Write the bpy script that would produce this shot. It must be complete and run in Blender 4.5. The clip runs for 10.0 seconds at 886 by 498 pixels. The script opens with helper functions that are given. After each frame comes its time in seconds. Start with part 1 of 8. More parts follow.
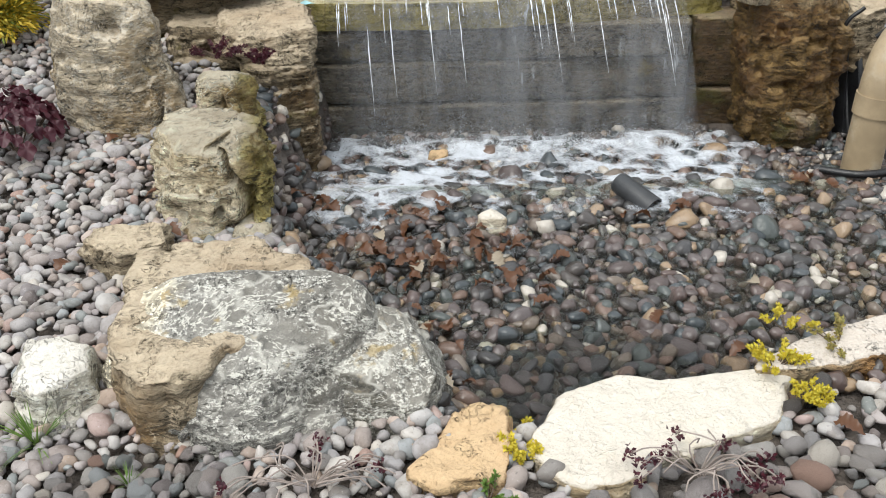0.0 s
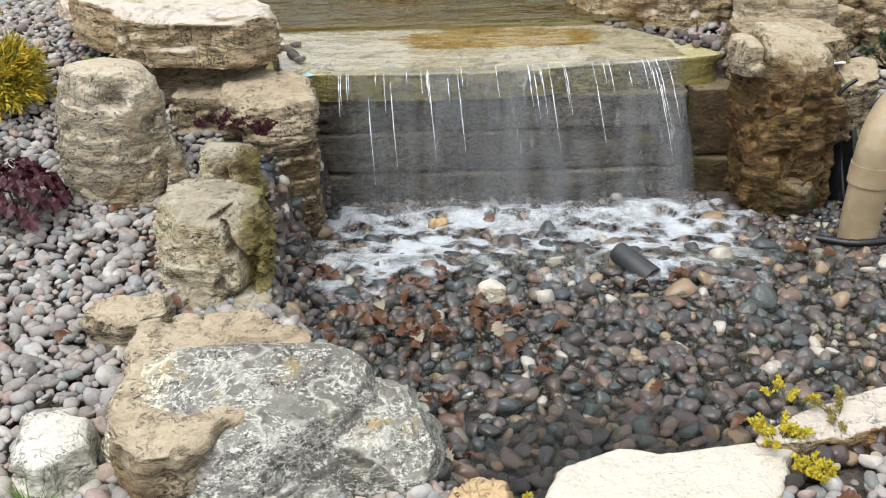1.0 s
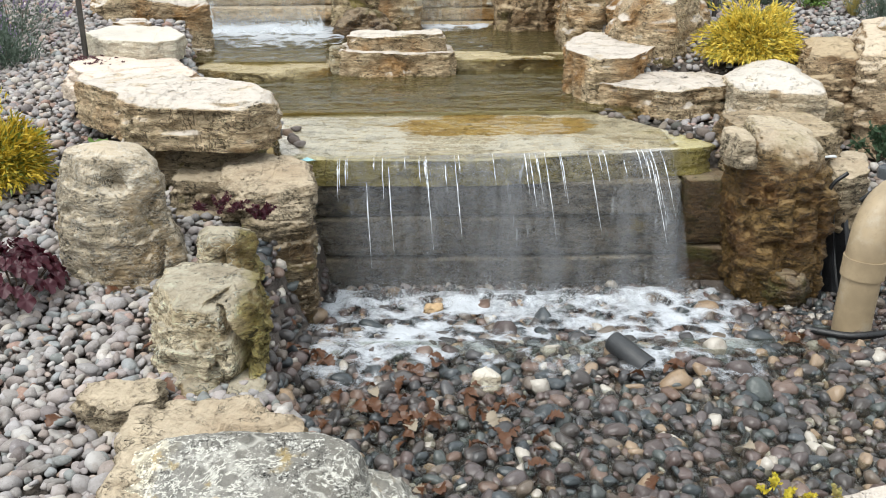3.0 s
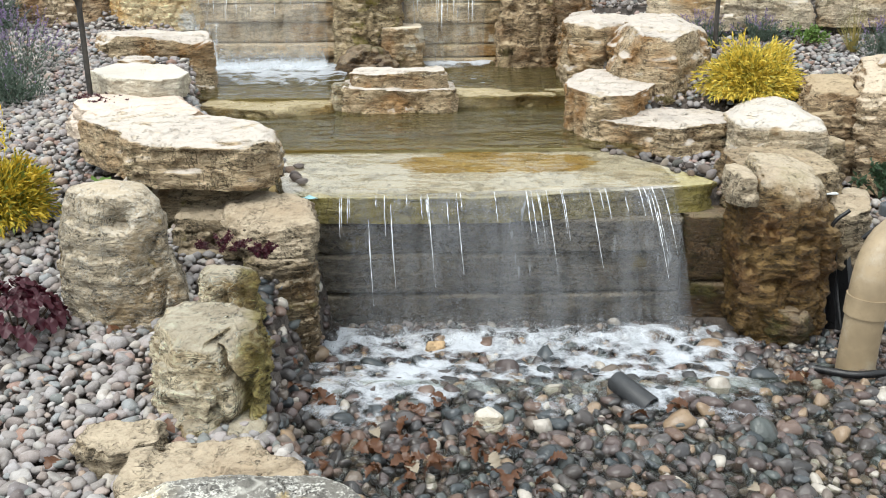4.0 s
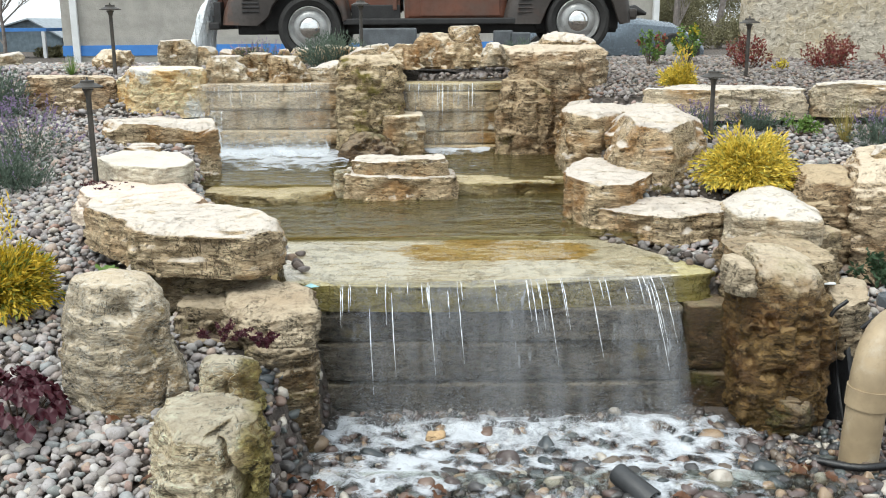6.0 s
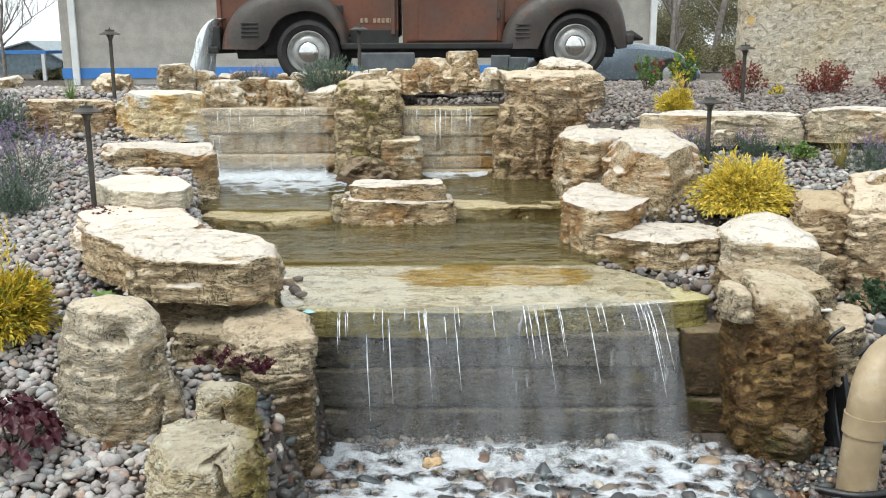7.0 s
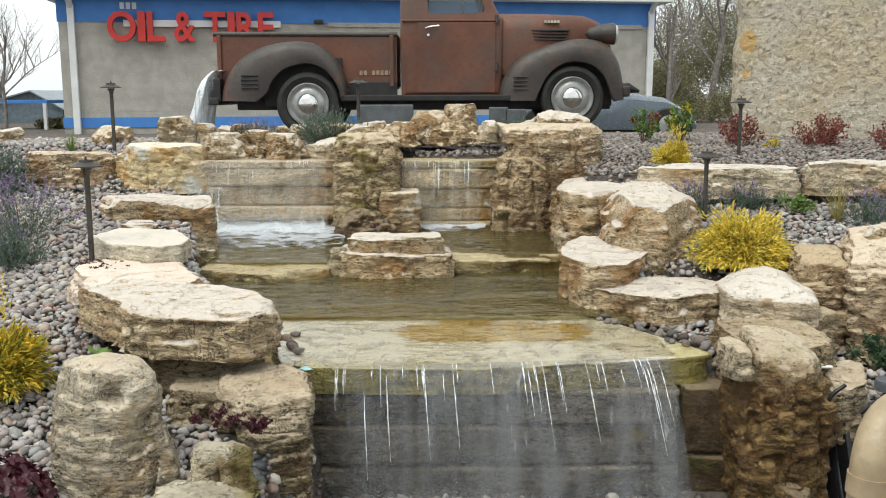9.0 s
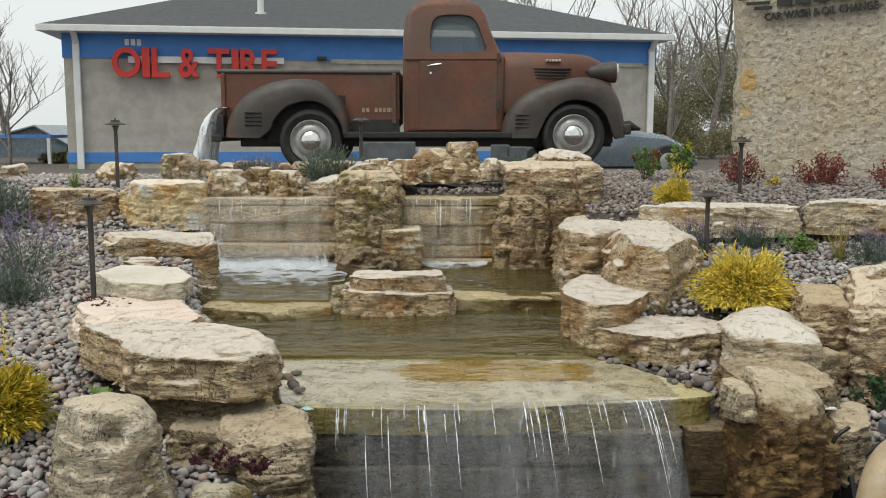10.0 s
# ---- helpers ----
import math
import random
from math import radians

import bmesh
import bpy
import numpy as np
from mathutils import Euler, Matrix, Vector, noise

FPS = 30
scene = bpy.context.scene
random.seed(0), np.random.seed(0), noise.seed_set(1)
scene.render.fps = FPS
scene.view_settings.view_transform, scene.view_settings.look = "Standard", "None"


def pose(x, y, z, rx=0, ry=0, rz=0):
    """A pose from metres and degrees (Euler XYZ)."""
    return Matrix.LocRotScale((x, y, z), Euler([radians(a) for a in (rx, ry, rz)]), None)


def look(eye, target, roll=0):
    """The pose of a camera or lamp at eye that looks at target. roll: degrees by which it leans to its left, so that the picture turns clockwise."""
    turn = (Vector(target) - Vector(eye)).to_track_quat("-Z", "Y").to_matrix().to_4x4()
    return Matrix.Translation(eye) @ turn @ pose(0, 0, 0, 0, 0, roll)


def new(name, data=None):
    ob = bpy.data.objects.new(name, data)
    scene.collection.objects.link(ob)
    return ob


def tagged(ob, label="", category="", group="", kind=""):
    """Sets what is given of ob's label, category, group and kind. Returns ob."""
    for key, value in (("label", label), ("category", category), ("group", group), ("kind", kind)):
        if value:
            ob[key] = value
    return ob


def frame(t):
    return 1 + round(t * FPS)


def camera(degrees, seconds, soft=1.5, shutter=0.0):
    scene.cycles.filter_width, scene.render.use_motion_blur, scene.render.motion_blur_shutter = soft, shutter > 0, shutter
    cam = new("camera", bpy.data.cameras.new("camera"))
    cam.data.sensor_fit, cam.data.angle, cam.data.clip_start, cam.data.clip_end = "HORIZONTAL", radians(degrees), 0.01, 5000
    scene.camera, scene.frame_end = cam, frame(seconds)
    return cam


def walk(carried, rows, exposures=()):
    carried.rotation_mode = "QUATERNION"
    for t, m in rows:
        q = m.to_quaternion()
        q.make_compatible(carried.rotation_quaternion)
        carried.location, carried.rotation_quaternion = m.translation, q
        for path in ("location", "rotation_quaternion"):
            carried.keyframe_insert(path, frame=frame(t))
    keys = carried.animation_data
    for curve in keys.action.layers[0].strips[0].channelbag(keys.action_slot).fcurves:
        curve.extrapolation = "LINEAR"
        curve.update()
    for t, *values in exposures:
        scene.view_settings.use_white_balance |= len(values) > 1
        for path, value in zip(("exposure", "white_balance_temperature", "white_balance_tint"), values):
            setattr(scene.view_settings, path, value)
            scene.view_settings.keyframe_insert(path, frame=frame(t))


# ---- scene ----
# ---- camera ----
cam = camera(50.4, 10.0, soft=1.0)
EXPOSURES = [(0.0, 0.56, 6400, 8), (3.0, 0.63, 6350, 7), (5.5, 0.68, 6290, 5), (8.0, 0.6, 6430, 4), (9.0, 0.46, 6560, 5), (9.5, 0.36, 6620, 5), (10.0, 0.1, 6700, 5)]
PATH = [
    (0, (0.007, -0.008, 1.356), (-0.0156, 1.7465, 0.3953), -1.64),
    (0.5, (0.006, -0.010, 1.372), (-0.0186, 1.7764, 0.4725), -1.67),
    (1, (0.008, -0.009, 1.386), (-0.0116, 1.8034, 0.5412), -1.63),
    (1.5, (0.006, -0.009, 1.396), (-0.0101, 1.8228, 0.5925), -1.31),
    (2, (0.006, -0.011, 1.405), (0.0002, 1.8401, 0.6475), -0.79),
    (2.5, (0.003, -0.010, 1.411), (0.0008, 1.8542, 0.6855), -0.54),
    (4, (0.006, 0.003, 1.439), (-0.0036, 1.9009, 0.8090), -0.62),
    (4.5, (0.010, 0.006, 1.447), (-0.0001, 1.9135, 0.8464), -0.63),
    (5, (0.005, -0.002, 1.459), (-0.0041, 1.9170, 0.8961), -0.59),
    (5.5, (-0.000, -0.008, 1.470), (-0.0094, 1.9268, 0.9631), -0.47),
    (7, (0.003, -0.014, 1.497), (0.0013, 1.9412, 1.0748), -0.24),
    (7.5, (0.004, -0.010, 1.504), (0.0023, 1.9511, 1.1087), -0.20),
    (8, (0.009, -0.005, 1.511), (0.0089, 1.9595, 1.1350), -0.21),
    (8.5, (0.007, -0.005, 1.519), (0.0079, 1.9636, 1.1653), -0.26),
    (9, (0.003, 0.001, 1.530), (0.0054, 1.9747, 1.2065), -0.18),
    (9.5, (0.000, 0.007, 1.538), (0.0024, 1.9862, 1.2479), -0.11),
    (10, (-0.000, -0.000, 1.550), (-0.0002, 1.9842, 1.2995), -0.00),
]
walk(cam, [(t, look(eye, target, roll)) for t, eye, target, roll in PATH], EXPOSURES)

# ---- light: an overcast sky ----
world = bpy.data.worlds.new("overcast_sky")
scene.world = world
world.use_nodes = True
wn, wl = world.node_tree.nodes, world.node_tree.links
sky = wn.new("ShaderNodeTexSky")
sky.sky_type, sky.sun_disc = "NISHITA", False
sky.sun_elevation, sky.sun_rotation = radians(62), radians(-130)
sky.air_density, sky.dust_density, sky.ozone_density = 1.0, 2.0, 1.0
pale = wn.new("ShaderNodeHueSaturation")
pale.inputs["Saturation"].default_value = 0.3
wl.new(sky.outputs[0], pale.inputs["Color"])
cloud = wn.new("ShaderNodeMix")
cloud.data_type = "RGBA"
cloud.inputs[0].default_value, cloud.inputs[7].default_value = 0.8, (6.7, 7.0, 7.3, 1)
wl.new(pale.outputs[0], cloud.inputs[6])
wl.new(cloud.outputs[2], wn["Background"].inputs["Color"])
wn["Background"].inputs["Strength"].default_value = 0.125
sun = new("sun", bpy.data.lights.new("sun", "SUN"))
sun.data.energy, sun.data.angle, sun.data.color = 1.9, radians(45), (1.0, 0.965, 0.91)
sun.matrix_world = look((-4.5, -2.2, 14), (0, 3, 0))

# ---- numbers that build shapes ----


def smooth(a, b, v):
    s = np.clip((np.asarray(v, float) - a) / (b - a), 0, 1)
    return s * s * (3 - 2 * s)


def lattice(i, seed):
    h = (i[:, 0] * 73856093) ^ (i[:, 1] * 19349663) ^ (i[:, 2] * 83492791) ^ (seed * 2654435 + 977)
    h = (h ^ (h >> 13)) * 1274126177 & 0x7FFFFFFF
    h = (h ^ (h >> 15)) * 668265263 & 0x7FFFFFFF
    return (h ^ (h >> 16)) % 65536 / 32767.5 - 1


def bumps(p, seed=0):
    """Smooth noise from -1 to 1 at the rows of p."""
    i = np.floor(p).astype(np.int64)
    f = p - i
    u = f * f * (3 - 2 * f)
    total = 0
    for c in range(8):
        o = np.array([c & 1, c >> 1 & 1, c >> 2])
        total = total + lattice(i + o, seed) * np.prod(np.where(o, u, 1 - u), 1)
    return total


def rugged(p, seed=0, octaves=3):
    return sum(bumps(p * 2**k, seed + k) / 2**k for k in range(octaves)) / 1.75


def mesh_of(name, verts, faces, mat=None, flat=False):
    me = bpy.data.meshes.new(name)
    if isinstance(faces, np.ndarray):
        verts = np.asarray(verts, np.float32)
        n, k = faces.shape
        me.vertices.add(len(verts))
        me.vertices.foreach_set("co", verts.ravel())
        me.loops.add(n * k)
        me.loops.foreach_set("vertex_index", faces.astype(np.int32).ravel())
        me.polygons.add(n)
        me.polygons.foreach_set("loop_start", np.arange(0, n * k, k, dtype=np.int32))
        me.update(calc_edges=True)
    else:
        me.from_pydata([tuple(v) for v in verts], [], faces)
    me.validate()
    me.polygons.foreach_set("use_smooth", [not flat] * len(me.polygons))
    if mat:
        me.materials.append(mat)
    return me


def grid_faces(rows, cols, wrap=False):
    r, c = np.meshgrid(np.arange(rows - 1), np.arange(cols if wrap else cols - 1), indexing="ij")
    r, c = r.ravel(), c.ravel()
    d = (c + 1) % cols
    return np.stack([r * cols + c, r * cols + d, (r + 1) * cols + d, (r + 1) * cols + c], 1)


def part(name, bm, material, parent, label=""):
    """A bmesh as one mesh object under a thing or a part."""
    me = bpy.data.meshes.new(name)
    bm.to_mesh(me)
    bm.free()
    me.materials.append(material)
    ob = new(name, me)
    ob.parent = parent
    return tagged(ob, label)


def child(name, me, parent, label=""):
    ob = new(name, me)
    ob.parent = parent
    return tagged(ob, label)


def thing(name, x, y, z, label, category, group="", kind=""):
    ob = new(name)
    ob.location = (x, y, z)
    return tagged(ob, label, category, group, kind)


# ---- materials ----


def mixed(a, b, fac, nt, mode="MIX"):
    n = nt.nodes.new("ShaderNodeMix")
    n.data_type, n.blend_type = "RGBA", mode
    for socket, value in ((n.inputs[0], fac), (n.inputs[6], a), (n.inputs[7], b)):
        put(nt, socket, value)
    return n.outputs[2]


def put(nt, socket, value):
    if isinstance(value, bpy.types.NodeSocket):
        nt.links.new(value, socket)
    elif isinstance(value, (tuple, list)) and len(value) == 3 and len(socket.default_value) == 4:
        socket.default_value = (*value, 1)
    else:
        socket.default_value = value


def texture(nt, kind, where, scale, detail=3.0, rough=0.55, squash=(1, 1, 1), out=0, **props):
    m = nt.nodes.new("ShaderNodeMapping")
    m.inputs["Scale"].default_value = squash
    nt.links.new(where, m.inputs["Vector"])
    n = nt.nodes.new("ShaderNodeTex" + kind)
    nt.links.new(m.outputs[0], n.inputs["Vector"])
    n.inputs["Scale"].default_value = scale
    if kind == "Noise":
        n.inputs["Detail"].default_value, n.inputs["Roughness"].default_value = detail, rough
    for key, value in props.items():
        if key == "feature":
            n.feature = value
        elif key == "randomness":
            n.inputs["Randomness"].default_value = value
        elif key == "distortion":
            n.inputs["Distortion"].default_value = value
    return n.outputs[out]


def ramp(nt, value, lo, hi, a=0.0, b=1.0):
    n = nt.nodes.new("ShaderNodeMapRange")
    n.interpolation_type = "SMOOTHSTEP"
    put(nt, n.inputs["Value"], value)
    for key, v in (("From Min", lo), ("From Max", hi), ("To Min", a), ("To Max", b)):
        n.inputs[key].default_value = v
    return n.outputs[0]


def sums(nt, op, a, b=0.0):
    n = nt.nodes.new("ShaderNodeMath")
    n.operation = op
    put(nt, n.inputs[0], a)
    put(nt, n.inputs[1], b)
    return n.outputs[0]


def bumped(nt, shader, *layers):
    """Relief on a shader: layers of (height, distance)."""
    last = None
    for height, far in layers:
        n = nt.nodes.new("ShaderNodeBump")
        n.inputs["Distance"].default_value = far
        n.inputs["Strength"].default_value = 1.0
        nt.links.new(height, n.inputs["Height"])
        if last:
            nt.links.new(last, n.inputs["Normal"])
        last = n.outputs[0]
    nt.links.new(last, shader.inputs["Normal"])


def material(name, colour=(0.5, 0.5, 0.5), rough=0.6, metal=0.0):
    mat = bpy.data.materials.new(name)
    mat.use_nodes = True
    shader = mat.node_tree.nodes["Principled BSDF"]
    shader.inputs["Base Color"].default_value = (*colour, 1)
    shader.inputs["Roughness"].default_value, shader.inputs["Metallic"].default_value = rough, metal
    return mat, mat.node_tree, shader


def coords(nt, name="Object"):
    return nt.nodes.new("ShaderNodeTexCoord").outputs[name]


def worn(name, colour, rough=0.6, metal=0.0, vary=0.25, scale=6.0, relief=0.001, other=None, amount=(0.45, 0.65)):
    """A painted, cast or woven surface: its colour with stains at two scales and a fine relief."""
    mat, nt, shader = material(name, colour, rough, metal)
    o = coords(nt)
    broad, fine = texture(nt, "Noise", o, scale, 4), texture(nt, "Noise", o, scale * 9, 3)
    dark = tuple(c * (1 - vary) for c in colour)
    tint = mixed(dark, tuple(min(1, c * (1 + vary * 0.6)) for c in colour), ramp(nt, broad, 0.3, 0.7), nt)
    if other:
        tint = mixed(tint, other, ramp(nt, texture(nt, "Noise", o, scale * 0.6, 5, 0.65), *amount), nt)
    tint = mixed(tint, dark, ramp(nt, fine, 0.52, 0.75, 0, 0.5), nt)
    put(nt, shader.inputs["Base Color"], tint)
    put(nt, shader.inputs["Roughness"], ramp(nt, fine, 0.3, 0.7, max(0.03, rough - 0.08), min(1, rough + 0.08)))
    bumped(nt, shader, (fine, relief))
    return mat


def limestone(name, light, dark, top, streak=0.6, pits=0.5, stain=None, stains=(0.5, 0.7), rough=0.85, lichen=0.0, layer=16.0, top_share=0.85, even_top=0.6, zone=None):
    """Bedded limestone: two tones, dark beds and pits with shade painted in on its sides, a bleached upper face painted
    brighter as if lit from above, stains and lichen.
    """
    light, dark = (tuple(1.03 * (0.86 * v + 0.14 * sum(c) / 3) for v in c) for c in (light, dark))
    top = tuple(v * w for v, w in zip(top, (0.91, 0.89, 0.91)))
    mat, nt, shader = material(name, light, rough)
    o = coords(nt)
    shift = nt.nodes.new("ShaderNodeVectorMath")
    shift.operation = "ADD"
    nt.links.new(o, shift.inputs[0])
    loose = nt.nodes.new("ShaderNodeVectorMath")
    loose.operation = "SCALE"
    loose.inputs[0].default_value = (7.1, 3.7, 0.9)
    nt.links.new(nt.nodes.new("ShaderNodeObjectInfo").outputs["Random"], loose.inputs["Scale"])
    nt.links.new(loose.outputs[0], shift.inputs[1])
    p = shift.outputs[0]
    broad = texture(nt, "Noise", p, 3.2, 5, 0.6)
    mid = texture(nt, "Noise", p, 13, 5, 0.65)
    fine = texture(nt, "Noise", p, 70, 4, 0.6)
    beds = texture(nt, "Noise", p, layer, 4, 0.6, squash=(0.18, 0.18, 1.6), distortion=0.5)
    holes = texture(nt, "Voronoi", p, 42, squash=(1, 1, 1.7))
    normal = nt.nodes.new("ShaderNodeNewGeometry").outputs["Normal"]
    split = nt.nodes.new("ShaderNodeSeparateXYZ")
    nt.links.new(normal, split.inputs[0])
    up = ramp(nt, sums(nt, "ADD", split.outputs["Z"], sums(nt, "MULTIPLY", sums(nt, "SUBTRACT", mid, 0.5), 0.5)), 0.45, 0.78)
    speck = texture(nt, "Noise", p, 75, 5, 0.7, squash=(1, 1, 1.5))
    grit = texture(nt, "Noise", p, 30, 5, 0.7, squash=(0.8, 0.8, 2.0), distortion=0.8)
    lines = texture(nt, "Noise", p, 55, 5, 0.68, squash=(0.34, 0.34, 1.1), distortion=1.4)
    relief = sums(nt, "ADD", sums(nt, "MULTIPLY", lines, 0.2 + 0.4 * streak), sums(nt, "ADD", sums(nt, "MULTIPLY", grit, 0.5 - 0.4 * streak + 0.1), sums(nt, "MULTIPLY", speck, 0.2)))
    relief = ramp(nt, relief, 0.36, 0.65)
    # Tone follows the relief: shade of recesses painted dark, ridges painted light.
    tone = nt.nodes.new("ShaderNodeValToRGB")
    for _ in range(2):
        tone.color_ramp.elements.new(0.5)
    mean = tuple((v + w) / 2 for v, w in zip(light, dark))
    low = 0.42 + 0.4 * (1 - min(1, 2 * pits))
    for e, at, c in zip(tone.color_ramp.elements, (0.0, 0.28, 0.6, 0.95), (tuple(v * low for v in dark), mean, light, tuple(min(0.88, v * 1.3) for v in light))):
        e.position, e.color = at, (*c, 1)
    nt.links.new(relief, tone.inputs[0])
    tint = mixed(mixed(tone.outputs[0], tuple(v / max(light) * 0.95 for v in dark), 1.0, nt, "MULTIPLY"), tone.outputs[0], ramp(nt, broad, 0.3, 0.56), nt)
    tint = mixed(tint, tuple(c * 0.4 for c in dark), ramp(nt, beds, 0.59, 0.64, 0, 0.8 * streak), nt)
    # Hollows, caves and seams go darker still, the shade inside them coloured in.
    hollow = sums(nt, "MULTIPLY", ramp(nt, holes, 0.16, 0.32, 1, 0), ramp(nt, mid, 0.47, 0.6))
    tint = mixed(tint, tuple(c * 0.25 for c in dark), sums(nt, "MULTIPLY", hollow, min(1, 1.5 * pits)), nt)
    swirl = nt.nodes.new("ShaderNodeVectorMath")
    swirl.operation = "MULTIPLY_ADD"
    noisy = nt.nodes.new("ShaderNodeTexNoise")
    noisy.inputs["Scale"].default_value = 22
    nt.links.new(p, noisy.inputs["Vector"])
    nt.links.new(noisy.outputs["Color"], swirl.inputs[0])
    swirl.inputs[1].default_value = (0.09, 0.09, 0.05)
    nt.links.new(p, swirl.inputs[2])
    webs = texture(nt, "Voronoi", swirl.outputs[0], 20, squash=(1, 1, 2.2), feature="DISTANCE_TO_EDGE")
    rims = sums(nt, "MULTIPLY", ramp(nt, webs, 0.0, 0.06, 1, 0), ramp(nt, mid, 0.5, 0.6))
    tint = mixed(tint, tuple(min(0.88, c * 1.5) for c in light), sums(nt, "MULTIPLY", rims, 1.1 * pits), nt)
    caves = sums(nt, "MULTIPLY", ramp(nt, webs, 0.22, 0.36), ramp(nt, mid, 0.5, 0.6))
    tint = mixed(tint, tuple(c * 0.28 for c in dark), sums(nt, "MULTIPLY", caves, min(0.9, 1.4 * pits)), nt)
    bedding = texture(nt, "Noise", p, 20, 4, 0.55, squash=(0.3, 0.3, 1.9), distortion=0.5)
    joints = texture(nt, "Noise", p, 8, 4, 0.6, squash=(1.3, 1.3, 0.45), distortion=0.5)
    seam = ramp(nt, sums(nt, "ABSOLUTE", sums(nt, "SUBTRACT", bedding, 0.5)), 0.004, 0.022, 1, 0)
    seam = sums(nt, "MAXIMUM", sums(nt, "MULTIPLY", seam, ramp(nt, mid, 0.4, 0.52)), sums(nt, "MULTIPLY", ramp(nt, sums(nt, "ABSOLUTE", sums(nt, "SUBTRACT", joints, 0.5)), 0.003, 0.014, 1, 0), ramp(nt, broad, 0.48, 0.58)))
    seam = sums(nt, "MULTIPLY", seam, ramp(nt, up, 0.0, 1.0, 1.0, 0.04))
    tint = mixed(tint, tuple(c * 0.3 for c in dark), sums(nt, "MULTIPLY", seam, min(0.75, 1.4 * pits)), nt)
    if stain:
        tint = mixed(tint, stain, ramp(nt, texture(nt, "Noise", p, 4.5, 5, 0.7), *stains), nt)
    # Upper faces take the top colour: bleached stone plus overhead light painted in.
    tint = mixed(tint, mixed(top, light, ramp(nt, sums(nt, "ADD", sums(nt, "MULTIPLY", mid, 0.6), sums(nt, "MULTIPLY", broad, 0.4)), 0.52, 0.68, 0, 0.75), nt), sums(nt, "MULTIPLY", sums(nt, "MULTIPLY", up, ramp(nt, relief, 0.0, 0.4, even_top, 1.0)), top_share), nt)
    if lichen:
        spots = ramp(nt, texture(nt, "Noise", p, 85, 6, 0.8, squash=(1, 1, 1.6)), 0.52, 0.58)
        tint = mixed(tint, (0.68, 0.66, 0.60), sums(nt, "MULTIPLY", sums(nt, "MULTIPLY", spots, ramp(nt, mid, 0.40, 0.54)), 0.9 * lichen), nt)
        crust = sums(nt, "ABSOLUTE", sums(nt, "SUBTRACT", texture(nt, "Noise", p, 9, 5, 0.7, squash=(0.7, 1, 1.8), distortion=0.6), 0.5))
        tint = mixed(tint, (0.66, 0.64, 0.57), sums(nt, "MULTIPLY", ramp(nt, crust, 0.006, 0.022, 0.85 * lichen, 0), ramp(nt, fine, 0.42, 0.5)), nt)
        veins = ramp(nt, texture(nt, "Noise", p, 5.5, 3, 0.5, squash=(1, 1, 2.2)), 0.47, 0.5)
        veins = sums(nt, "MULTIPLY", veins, ramp(nt, texture(nt, "Noise", p, 5.5, 3, 0.5, squash=(1, 1, 2.2)), 0.5, 0.53, 1, 0))
        tint = mixed(tint, (0.58, 0.56, 0.5), sums(nt, "MULTIPLY", veins, 0.55 * lichen), nt)
        tint = mixed(tint, (0.36, 0.25, 0.07), ramp(nt, texture(nt, "Noise", p, 11, 4, 0.6), 0.62, 0.7, 0, 0.6), nt)
    tint = mixed(tint, tuple(c * 0.5 for c in dark), ramp(nt, fine, 0.58, 0.8, 0, 0.3), nt)
    if zone:
        axis, lo, hi, other, sway = zone
        here = nt.nodes.new("ShaderNodeSeparateXYZ")
        nt.links.new(o, here.inputs[0])
        reach = sums(nt, "ADD", here.outputs[axis], sums(nt, "MULTIPLY", sums(nt, "SUBTRACT", texture(nt, "Noise", p, 7, 5, 0.65), 0.5), sway))
        tint = mixed(tint, mixed(tint, other, 1.0, nt, "MULTIPLY"), ramp(nt, reach, lo, hi, 1, 0), nt)
    put(nt, shader.inputs["Base Color"], tint)
    put(nt, shader.inputs["Roughness"], ramp(nt, mid, 0.3, 0.7, max(0.1, rough - 0.14), min(1, rough + 0.1)))
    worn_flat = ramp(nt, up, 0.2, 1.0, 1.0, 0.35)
    bumped(nt, shader, (sums(nt, "MULTIPLY", beds, worn_flat), 0.03 * min(1, 0.15 + 1.6 * streak)), (mid, 0.02), (seam, -0.012 * min(1, 2 * pits)), (hollow, -0.012 * min(1, 3 * pits)), (rims, 0.008 * min(1, 3 * pits)), (caves, -0.01 * min(1, 3 * pits)), (sums(nt, "MULTIPLY", relief, worn_flat), 0.010), (fine, 0.003))
    return mat


PALE = limestone("pale_limestone", (0.66, 0.50, 0.295), (0.44, 0.285, 0.125), (0.66, 0.61, 0.53), streak=0.5, pits=0.68, top_share=0.92)
WHITE = limestone("cream_limestone", (0.72, 0.63, 0.48), (0.56, 0.46, 0.31), (0.69, 0.65, 0.56), streak=0.25, pits=0.04, stain=(0.62, 0.50, 0.30), stains=(0.6, 0.75), even_top=0.95)
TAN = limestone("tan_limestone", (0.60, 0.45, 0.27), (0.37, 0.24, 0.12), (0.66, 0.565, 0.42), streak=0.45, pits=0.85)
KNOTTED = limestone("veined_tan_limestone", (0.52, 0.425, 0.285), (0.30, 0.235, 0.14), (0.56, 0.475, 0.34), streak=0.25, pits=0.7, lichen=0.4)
SLAB = limestone("buff_slab_limestone", (0.70, 0.57, 0.39), (0.54, 0.40, 0.23), (0.66, 0.62, 0.545), streak=0.3, pits=0.3, top_share=0.92, even_top=0.85)
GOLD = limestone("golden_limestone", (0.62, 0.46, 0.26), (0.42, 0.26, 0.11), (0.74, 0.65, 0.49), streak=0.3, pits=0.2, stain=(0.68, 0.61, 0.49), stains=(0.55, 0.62))
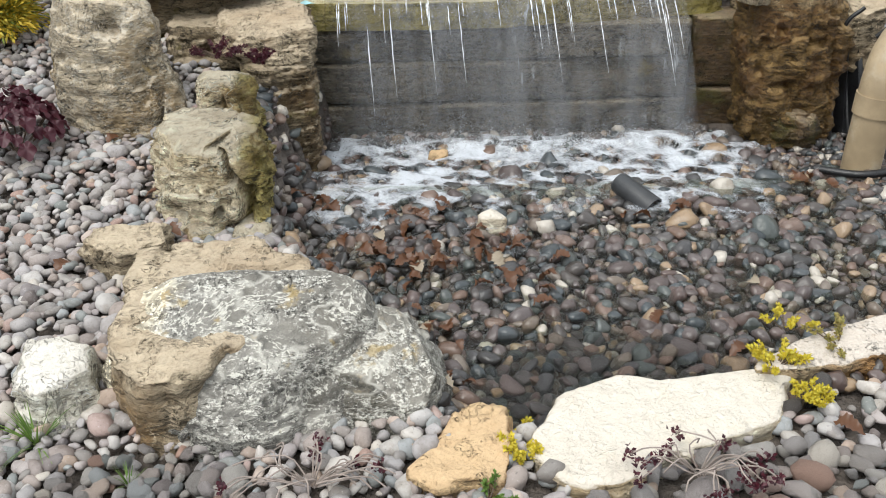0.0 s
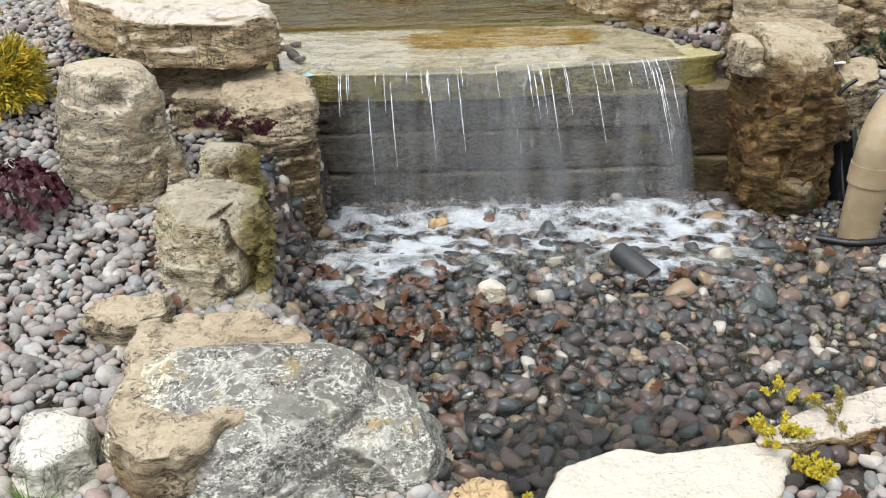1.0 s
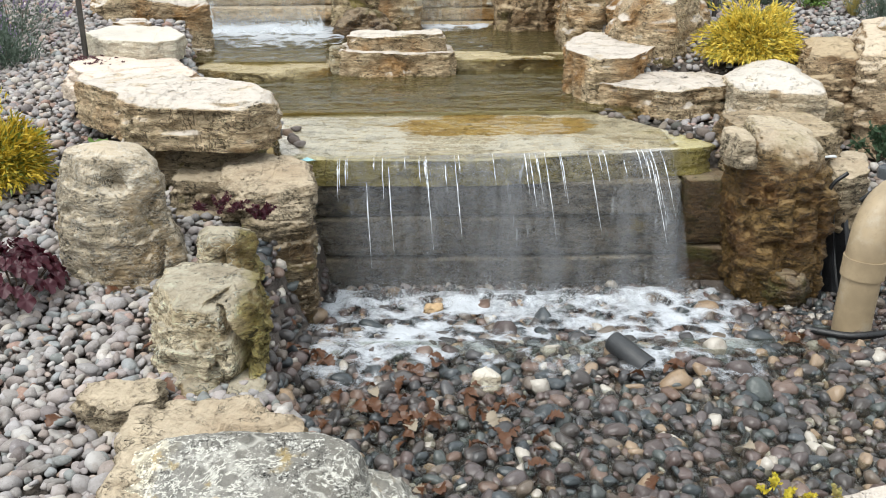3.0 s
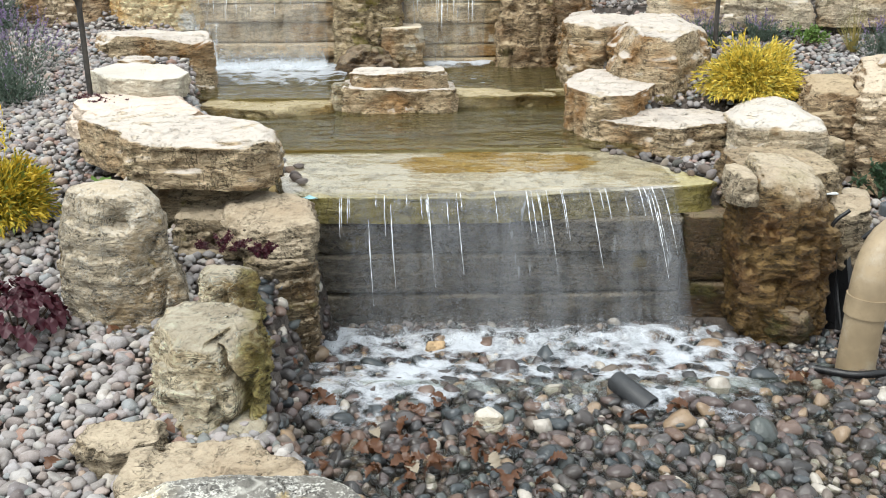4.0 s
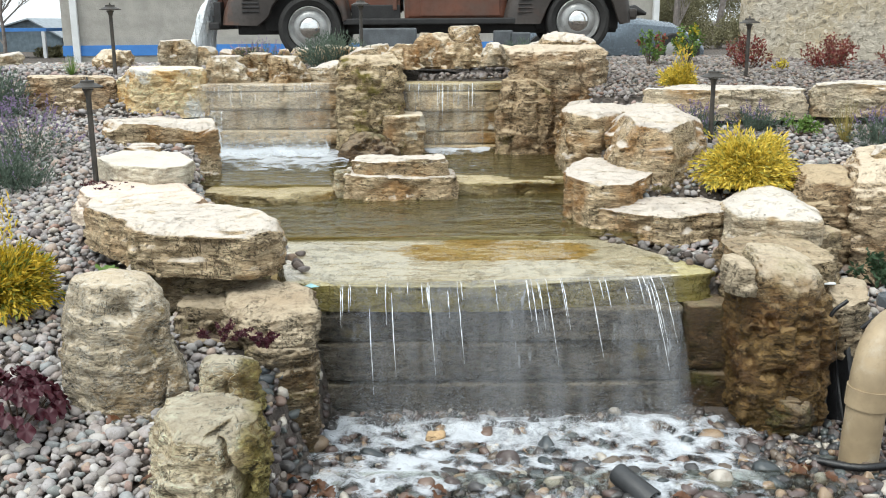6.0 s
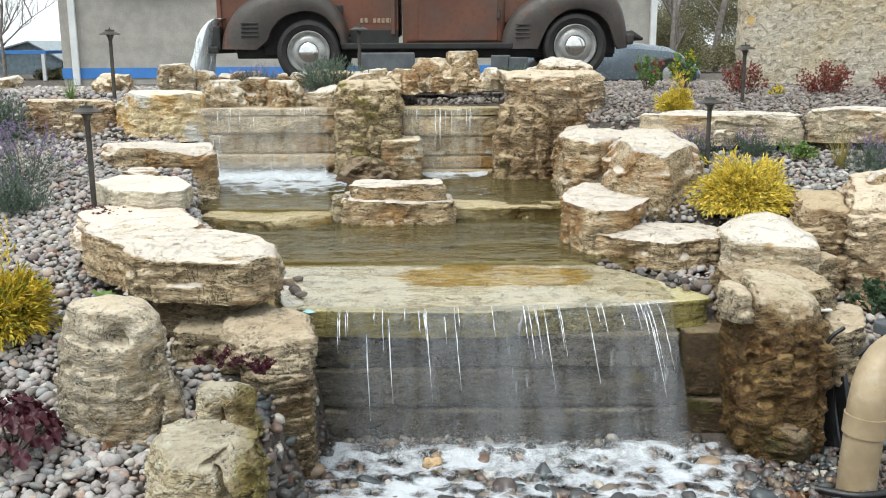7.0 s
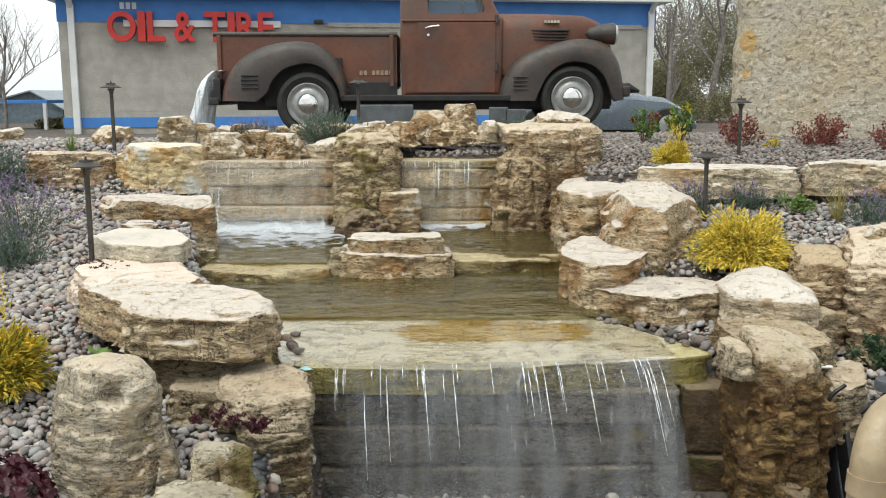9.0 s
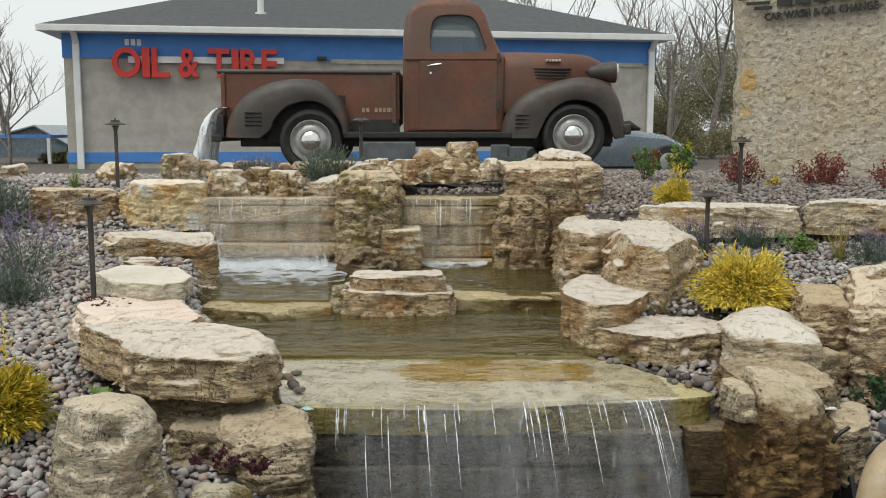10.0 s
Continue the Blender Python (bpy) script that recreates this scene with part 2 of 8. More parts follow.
LICHEN = limestone("lichened_limestone", (0.28, 0.263, 0.22), (0.136, 0.128, 0.11), (0.25, 0.235, 0.2), streak=0.15, pits=0.3, stain=(0.55, 0.43, 0.27), stains=(0.58, 0.68), lichen=1.0, top_share=0.4)
MOSSY = limestone("mossy_limestone", (0.80, 0.67, 0.45), (0.36, 0.27, 0.13), (0.30, 0.28, 0.22), stain=(0.22, 0.18, 0.04), stains=(0.6, 0.7), pits=1.0, streak=0.3, top_share=0.72, zone=("X", 0.1, 0.02, (0.5, 0.47, 0.22), 0.22))
WET = limestone("wet_brown_limestone", (0.165, 0.098, 0.036), (0.07, 0.04, 0.014), (0.50, 0.42, 0.29), stain=(0.10, 0.085, 0.018), stains=(0.48, 0.64), pits=0.8, streak=0.15, rough=0.45, top_share=0.3)
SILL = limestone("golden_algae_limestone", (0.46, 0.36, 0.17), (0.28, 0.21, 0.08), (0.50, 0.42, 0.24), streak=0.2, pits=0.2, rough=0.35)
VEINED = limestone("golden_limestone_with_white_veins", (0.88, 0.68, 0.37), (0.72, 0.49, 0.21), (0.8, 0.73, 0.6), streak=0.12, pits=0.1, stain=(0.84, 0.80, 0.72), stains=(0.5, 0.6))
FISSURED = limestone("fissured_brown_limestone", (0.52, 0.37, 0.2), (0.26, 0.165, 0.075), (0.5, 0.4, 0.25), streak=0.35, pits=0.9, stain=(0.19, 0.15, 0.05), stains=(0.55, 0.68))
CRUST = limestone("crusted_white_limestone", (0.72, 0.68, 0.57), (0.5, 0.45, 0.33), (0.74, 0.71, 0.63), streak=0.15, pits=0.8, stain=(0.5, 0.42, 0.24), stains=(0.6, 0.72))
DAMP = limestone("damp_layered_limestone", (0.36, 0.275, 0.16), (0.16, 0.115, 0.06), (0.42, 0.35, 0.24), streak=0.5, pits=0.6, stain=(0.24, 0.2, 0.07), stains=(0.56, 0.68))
CAPSTONE = limestone("pitted_capstone_limestone", (0.50, 0.40, 0.26), (0.28, 0.2, 0.105), (0.50, 0.42, 0.30), streak=0.35, pits=0.9, top_share=0.6)
PITTED = limestone("pitted_weathered_limestone", (0.43, 0.32, 0.175), (0.21, 0.145, 0.065), (0.45, 0.38, 0.265), stain=(0.20, 0.16, 0.04), stains=(0.54, 0.66), streak=0.15, pits=0.85, top_share=0.5)
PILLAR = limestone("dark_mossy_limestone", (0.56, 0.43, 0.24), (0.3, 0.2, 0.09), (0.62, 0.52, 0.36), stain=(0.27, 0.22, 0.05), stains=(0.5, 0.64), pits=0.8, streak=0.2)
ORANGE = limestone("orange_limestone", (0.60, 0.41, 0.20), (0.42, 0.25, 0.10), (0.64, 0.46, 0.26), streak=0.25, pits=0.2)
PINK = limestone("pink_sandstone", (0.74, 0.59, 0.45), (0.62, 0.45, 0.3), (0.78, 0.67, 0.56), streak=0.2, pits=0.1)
RISER = limestone("wet_dark_limestone", (0.20, 0.17, 0.125), (0.085, 0.07, 0.05), (0.3, 0.24, 0.1), stain=(0.19, 0.15, 0.06), stains=(0.58, 0.72), streak=0.5, pits=0.7, rough=0.3, top_share=0.1)
# The cream top colour includes pale sky reflection painted on the slab.
LIP = limestone("algae_coated_limestone", (0.36, 0.30, 0.17), (0.17, 0.13, 0.06), (0.80, 0.77, 0.67), streak=0.5, pits=0.4, stain=(0.46, 0.30, 0.08), stains=(0.58, 0.68), rough=0.25, top_share=0.95)

SHOULDER = limestone("lichened_limestone_with_tan_shoulder", (0.26, 0.247, 0.215), (0.125, 0.118, 0.103), (0.24, 0.23, 0.2), streak=0.15, pits=0.4, lichen=1.0, top_share=0.4, zone=("X", -0.27, -0.17, (1.8, 1.68, 1.42), 0.34))
TIDE = limestone("pitted_limestone_wet_below", (0.50, 0.39, 0.225), (0.28, 0.195, 0.09), (0.56, 0.49, 0.37), stain=(0.26, 0.2, 0.06), stains=(0.55, 0.68), streak=0.25, pits=0.9, rough=0.6, top_share=0.6, zone=("Z", 0.55, 0.66, (0.45, 0.34, 0.17), 0.3))

def pebbles(name, tones, rough, spread, frost=0.14, gloss=0.35):
    """River stones: each takes one of the tones, with speckles and faint bands."""
    mat, nt, shader = material(name, tones[0], rough)
    g = nt.nodes.new("ShaderNodeNewGeometry").outputs["Random Per Island"]
    r = nt.nodes.new("ShaderNodeObjectInfo").outputs["Random"]
    pick = sums(nt, "FRACT", sums(nt, "ADD", g, r))
    n = nt.nodes.new("ShaderNodeValToRGB")
    n.color_ramp.interpolation = "CONSTANT"
    while len(n.color_ramp.elements) < len(tones):
        n.color_ramp.elements.new(0.5)
    for k, e in enumerate(n.color_ramp.elements):
        e.position, e.color = spread[k], (*tones[k], 1)
    nt.links.new(pick, n.inputs[0])
    o = coords(nt)
    fine, broad = texture(nt, "Noise", o, 160, 4, 0.65), texture(nt, "Noise", o, 28, 4, 0.6)
    light = sums(nt, "FRACT", sums(nt, "MULTIPLY", pick, 37.7))
    tint = mixed(n.outputs[0], (0.86, 0.87, 0.95), ramp(nt, light, 0, 1, 0.0, frost), nt)
    tint = mixed(tint, mixed(tint, (0.55, 0.5, 0.45), 0.6, nt, "MULTIPLY"), ramp(nt, broad, 0.45, 0.7), nt)
    tint = mixed(tint, (0.06, 0.055, 0.05), ramp(nt, fine, 0.58, 0.75, 0, 0.5), nt)
    tint = mixed(tint, (0.6, 0.58, 0.55), ramp(nt, fine, 0.42, 0.3, 0, 2.1 * frost), nt)
    put(nt, shader.inputs["Base Color"], tint)
    shader.inputs["Specular IOR Level"].default_value = gloss
    bumped(nt, shader, (broad, 0.004), (fine, 0.0008))
    return mat


DRY_TONES = [(0.28, 0.255, 0.24), (0.215, 0.197, 0.182), (0.295, 0.25, 0.225), (0.25, 0.212, 0.195), (0.36, 0.335, 0.305), (0.195, 0.205, 0.195), (0.36, 0.275, 0.215), (0.45, 0.41, 0.36), (0.28, 0.18, 0.14), (0.18, 0.155, 0.15)]
PEBBLE = pebbles("dry_river_stone", DRY_TONES, 0.68, [0, 0.18, 0.33, 0.47, 0.58, 0.68, 0.77, 0.84, 0.9, 0.95])
WET_TONES = [tuple(1.08 * (0.72 * v + 0.28 * sum(tone) / 3) for v in tone) for tone in ((0.066, 0.054, 0.048), (0.04, 0.037, 0.036), (0.1, 0.06, 0.048), (0.085, 0.06, 0.054), (0.037, 0.048, 0.053), (0.15, 0.11, 0.075), (0.155, 0.088, 0.056), (0.066, 0.08, 0.074), (0.28, 0.175, 0.08), (0.42, 0.37, 0.30))]
WET_PEBBLE = pebbles("wet_river_stone", WET_TONES, 0.28, [0, 0.15, 0.29, 0.40, 0.51, 0.62, 0.72, 0.80, 0.89, 0.95], 0.03, 0.5)
BROWN_PEBBLE = pebbles("brown_grey_river_stone", [tuple(0.6 * v * w for v, w in zip(tone, (1.05, 0.98, 0.9))) for tone in DRY_TONES], 0.7, [0, 0.18, 0.33, 0.47, 0.58, 0.68, 0.77, 0.84, 0.9, 0.95])
SOIL = worn("gravelly_soil", (0.12, 0.10, 0.085), 0.95, vary=0.5, scale=9, relief=0.02)

# ---- lie of the land ----
WATER_LOW, LIP_Z, POOL_Z, UPPER_Z = 0.028, 0.455, 0.484, 0.548


def ground_height(x, y):
    x, y = np.asarray(x, float), np.asarray(y, float)
    left = np.interp(y, [-50, 1, 2, 2.5, 3, 3.5, 4, 4.5, 5, 6, 6.8, 7.1, 7.8, 9, 10.7, 13, 26, 70, 4000], [0.02, 0.07, 0.12, 0.17, 0.26, 0.37, 0.49, 0.57, 0.64, 0.74, 0.82, 0.98, 1.12, 1.10, 1.05, 0.95, 0.5, 0.4, 0.0])
    right = np.interp(y, [-50, 1, 3.4, 4.0, 4.68, 4.9, 5.5, 6.4, 6.52, 7.5, 9, 10.7, 13, 26, 70, 4000], [0.02, 0.08, 0.12, 0.40, 0.45, 0.62, 0.70, 0.80, 0.97, 1.07, 1.12, 1.10, 0.95, 0.5, 0.4, 0.0])
    low_right = np.interp(y, [-50, 1, 3.4, 6, 6.6], [0.02, 0.08, 0.14, 0.3, 0.97])
    side = smooth(1.62, 1.9, x) * (1 - smooth(4.2, 4.9, y)) * (y < 5)
    right = right * (1 - side) + np.minimum(right, low_right) * side
    h = left + (right - left) * smooth(-0.3, 0.3, x)
    edge = np.interp(y, [1.5, 1.8, 2.1, 2.4, 3.0, 3.7], [0.05, -0.05, -0.28, -0.45, -0.52, -0.5])
    front = np.interp(x, [-0.3, 0.1, 0.7, 1.2, 2.0], [1.62, 1.57, 1.67, 1.92, 2.15])
    low = smooth(edge - 0.08, edge + 0.04, x) * smooth(front - 0.1, front + 0.03, y) * (1 - smooth(3.78, 3.9, y)) * (1 - smooth(1.7, 2.6, x))
    h = h + (np.minimum(h, -0.105 * smooth(2.6, 3.4, y)) - h) * low
    a = np.interp(y, [3.7, 4.2, 5, 6, 7], [-0.62, -0.85, -1.25, -1.5, -1.9])
    b = np.interp(y, [3.7, 4.5, 5, 6, 7], [1.0, 0.78, 0.8, 0.85, 0.95])
    pool = smooth(a - 0.12, a, x) * (1 - smooth(b, b + 0.12, x)) * smooth(3.62, 3.72, y) * (1 - smooth(7.25, 7.35, y))
    return h + (np.minimum(h, 0.2) - h) * pool


far = [12, 16, 22, 30, 45, 70, 120, 250, 600, 1500, 4000]
xs = np.r_[[-v for v in far[::-1]], -9, -7, -5.5, np.linspace(-4.5, 4.5, 151), 5.5, 7, 9, far]
ys = np.r_[[-v for v in far[::-1]], -8, -5, -3, -1.5, np.linspace(0, 9, 181), 9.5, 10, 10.5, 11, 12, 13, 15, 18, 22, 26, 30, 45, 70, 120, 250, 600, 1500, 4000]
gx, gy = np.meshgrid(xs, ys)
gz = ground_height(gx, gy) - 0.012
ground = new("ground", mesh_of("ground", np.stack([gx.ravel(), gy.ravel(), gz.ravel()], 1), grid_faces(len(ys), len(xs)), SOIL))
tagged(ground, "grey-brown gravelly soil under the river stones", "ground", kind="structure")

# ---- rocks ----
ROCK_PLANS = []


def weathered(verts, away, z0, high, span, seed, chips, chip, strata, rough, lump, plate, dents):
    """Breaks flat faces off a stone, then steps its beds in and out and roughens its skin."""
    own = np.random.default_rng(seed)
    half = np.array([np.abs(verts[:, 0]).max(), np.abs(verts[:, 1]).max(), high])
    low = np.array([0, 0, z0])
    u = (verts - low) / half
    for k in range(chips):
        face = own.normal(0, 1, 3) * np.array([1, 1, 0.55])
        face[2] = abs(face[2]) * (1 if k % 3 else 0.2)
        face /= np.linalg.norm(face)
        reach_k = (u @ face).max()
        over = np.clip(u @ face - reach_k * (1 - chip * own.uniform(0.3, 1.3)), 0, None)
        u -= over[:, None] * face
    verts = u * half + low
    side = 1 - np.clip(away[:, 2], 0, 1)
    p = verts + np.array([seed * 3.1, seed * 1.7, 0])
    level = verts[:, 2] + 0.05 * bumps(p * 1.7, seed) + 0.02 * bumps(p * 5, seed + 2)
    zone = smooth(-0.45, 0.35, bumps(p * 2.3, seed + 21))
    move = 0
    for thick, share in ((0.07, 0.25), (0.026, 0.5), (0.0125, 0.35)):
        band = level / thick
        cell = np.floor(band)
        step = bumps(np.c_[p[:, 0] * 4.5, p[:, 1] * 4.5, cell * 5.37], seed + 1)
        groove = np.exp(-(((band - cell) / 0.16) ** 2))
        move = move + side * strata * share * (1.2 * step - 0.9 * groove * zone)
    warp = np.stack([bumps(p * 6, seed + 40), bumps(p * 6, seed + 41), bumps(p * 6, seed + 42)], 1)
    for size, share in ((np.array([6, 6, 13]), 1.3), (np.array([17, 17, 36]), 0.7)):
        move = move + side * strata * share * lattice(np.floor(p * size + 0.7 * warp).astype(np.int64), seed)
    crack = np.abs(bumps(p * np.array([4.2, 4.2, 1.1]), seed + 31))
    move -= 0.026 * np.exp(-((crack / 0.04) ** 2)) * (0.15 + 0.85 * side) * zone
    creased = 1 - 2 * np.abs(bumps(p * np.array([9, 9, 14]) + 0.5 * warp, seed + 50)) + 0.5 * (1 - 2 * np.abs(bumps(p * 24, seed + 51)))
    skin = 0.4 * rugged(p * 8, seed + 5, 4) + 0.3 * creased + 0.3 * rugged(p * 40, seed + 9, 2)
    move += rough * skin * (0.35 + 0.65 * side)
    move += lump * span * bumps(p * 2.6, seed + 7) * (0.15 + 0.85 * side)
    move -= rough * 1.8 * np.clip(bumps(p * 19, seed + 13) - 0.3, 0, 1) * (0.2 + side)
    plates = np.floor(2.4 * bumps(p * np.array([4.5, 4.5, 0]), seed + 17)) * plate
    for dx, dz, wide, deep in dents:
        move -= deep * np.exp(-(((verts[:, 0] - dx) / wide) ** 2 + ((verts[:, 2] - z0 - dz) / (wide * 0.8)) ** 2) ** 1.5) * (verts[:, 1] < 0)
    verts = verts + away * move[:, None]
    verts[:, 2] += plates * (1 - side)
    return verts


def closed_skin(name, verts, rings, n, z0, mat):
    verts = np.r_[verts, [[verts[-n:, 0].mean(), verts[-n:, 1].mean(), verts[-n:, 2].mean()]]]
    quads = grid_faces(rings, n, True)
    last = (rings - 1) * n
    fan = np.stack([last + np.arange(n), last + (np.arange(n) + 1) % n, np.full(n, len(verts) - 1)], 1)
    verts[:, 2] -= z0
    return mesh_of(name, verts, quads.tolist() + fan.tolist(), mat)


def rock(name, plan, z0, z1, mat, label, edge=0.03, flare=0.0, slope=(0.0, 0.0), dome=0.0, strata=0.013, rough=0.018, lump=0.03, lean=(0.0, 0.0), chips=16, chip=0.13, plate=0.006, dents=(), category="rock"):
    """A stone from the outline of its top: sides that flare, an eased edge, beds that step in and out, and a rough skin."""
    seed = len(ROCK_PLANS) + 11
    strata = strata * 0.7
    plan = np.array(plan, float)
    ROCK_PLANS.append((plan, z1))
    c = plan.mean(0)
    rel = plan - c
    reach = np.hypot(*rel.T)
    n = int(np.clip(2 * math.pi * reach.mean() / 0.0085, 44, 190))
    turn = np.linspace(0, 2 * math.pi, n, endpoint=False)
    ray = np.stack([np.cos(turn), np.sin(turn)], 1)
    r = np.full(n, 1e9)
    for p, q in zip(rel, np.roll(rel, -1, 0)):
        d = q - p
        det = ray[:, 0] * d[1] - ray[:, 1] * d[0]
        det = np.where(np.abs(det) < 1e-9, 1e-9, det)
        s = (p[0] * d[1] - p[1] * d[0]) / det
        u = (p[0] * ray[:, 1] - p[1] * ray[:, 0]) / det
        r = np.where((s > 0) & (u >= -1e-6) & (u <= 1 + 1e-6), np.minimum(r, s), r)
    r = np.where(r > 1e8, reach.mean(), r)
    r = (np.roll(r, 1) + 2 * r + np.roll(r, -1)) / 4
    high = z1 - z0
    edge = min(edge, high * 0.8, reach.min() * 0.8)
    rows = int(np.clip((high - edge) / 0.009, 6, 60))
    bends = 6 if edge > 0.05 else 4
    caps = int(np.clip(reach.mean() / 0.014, 6, 30))
    verts, away = [], []
    for k in range(rows):
        s = k / rows
        out = 1 + flare * (1 - s) ** 1.2
        verts.append(np.c_[ray * (r * out)[:, None] + np.array(lean) * (1 - s), np.full(n, z0 + (high - edge) * s)])
        away.append(np.c_[ray, np.full(n, 0.25 * flare)])
    for k in range(bends):
        a = k / bends * math.pi / 2
        verts.append(np.c_[ray * (r - edge * (1 - math.cos(a)))[:, None], np.full(n, z1 - edge + edge * math.sin(a))])
        away.append(np.c_[ray * math.cos(a), np.full(n, math.sin(a))])
    for k in range(caps):
        f = 1 - k / caps
        verts.append(np.c_[ray * ((r - edge) * f)[:, None], np.full(n, z1 + dome * (1 - f * f))])
        away.append(np.c_[ray * 0, np.ones(n)])
    verts, away = np.concatenate(verts), np.concatenate(away)
    share = np.clip((verts[:, 2] - z0) / high, 0, 1)
    verts[:, 2] += share * (verts[:, 0] * slope[0] + verts[:, 1] * slope[1])
    verts = weathered(verts, away, z0, high, reach.mean(), seed, chips, chip, strata, rough, lump, plate, dents)
    ob = new(name, closed_skin(name, verts, rows + bends + caps, n, z0, mat))
    ob.location = (c[0], c[1], z0)
    return tagged(ob, label, category)


def ring_of(plan, n):
    """n places round an outline of corners between -1 and 1, its corners eased a little."""
    p = np.array(plan, float)
    q = np.r_[p, p[:1]]
    along = np.r_[0, np.cumsum(np.hypot(*np.diff(q, axis=0).T))]
    s = np.linspace(0, along[-1], n, endpoint=False)
    ring = np.stack([np.interp(s, along, q[:, k]) for k in (0, 1)], 1)
    for _ in range(max(2, n // 60)):
        ring = (np.roll(ring, 1, 0) + 2 * ring + np.roll(ring, -1, 0)) / 4
    return ring


def loft(name, sections, mat, label, plan, skew=0.0, strata=0.012, rough=0.02, lump=0.03, chips=18, chip=0.1, plate=0.004, dents=(), cuts=(), tilt=(0.0, 0.0), fine=0.0075, category="rock"):
    """A boulder through level sections, each (height, left, right, front, back), from its foot to its crown, with the corners of plan (-1 to 1) in each of them.
    skew: how far it moves aside for each metre back; tilt: the slope of its crown; cuts: clefts (x, z, x, z, width, depth) down its face."""
    seed = len(ROCK_PLANS) + 11
    rows_in = np.array(sections, float)
    z0, z1 = rows_in[0, 0], rows_in[-1, 0]
    high = z1 - z0
    cx, cy, front = rows_in[:, 1:3].mean(), rows_in[:, 3:5].mean(), rows_in[:, 3].min()
    wide, deep = np.ptp(rows_in[:, 1:3]) / 2, np.ptp(rows_in[:, 3:5]) / 2
    n = int(np.clip(math.pi * (wide + deep) / fine, 60, 300))
    slant = np.r_[0, np.cumsum(np.hypot(np.diff(rows_in[:, 0]), 0.5 * np.abs(np.diff(rows_in[:, 1:], axis=0)).max(1)))]
    rows = int(np.clip(slant[-1] / (fine * 0.9), 12, 110))
    path = np.linspace(0, slant[-1], rows)
    line = np.stack([np.interp(path, slant, rows_in[:, k]) for k in range(5)], 1)
    line[1:-1] = (line[:-2] + 2 * line[1:-1] + line[2:]) / 4
    ring = ring_of(plan, n)
    caps = int(np.clip(np.ptp(rows_in[-1, 1:3]) / 2 / (fine * 1.4), 5, 26))
    grid = np.zeros((rows + caps, n, 3))
    for k in range(rows + caps):
        z, xa, xb, ya, yb = line[min(k, rows - 1)]
        f = 1.0 if k < rows else 1 - (k - rows + 1) / (caps + 1)
        py = (ya + yb) / 2 + (yb - ya) / 2 * ring[:, 1] * f
        px = (xa + xb) / 2 + (xb - xa) / 2 * ring[:, 0] * f + skew * (py - front)
        share = (z - z0) / high
        grid[k] = np.stack([px - cx, py - cy, z + share**2 * (tilt[0] * (px - cx) + tilt[1] * (py - cy)) + 0.006 * (1 - f * f)], 1)
    around = np.roll(grid, -1, 1) - np.roll(grid, 1, 1)
    rise = np.gradient(grid, axis=0)
    away = np.cross(around, rise)
    if (away[rows // 2, :, :2] * (grid[rows // 2, :, :2] - grid[rows // 2, :, :2].mean(0))).sum() < 0:
        away = -away
    away /= np.linalg.norm(away, axis=2, keepdims=True) + 1e-9
    away[rows + caps // 2 :] = (0, 0, 1)
    mid = grid[rows // 2]
    ROCK_PLANS.append((mid[:: max(1, n // 30), :2] + np.array([cx, cy]), z1))
    verts = weathered(grid.reshape(-1, 3), away.reshape(-1, 3), z0, high, (wide + deep) / 2, seed, chips, chip, strata * 0.7, rough, lump, plate, dents)
    for x0, za, x1, zb, w, d in cuts:
        g = np.array([x1 - x0, zb - za])
        q = verts[:, [0, 2]] - np.array([x0 - cx, za])
        q = q + 0.012 * np.stack([bumps(verts * 22, seed + 60), bumps(verts * 22, seed + 61)], 1)
        s = np.clip(q @ g / (g @ g), 0, 1)
        far = np.hypot(*(q - s[:, None] * g).T)
        verts[:, 1] += d * np.exp(-((far / w) ** 2)) * (verts[:, 1] < 0.3 * deep)
    ob = new(name, closed_skin(name, verts, rows + caps, n, z0, mat))
    ob.location = (cx, cy, z0)
    return tagged(ob, label, category)


def block(name, x0, x1, y0, y1, z0, z1, mat, label, skew=0.0, **more):
    """A roughly squared stone between two corners."""
    mx, my, hx, hy = (x0 + x1) / 2, (y0 + y1) / 2, (x1 - x0) / 2, (y1 - y0) / 2
    plan = []
    for a in np.linspace(0, 2 * math.pi, 28, endpoint=False) + 0.15:
        c, s = math.cos(a), math.sin(a)
        py = my + hy * math.copysign(abs(s) ** 0.38, s)
        plan.append((mx + hx * math.copysign(abs(c) ** 0.38, c) + skew * (py - y0), py))
    return rock(name, plan, z0, z1, mat, label, **more)



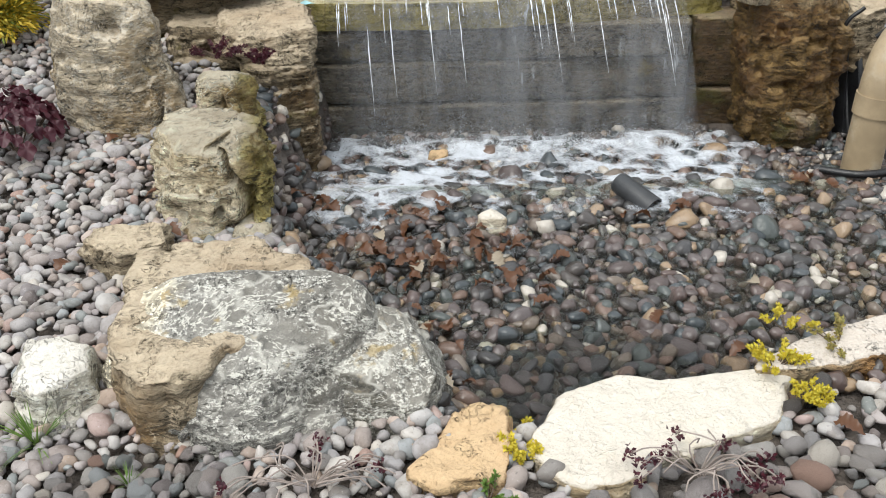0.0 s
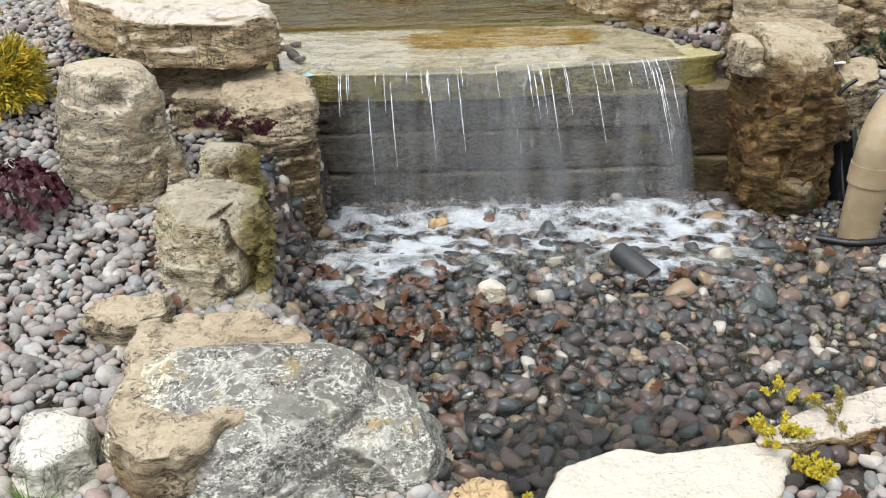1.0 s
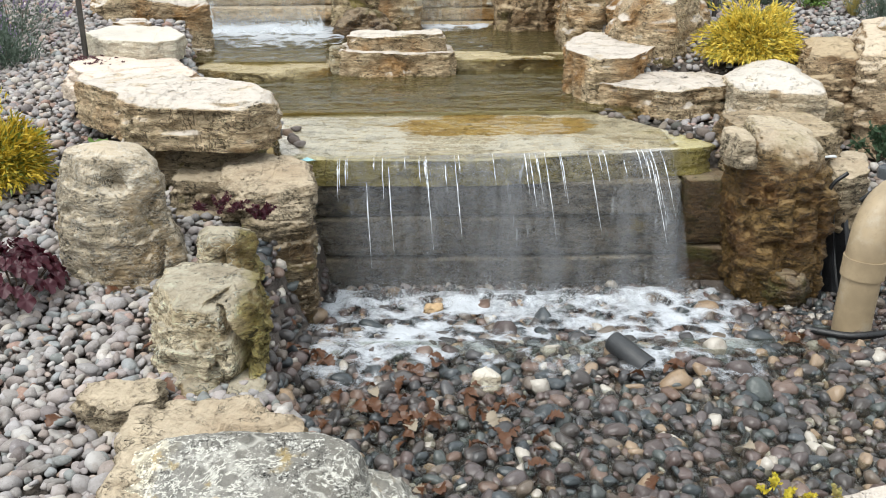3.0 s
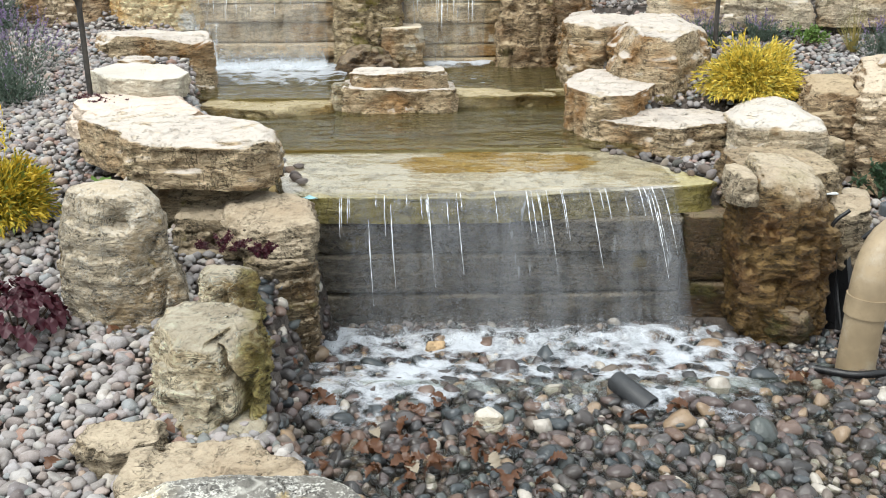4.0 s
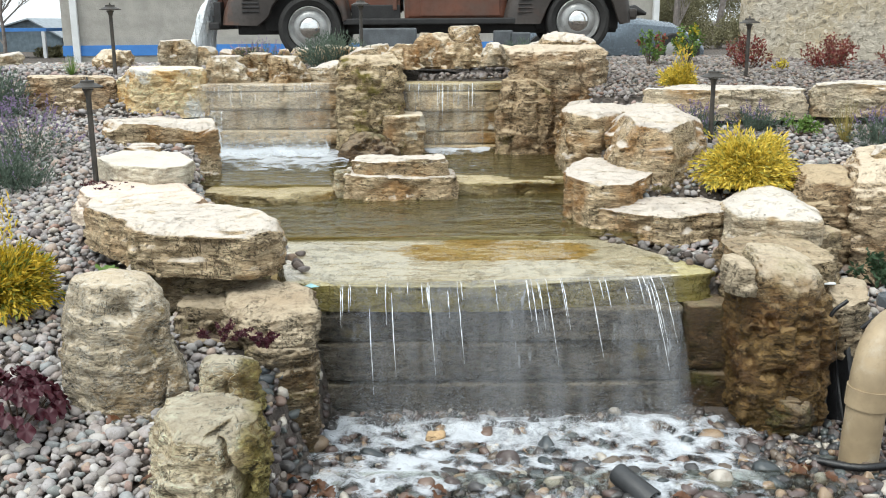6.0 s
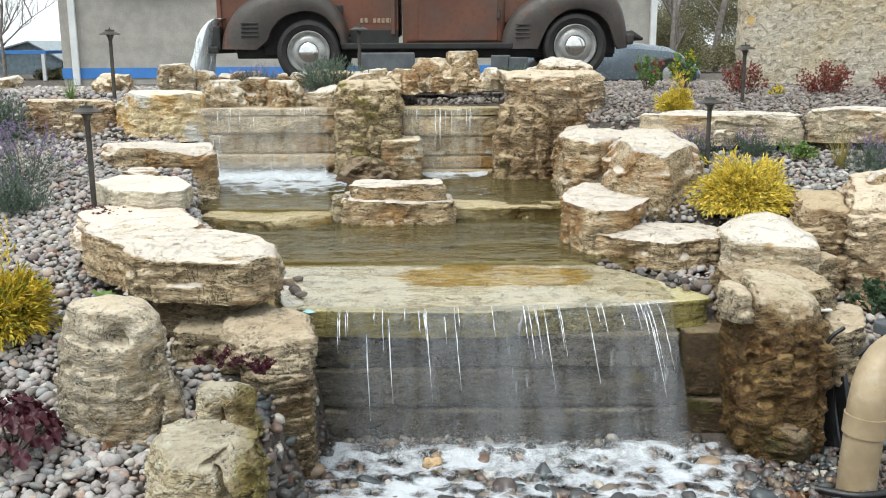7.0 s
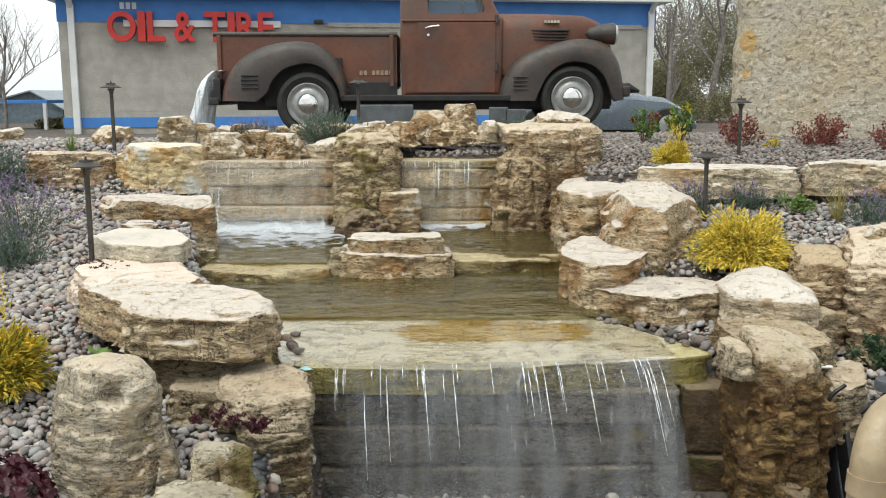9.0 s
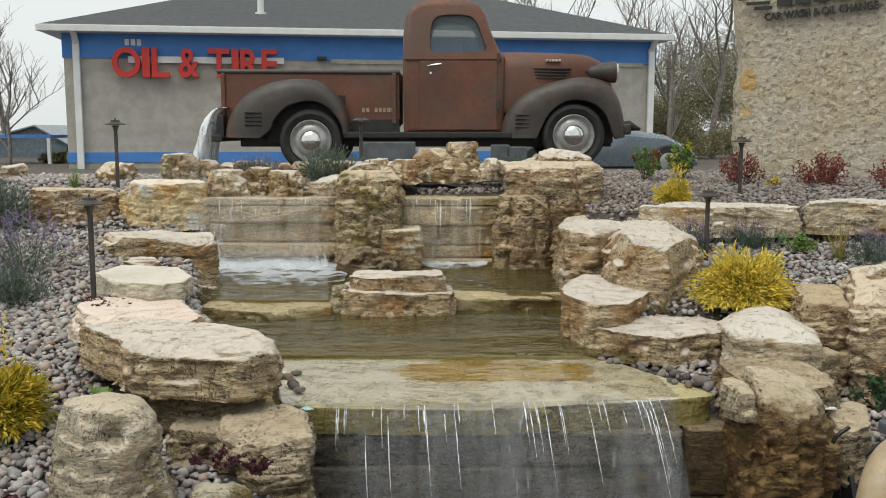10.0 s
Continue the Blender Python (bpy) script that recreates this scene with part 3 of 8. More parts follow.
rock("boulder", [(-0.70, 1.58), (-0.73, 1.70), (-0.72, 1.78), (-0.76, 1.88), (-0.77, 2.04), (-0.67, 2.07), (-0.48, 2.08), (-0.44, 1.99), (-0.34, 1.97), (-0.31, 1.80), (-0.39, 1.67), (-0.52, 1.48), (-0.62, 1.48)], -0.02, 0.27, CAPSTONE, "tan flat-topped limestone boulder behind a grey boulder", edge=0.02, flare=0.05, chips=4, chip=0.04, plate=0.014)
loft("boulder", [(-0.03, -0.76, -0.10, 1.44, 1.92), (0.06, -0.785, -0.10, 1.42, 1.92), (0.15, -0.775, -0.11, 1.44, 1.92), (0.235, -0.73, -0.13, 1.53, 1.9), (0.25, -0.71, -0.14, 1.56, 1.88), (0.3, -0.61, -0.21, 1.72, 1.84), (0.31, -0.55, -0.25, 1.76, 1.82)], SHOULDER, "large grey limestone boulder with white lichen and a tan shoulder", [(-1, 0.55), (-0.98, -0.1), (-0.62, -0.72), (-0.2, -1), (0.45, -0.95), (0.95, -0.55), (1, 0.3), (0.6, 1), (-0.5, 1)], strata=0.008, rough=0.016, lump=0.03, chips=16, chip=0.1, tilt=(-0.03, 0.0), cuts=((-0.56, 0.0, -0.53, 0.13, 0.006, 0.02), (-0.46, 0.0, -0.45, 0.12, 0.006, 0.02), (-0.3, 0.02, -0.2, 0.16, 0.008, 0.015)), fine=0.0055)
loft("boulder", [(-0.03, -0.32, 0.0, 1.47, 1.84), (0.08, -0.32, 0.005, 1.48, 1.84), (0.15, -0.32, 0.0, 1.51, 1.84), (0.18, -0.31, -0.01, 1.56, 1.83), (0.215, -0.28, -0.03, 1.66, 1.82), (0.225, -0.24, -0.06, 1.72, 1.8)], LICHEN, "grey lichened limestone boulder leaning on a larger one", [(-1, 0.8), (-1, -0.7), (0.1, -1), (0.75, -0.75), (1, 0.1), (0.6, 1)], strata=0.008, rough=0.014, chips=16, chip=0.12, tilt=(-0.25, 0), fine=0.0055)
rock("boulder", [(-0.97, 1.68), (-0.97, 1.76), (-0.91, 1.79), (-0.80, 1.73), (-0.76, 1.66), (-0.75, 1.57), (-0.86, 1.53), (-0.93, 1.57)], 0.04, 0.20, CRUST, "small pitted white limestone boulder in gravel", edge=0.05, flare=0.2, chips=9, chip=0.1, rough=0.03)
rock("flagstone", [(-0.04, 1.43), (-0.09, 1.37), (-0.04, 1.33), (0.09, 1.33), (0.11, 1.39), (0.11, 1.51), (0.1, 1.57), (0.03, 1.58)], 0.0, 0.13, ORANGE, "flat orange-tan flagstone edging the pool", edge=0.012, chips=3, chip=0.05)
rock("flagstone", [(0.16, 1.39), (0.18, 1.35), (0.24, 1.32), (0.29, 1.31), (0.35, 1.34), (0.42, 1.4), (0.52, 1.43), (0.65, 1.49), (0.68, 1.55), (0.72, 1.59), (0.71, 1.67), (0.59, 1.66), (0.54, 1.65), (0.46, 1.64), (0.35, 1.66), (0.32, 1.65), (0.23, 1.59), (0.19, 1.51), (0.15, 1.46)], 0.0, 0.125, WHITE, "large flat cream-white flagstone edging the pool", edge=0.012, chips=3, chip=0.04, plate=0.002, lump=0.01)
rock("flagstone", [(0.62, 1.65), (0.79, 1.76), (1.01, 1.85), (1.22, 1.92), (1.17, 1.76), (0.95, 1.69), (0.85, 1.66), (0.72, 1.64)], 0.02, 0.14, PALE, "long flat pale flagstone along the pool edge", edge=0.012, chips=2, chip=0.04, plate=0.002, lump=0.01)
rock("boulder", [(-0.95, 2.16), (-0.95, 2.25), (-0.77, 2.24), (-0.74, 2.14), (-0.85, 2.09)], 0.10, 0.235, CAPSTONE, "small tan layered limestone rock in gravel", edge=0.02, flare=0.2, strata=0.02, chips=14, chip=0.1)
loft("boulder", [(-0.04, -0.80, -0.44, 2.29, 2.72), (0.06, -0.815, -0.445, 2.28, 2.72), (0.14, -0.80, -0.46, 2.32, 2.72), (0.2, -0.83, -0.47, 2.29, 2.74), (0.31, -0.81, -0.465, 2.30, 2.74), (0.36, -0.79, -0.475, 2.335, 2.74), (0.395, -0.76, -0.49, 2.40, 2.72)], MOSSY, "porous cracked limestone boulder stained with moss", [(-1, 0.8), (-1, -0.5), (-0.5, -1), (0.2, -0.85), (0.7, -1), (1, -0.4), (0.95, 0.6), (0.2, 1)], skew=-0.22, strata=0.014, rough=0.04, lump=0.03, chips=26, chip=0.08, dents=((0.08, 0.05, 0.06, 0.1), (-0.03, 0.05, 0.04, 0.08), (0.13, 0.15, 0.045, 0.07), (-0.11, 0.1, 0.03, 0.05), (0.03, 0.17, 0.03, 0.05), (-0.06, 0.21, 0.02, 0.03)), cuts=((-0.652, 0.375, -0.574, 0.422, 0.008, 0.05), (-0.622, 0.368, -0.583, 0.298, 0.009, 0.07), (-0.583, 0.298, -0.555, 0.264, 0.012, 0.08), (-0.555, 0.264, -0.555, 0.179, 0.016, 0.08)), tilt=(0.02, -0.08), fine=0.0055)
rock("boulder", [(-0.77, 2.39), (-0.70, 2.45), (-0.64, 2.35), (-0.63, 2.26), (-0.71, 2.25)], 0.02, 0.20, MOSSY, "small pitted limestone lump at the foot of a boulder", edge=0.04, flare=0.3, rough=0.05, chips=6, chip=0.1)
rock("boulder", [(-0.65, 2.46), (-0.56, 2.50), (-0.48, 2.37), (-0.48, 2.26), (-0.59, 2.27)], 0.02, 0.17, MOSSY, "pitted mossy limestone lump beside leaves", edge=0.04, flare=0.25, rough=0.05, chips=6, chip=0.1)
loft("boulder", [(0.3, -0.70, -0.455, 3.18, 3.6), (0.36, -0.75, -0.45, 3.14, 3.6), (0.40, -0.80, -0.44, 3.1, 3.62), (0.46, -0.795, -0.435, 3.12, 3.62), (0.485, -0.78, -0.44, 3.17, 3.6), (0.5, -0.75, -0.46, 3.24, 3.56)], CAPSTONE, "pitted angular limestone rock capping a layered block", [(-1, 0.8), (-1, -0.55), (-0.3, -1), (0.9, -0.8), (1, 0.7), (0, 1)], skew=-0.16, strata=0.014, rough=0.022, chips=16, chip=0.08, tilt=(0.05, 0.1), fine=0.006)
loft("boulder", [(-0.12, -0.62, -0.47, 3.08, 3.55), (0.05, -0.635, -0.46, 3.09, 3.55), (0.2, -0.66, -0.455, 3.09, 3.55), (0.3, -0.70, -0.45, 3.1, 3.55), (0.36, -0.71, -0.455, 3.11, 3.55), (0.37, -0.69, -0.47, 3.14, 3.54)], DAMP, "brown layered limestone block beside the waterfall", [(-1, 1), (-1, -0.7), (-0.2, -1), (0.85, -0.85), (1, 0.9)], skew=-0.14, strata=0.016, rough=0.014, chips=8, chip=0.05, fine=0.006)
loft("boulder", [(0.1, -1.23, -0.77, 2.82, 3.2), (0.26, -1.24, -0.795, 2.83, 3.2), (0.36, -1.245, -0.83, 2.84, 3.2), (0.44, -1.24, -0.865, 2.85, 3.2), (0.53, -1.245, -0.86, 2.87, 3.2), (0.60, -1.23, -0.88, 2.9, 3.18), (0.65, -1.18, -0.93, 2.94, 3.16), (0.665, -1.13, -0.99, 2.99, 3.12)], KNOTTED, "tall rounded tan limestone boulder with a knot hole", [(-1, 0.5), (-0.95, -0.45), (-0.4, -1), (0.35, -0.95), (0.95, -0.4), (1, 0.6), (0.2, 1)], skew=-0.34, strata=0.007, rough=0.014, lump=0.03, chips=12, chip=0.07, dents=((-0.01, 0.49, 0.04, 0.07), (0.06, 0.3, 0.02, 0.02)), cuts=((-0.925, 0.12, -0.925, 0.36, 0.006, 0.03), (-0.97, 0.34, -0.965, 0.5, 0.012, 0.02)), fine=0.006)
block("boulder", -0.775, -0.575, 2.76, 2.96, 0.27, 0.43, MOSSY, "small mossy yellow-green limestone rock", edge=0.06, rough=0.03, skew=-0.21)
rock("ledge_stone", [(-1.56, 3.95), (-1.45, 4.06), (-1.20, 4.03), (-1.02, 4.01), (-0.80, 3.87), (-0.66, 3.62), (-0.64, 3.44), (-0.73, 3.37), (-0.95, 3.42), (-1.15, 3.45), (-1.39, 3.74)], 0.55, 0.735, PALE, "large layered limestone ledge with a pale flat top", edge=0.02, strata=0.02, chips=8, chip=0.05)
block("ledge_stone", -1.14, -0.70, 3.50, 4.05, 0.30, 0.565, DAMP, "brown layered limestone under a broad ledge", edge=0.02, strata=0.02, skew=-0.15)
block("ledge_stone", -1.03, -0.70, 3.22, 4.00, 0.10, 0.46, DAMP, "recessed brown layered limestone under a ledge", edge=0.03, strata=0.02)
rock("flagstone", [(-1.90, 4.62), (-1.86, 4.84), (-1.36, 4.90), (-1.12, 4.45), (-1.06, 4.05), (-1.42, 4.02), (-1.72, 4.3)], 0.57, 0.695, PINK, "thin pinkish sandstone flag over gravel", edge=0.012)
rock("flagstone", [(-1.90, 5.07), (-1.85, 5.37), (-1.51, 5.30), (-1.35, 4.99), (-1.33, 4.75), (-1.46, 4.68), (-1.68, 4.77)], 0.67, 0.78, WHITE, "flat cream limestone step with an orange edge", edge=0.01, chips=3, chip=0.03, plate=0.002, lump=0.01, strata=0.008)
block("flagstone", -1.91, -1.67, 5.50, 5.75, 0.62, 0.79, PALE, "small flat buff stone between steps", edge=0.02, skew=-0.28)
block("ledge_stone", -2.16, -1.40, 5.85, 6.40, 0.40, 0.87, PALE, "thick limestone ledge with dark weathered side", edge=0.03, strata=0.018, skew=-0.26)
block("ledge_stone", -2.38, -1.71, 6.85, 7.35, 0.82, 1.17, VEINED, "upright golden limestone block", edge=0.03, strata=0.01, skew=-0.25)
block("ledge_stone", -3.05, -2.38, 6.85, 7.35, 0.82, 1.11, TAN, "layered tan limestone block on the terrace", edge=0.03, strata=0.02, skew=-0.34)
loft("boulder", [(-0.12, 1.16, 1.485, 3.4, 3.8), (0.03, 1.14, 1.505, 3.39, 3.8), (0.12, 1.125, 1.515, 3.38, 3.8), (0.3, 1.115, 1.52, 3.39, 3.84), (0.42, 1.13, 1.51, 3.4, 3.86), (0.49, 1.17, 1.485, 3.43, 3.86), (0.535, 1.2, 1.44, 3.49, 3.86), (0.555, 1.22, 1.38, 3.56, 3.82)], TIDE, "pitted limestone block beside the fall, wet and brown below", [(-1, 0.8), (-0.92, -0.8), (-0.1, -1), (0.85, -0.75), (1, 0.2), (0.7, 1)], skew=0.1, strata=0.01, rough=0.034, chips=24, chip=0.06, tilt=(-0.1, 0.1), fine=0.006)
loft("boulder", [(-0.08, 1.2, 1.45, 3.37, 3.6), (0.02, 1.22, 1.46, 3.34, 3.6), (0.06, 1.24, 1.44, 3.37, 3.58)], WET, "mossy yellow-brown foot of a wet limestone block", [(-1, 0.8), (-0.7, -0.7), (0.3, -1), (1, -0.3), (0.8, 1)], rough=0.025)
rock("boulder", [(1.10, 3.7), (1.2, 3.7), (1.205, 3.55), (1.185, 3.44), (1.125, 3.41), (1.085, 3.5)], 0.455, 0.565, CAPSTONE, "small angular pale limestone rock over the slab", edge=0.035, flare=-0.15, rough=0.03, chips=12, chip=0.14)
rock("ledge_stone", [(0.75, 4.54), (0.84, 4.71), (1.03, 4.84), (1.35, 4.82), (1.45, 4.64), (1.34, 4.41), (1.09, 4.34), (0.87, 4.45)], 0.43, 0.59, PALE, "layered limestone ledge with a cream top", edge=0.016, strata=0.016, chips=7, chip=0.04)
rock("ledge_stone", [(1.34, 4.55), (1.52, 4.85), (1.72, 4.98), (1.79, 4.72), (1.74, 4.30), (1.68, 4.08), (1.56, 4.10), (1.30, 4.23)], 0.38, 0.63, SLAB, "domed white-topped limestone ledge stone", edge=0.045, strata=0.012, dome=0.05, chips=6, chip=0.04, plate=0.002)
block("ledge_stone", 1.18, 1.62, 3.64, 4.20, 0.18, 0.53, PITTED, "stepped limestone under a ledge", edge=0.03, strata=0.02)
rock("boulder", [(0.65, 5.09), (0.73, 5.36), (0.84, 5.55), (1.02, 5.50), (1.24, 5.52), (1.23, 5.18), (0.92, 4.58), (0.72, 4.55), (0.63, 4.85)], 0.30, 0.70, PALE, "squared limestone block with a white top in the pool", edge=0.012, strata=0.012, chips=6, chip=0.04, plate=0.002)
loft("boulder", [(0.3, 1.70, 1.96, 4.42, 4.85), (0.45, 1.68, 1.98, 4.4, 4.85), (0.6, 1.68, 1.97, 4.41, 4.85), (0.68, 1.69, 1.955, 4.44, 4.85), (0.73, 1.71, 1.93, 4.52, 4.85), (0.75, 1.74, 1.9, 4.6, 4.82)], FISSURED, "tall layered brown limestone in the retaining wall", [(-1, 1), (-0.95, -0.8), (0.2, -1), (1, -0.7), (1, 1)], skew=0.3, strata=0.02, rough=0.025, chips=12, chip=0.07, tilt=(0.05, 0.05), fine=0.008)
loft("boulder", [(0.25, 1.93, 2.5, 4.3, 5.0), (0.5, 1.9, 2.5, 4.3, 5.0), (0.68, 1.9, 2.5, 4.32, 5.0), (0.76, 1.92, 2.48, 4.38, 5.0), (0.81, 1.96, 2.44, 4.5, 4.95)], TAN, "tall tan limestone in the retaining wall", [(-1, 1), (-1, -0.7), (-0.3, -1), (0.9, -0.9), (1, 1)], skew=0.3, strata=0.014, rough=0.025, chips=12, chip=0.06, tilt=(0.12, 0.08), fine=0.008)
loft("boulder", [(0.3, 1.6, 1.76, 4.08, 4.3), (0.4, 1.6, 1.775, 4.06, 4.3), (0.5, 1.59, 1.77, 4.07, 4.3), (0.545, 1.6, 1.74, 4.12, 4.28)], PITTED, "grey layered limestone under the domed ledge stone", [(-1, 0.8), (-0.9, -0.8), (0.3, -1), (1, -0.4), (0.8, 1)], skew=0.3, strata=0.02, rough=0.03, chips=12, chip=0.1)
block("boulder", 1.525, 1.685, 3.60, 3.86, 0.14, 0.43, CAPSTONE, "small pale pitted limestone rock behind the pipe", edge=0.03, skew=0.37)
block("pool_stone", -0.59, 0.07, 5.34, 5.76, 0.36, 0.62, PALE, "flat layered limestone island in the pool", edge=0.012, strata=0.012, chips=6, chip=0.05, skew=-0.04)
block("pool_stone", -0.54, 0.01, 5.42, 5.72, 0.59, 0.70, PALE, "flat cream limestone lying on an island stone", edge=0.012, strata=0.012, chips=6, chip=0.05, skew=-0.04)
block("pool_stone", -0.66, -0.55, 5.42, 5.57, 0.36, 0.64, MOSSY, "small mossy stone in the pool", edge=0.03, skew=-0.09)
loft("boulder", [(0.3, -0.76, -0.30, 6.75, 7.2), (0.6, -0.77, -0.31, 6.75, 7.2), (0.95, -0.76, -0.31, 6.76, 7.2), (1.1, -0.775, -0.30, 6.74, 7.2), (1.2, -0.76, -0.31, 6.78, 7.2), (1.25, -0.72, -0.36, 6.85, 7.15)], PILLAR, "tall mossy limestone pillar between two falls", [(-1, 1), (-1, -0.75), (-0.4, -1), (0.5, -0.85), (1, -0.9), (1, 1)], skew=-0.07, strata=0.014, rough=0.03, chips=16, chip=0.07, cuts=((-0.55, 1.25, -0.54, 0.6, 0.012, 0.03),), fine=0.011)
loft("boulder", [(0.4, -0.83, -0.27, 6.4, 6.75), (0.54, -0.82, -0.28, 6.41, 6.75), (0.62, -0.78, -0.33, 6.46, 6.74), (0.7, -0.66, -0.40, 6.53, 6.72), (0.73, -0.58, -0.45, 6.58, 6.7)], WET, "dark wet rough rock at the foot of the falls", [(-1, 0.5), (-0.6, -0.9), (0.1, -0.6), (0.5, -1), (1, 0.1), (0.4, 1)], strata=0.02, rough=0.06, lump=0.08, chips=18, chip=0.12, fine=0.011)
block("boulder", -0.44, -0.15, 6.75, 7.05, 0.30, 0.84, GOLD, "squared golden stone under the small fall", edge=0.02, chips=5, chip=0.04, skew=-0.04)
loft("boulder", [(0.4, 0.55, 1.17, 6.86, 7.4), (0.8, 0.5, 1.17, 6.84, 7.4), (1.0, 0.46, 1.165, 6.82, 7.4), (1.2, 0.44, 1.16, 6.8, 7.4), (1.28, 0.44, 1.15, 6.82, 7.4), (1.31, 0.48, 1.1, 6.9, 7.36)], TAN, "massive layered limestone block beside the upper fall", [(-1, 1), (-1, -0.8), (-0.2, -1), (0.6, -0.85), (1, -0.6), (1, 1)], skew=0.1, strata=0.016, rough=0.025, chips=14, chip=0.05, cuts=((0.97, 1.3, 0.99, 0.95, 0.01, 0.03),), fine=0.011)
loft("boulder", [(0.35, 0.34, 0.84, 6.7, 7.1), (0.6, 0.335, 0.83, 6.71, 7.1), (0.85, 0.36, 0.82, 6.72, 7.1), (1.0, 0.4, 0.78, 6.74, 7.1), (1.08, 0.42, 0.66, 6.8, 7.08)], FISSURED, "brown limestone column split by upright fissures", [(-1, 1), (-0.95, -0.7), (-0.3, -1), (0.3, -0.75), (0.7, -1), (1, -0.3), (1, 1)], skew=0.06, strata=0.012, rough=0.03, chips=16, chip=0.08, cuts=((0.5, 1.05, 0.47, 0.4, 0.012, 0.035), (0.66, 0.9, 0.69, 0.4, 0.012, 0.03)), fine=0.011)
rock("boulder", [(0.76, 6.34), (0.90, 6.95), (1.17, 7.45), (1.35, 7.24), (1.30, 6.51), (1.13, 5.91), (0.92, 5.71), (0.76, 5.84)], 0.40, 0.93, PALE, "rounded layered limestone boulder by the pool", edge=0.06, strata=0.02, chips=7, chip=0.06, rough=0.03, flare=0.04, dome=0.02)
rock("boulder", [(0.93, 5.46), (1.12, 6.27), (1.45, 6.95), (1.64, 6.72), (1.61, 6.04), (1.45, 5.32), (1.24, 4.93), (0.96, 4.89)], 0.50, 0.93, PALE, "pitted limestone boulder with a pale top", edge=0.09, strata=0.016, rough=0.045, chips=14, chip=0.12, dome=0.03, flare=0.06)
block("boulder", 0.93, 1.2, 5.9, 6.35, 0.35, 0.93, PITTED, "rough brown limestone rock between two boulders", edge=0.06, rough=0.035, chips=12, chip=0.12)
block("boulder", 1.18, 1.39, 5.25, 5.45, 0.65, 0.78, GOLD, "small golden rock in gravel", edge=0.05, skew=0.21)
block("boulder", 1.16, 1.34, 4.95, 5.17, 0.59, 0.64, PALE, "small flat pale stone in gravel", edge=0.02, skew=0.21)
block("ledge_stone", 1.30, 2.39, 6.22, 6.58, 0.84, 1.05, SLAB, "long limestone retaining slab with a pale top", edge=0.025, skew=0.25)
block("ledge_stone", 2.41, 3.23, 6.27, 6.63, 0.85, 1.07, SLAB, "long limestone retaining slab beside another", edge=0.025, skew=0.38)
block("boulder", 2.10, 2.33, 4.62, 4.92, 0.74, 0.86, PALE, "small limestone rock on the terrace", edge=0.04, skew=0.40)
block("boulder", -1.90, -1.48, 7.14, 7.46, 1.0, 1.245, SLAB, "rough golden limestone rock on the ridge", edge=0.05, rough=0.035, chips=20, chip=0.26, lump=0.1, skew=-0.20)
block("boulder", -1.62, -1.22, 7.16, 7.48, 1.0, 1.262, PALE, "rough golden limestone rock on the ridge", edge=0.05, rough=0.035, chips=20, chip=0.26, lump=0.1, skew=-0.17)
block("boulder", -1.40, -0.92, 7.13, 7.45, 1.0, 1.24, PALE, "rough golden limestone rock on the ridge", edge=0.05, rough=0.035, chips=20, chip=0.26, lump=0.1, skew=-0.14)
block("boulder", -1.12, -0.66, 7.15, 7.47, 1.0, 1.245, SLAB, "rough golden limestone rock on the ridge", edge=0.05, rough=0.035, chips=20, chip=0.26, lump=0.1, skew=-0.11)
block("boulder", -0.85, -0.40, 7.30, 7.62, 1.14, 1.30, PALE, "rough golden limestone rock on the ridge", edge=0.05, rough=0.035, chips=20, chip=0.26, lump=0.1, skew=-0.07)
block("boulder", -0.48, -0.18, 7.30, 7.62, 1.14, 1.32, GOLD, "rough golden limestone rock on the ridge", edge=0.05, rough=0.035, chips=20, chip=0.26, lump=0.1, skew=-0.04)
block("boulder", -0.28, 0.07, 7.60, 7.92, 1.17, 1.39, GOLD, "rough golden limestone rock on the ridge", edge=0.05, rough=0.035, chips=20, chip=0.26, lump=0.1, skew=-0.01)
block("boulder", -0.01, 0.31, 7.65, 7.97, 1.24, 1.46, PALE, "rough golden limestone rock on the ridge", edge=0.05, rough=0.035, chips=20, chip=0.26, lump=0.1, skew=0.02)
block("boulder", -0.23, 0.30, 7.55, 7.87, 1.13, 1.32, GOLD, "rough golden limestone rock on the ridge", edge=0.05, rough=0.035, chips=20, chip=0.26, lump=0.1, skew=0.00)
block("boulder", 0.25, 0.48, 7.50, 7.82, 1.15, 1.33, SLAB, "rough golden limestone rock on the ridge", edge=0.05, rough=0.035, chips=20, chip=0.26, lump=0.1, skew=0.04)
block("boulder", -2.37, -1.97, 7.70, 8.02, 1.14, 1.36, SLAB, "rough golden limestone rock on the ridge", edge=0.05, rough=0.035, chips=20, chip=0.26, lump=0.1, skew=-0.24)
block("boulder", -2.91, -2.51, 7.80, 8.12, 1.10, 1.28, GOLD, "rough golden limestone rock on the ridge", edge=0.05, rough=0.035, chips=20, chip=0.26, lump=0.1, skew=-0.30)
block("boulder", 0.66, 1.18, 7.30, 7.62, 1.30, 1.41, PALE, "rough golden limestone rock on the ridge", edge=0.05, rough=0.035, chips=20, chip=0.26, lump=0.1, skew=0.11)
block("boulder", -3.87, -3.60, 8.20, 8.52, 1.12, 1.27, SLAB, "rough golden limestone rock on the ridge", edge=0.05, rough=0.035, chips=20, chip=0.26, lump=0.1, skew=-0.39)
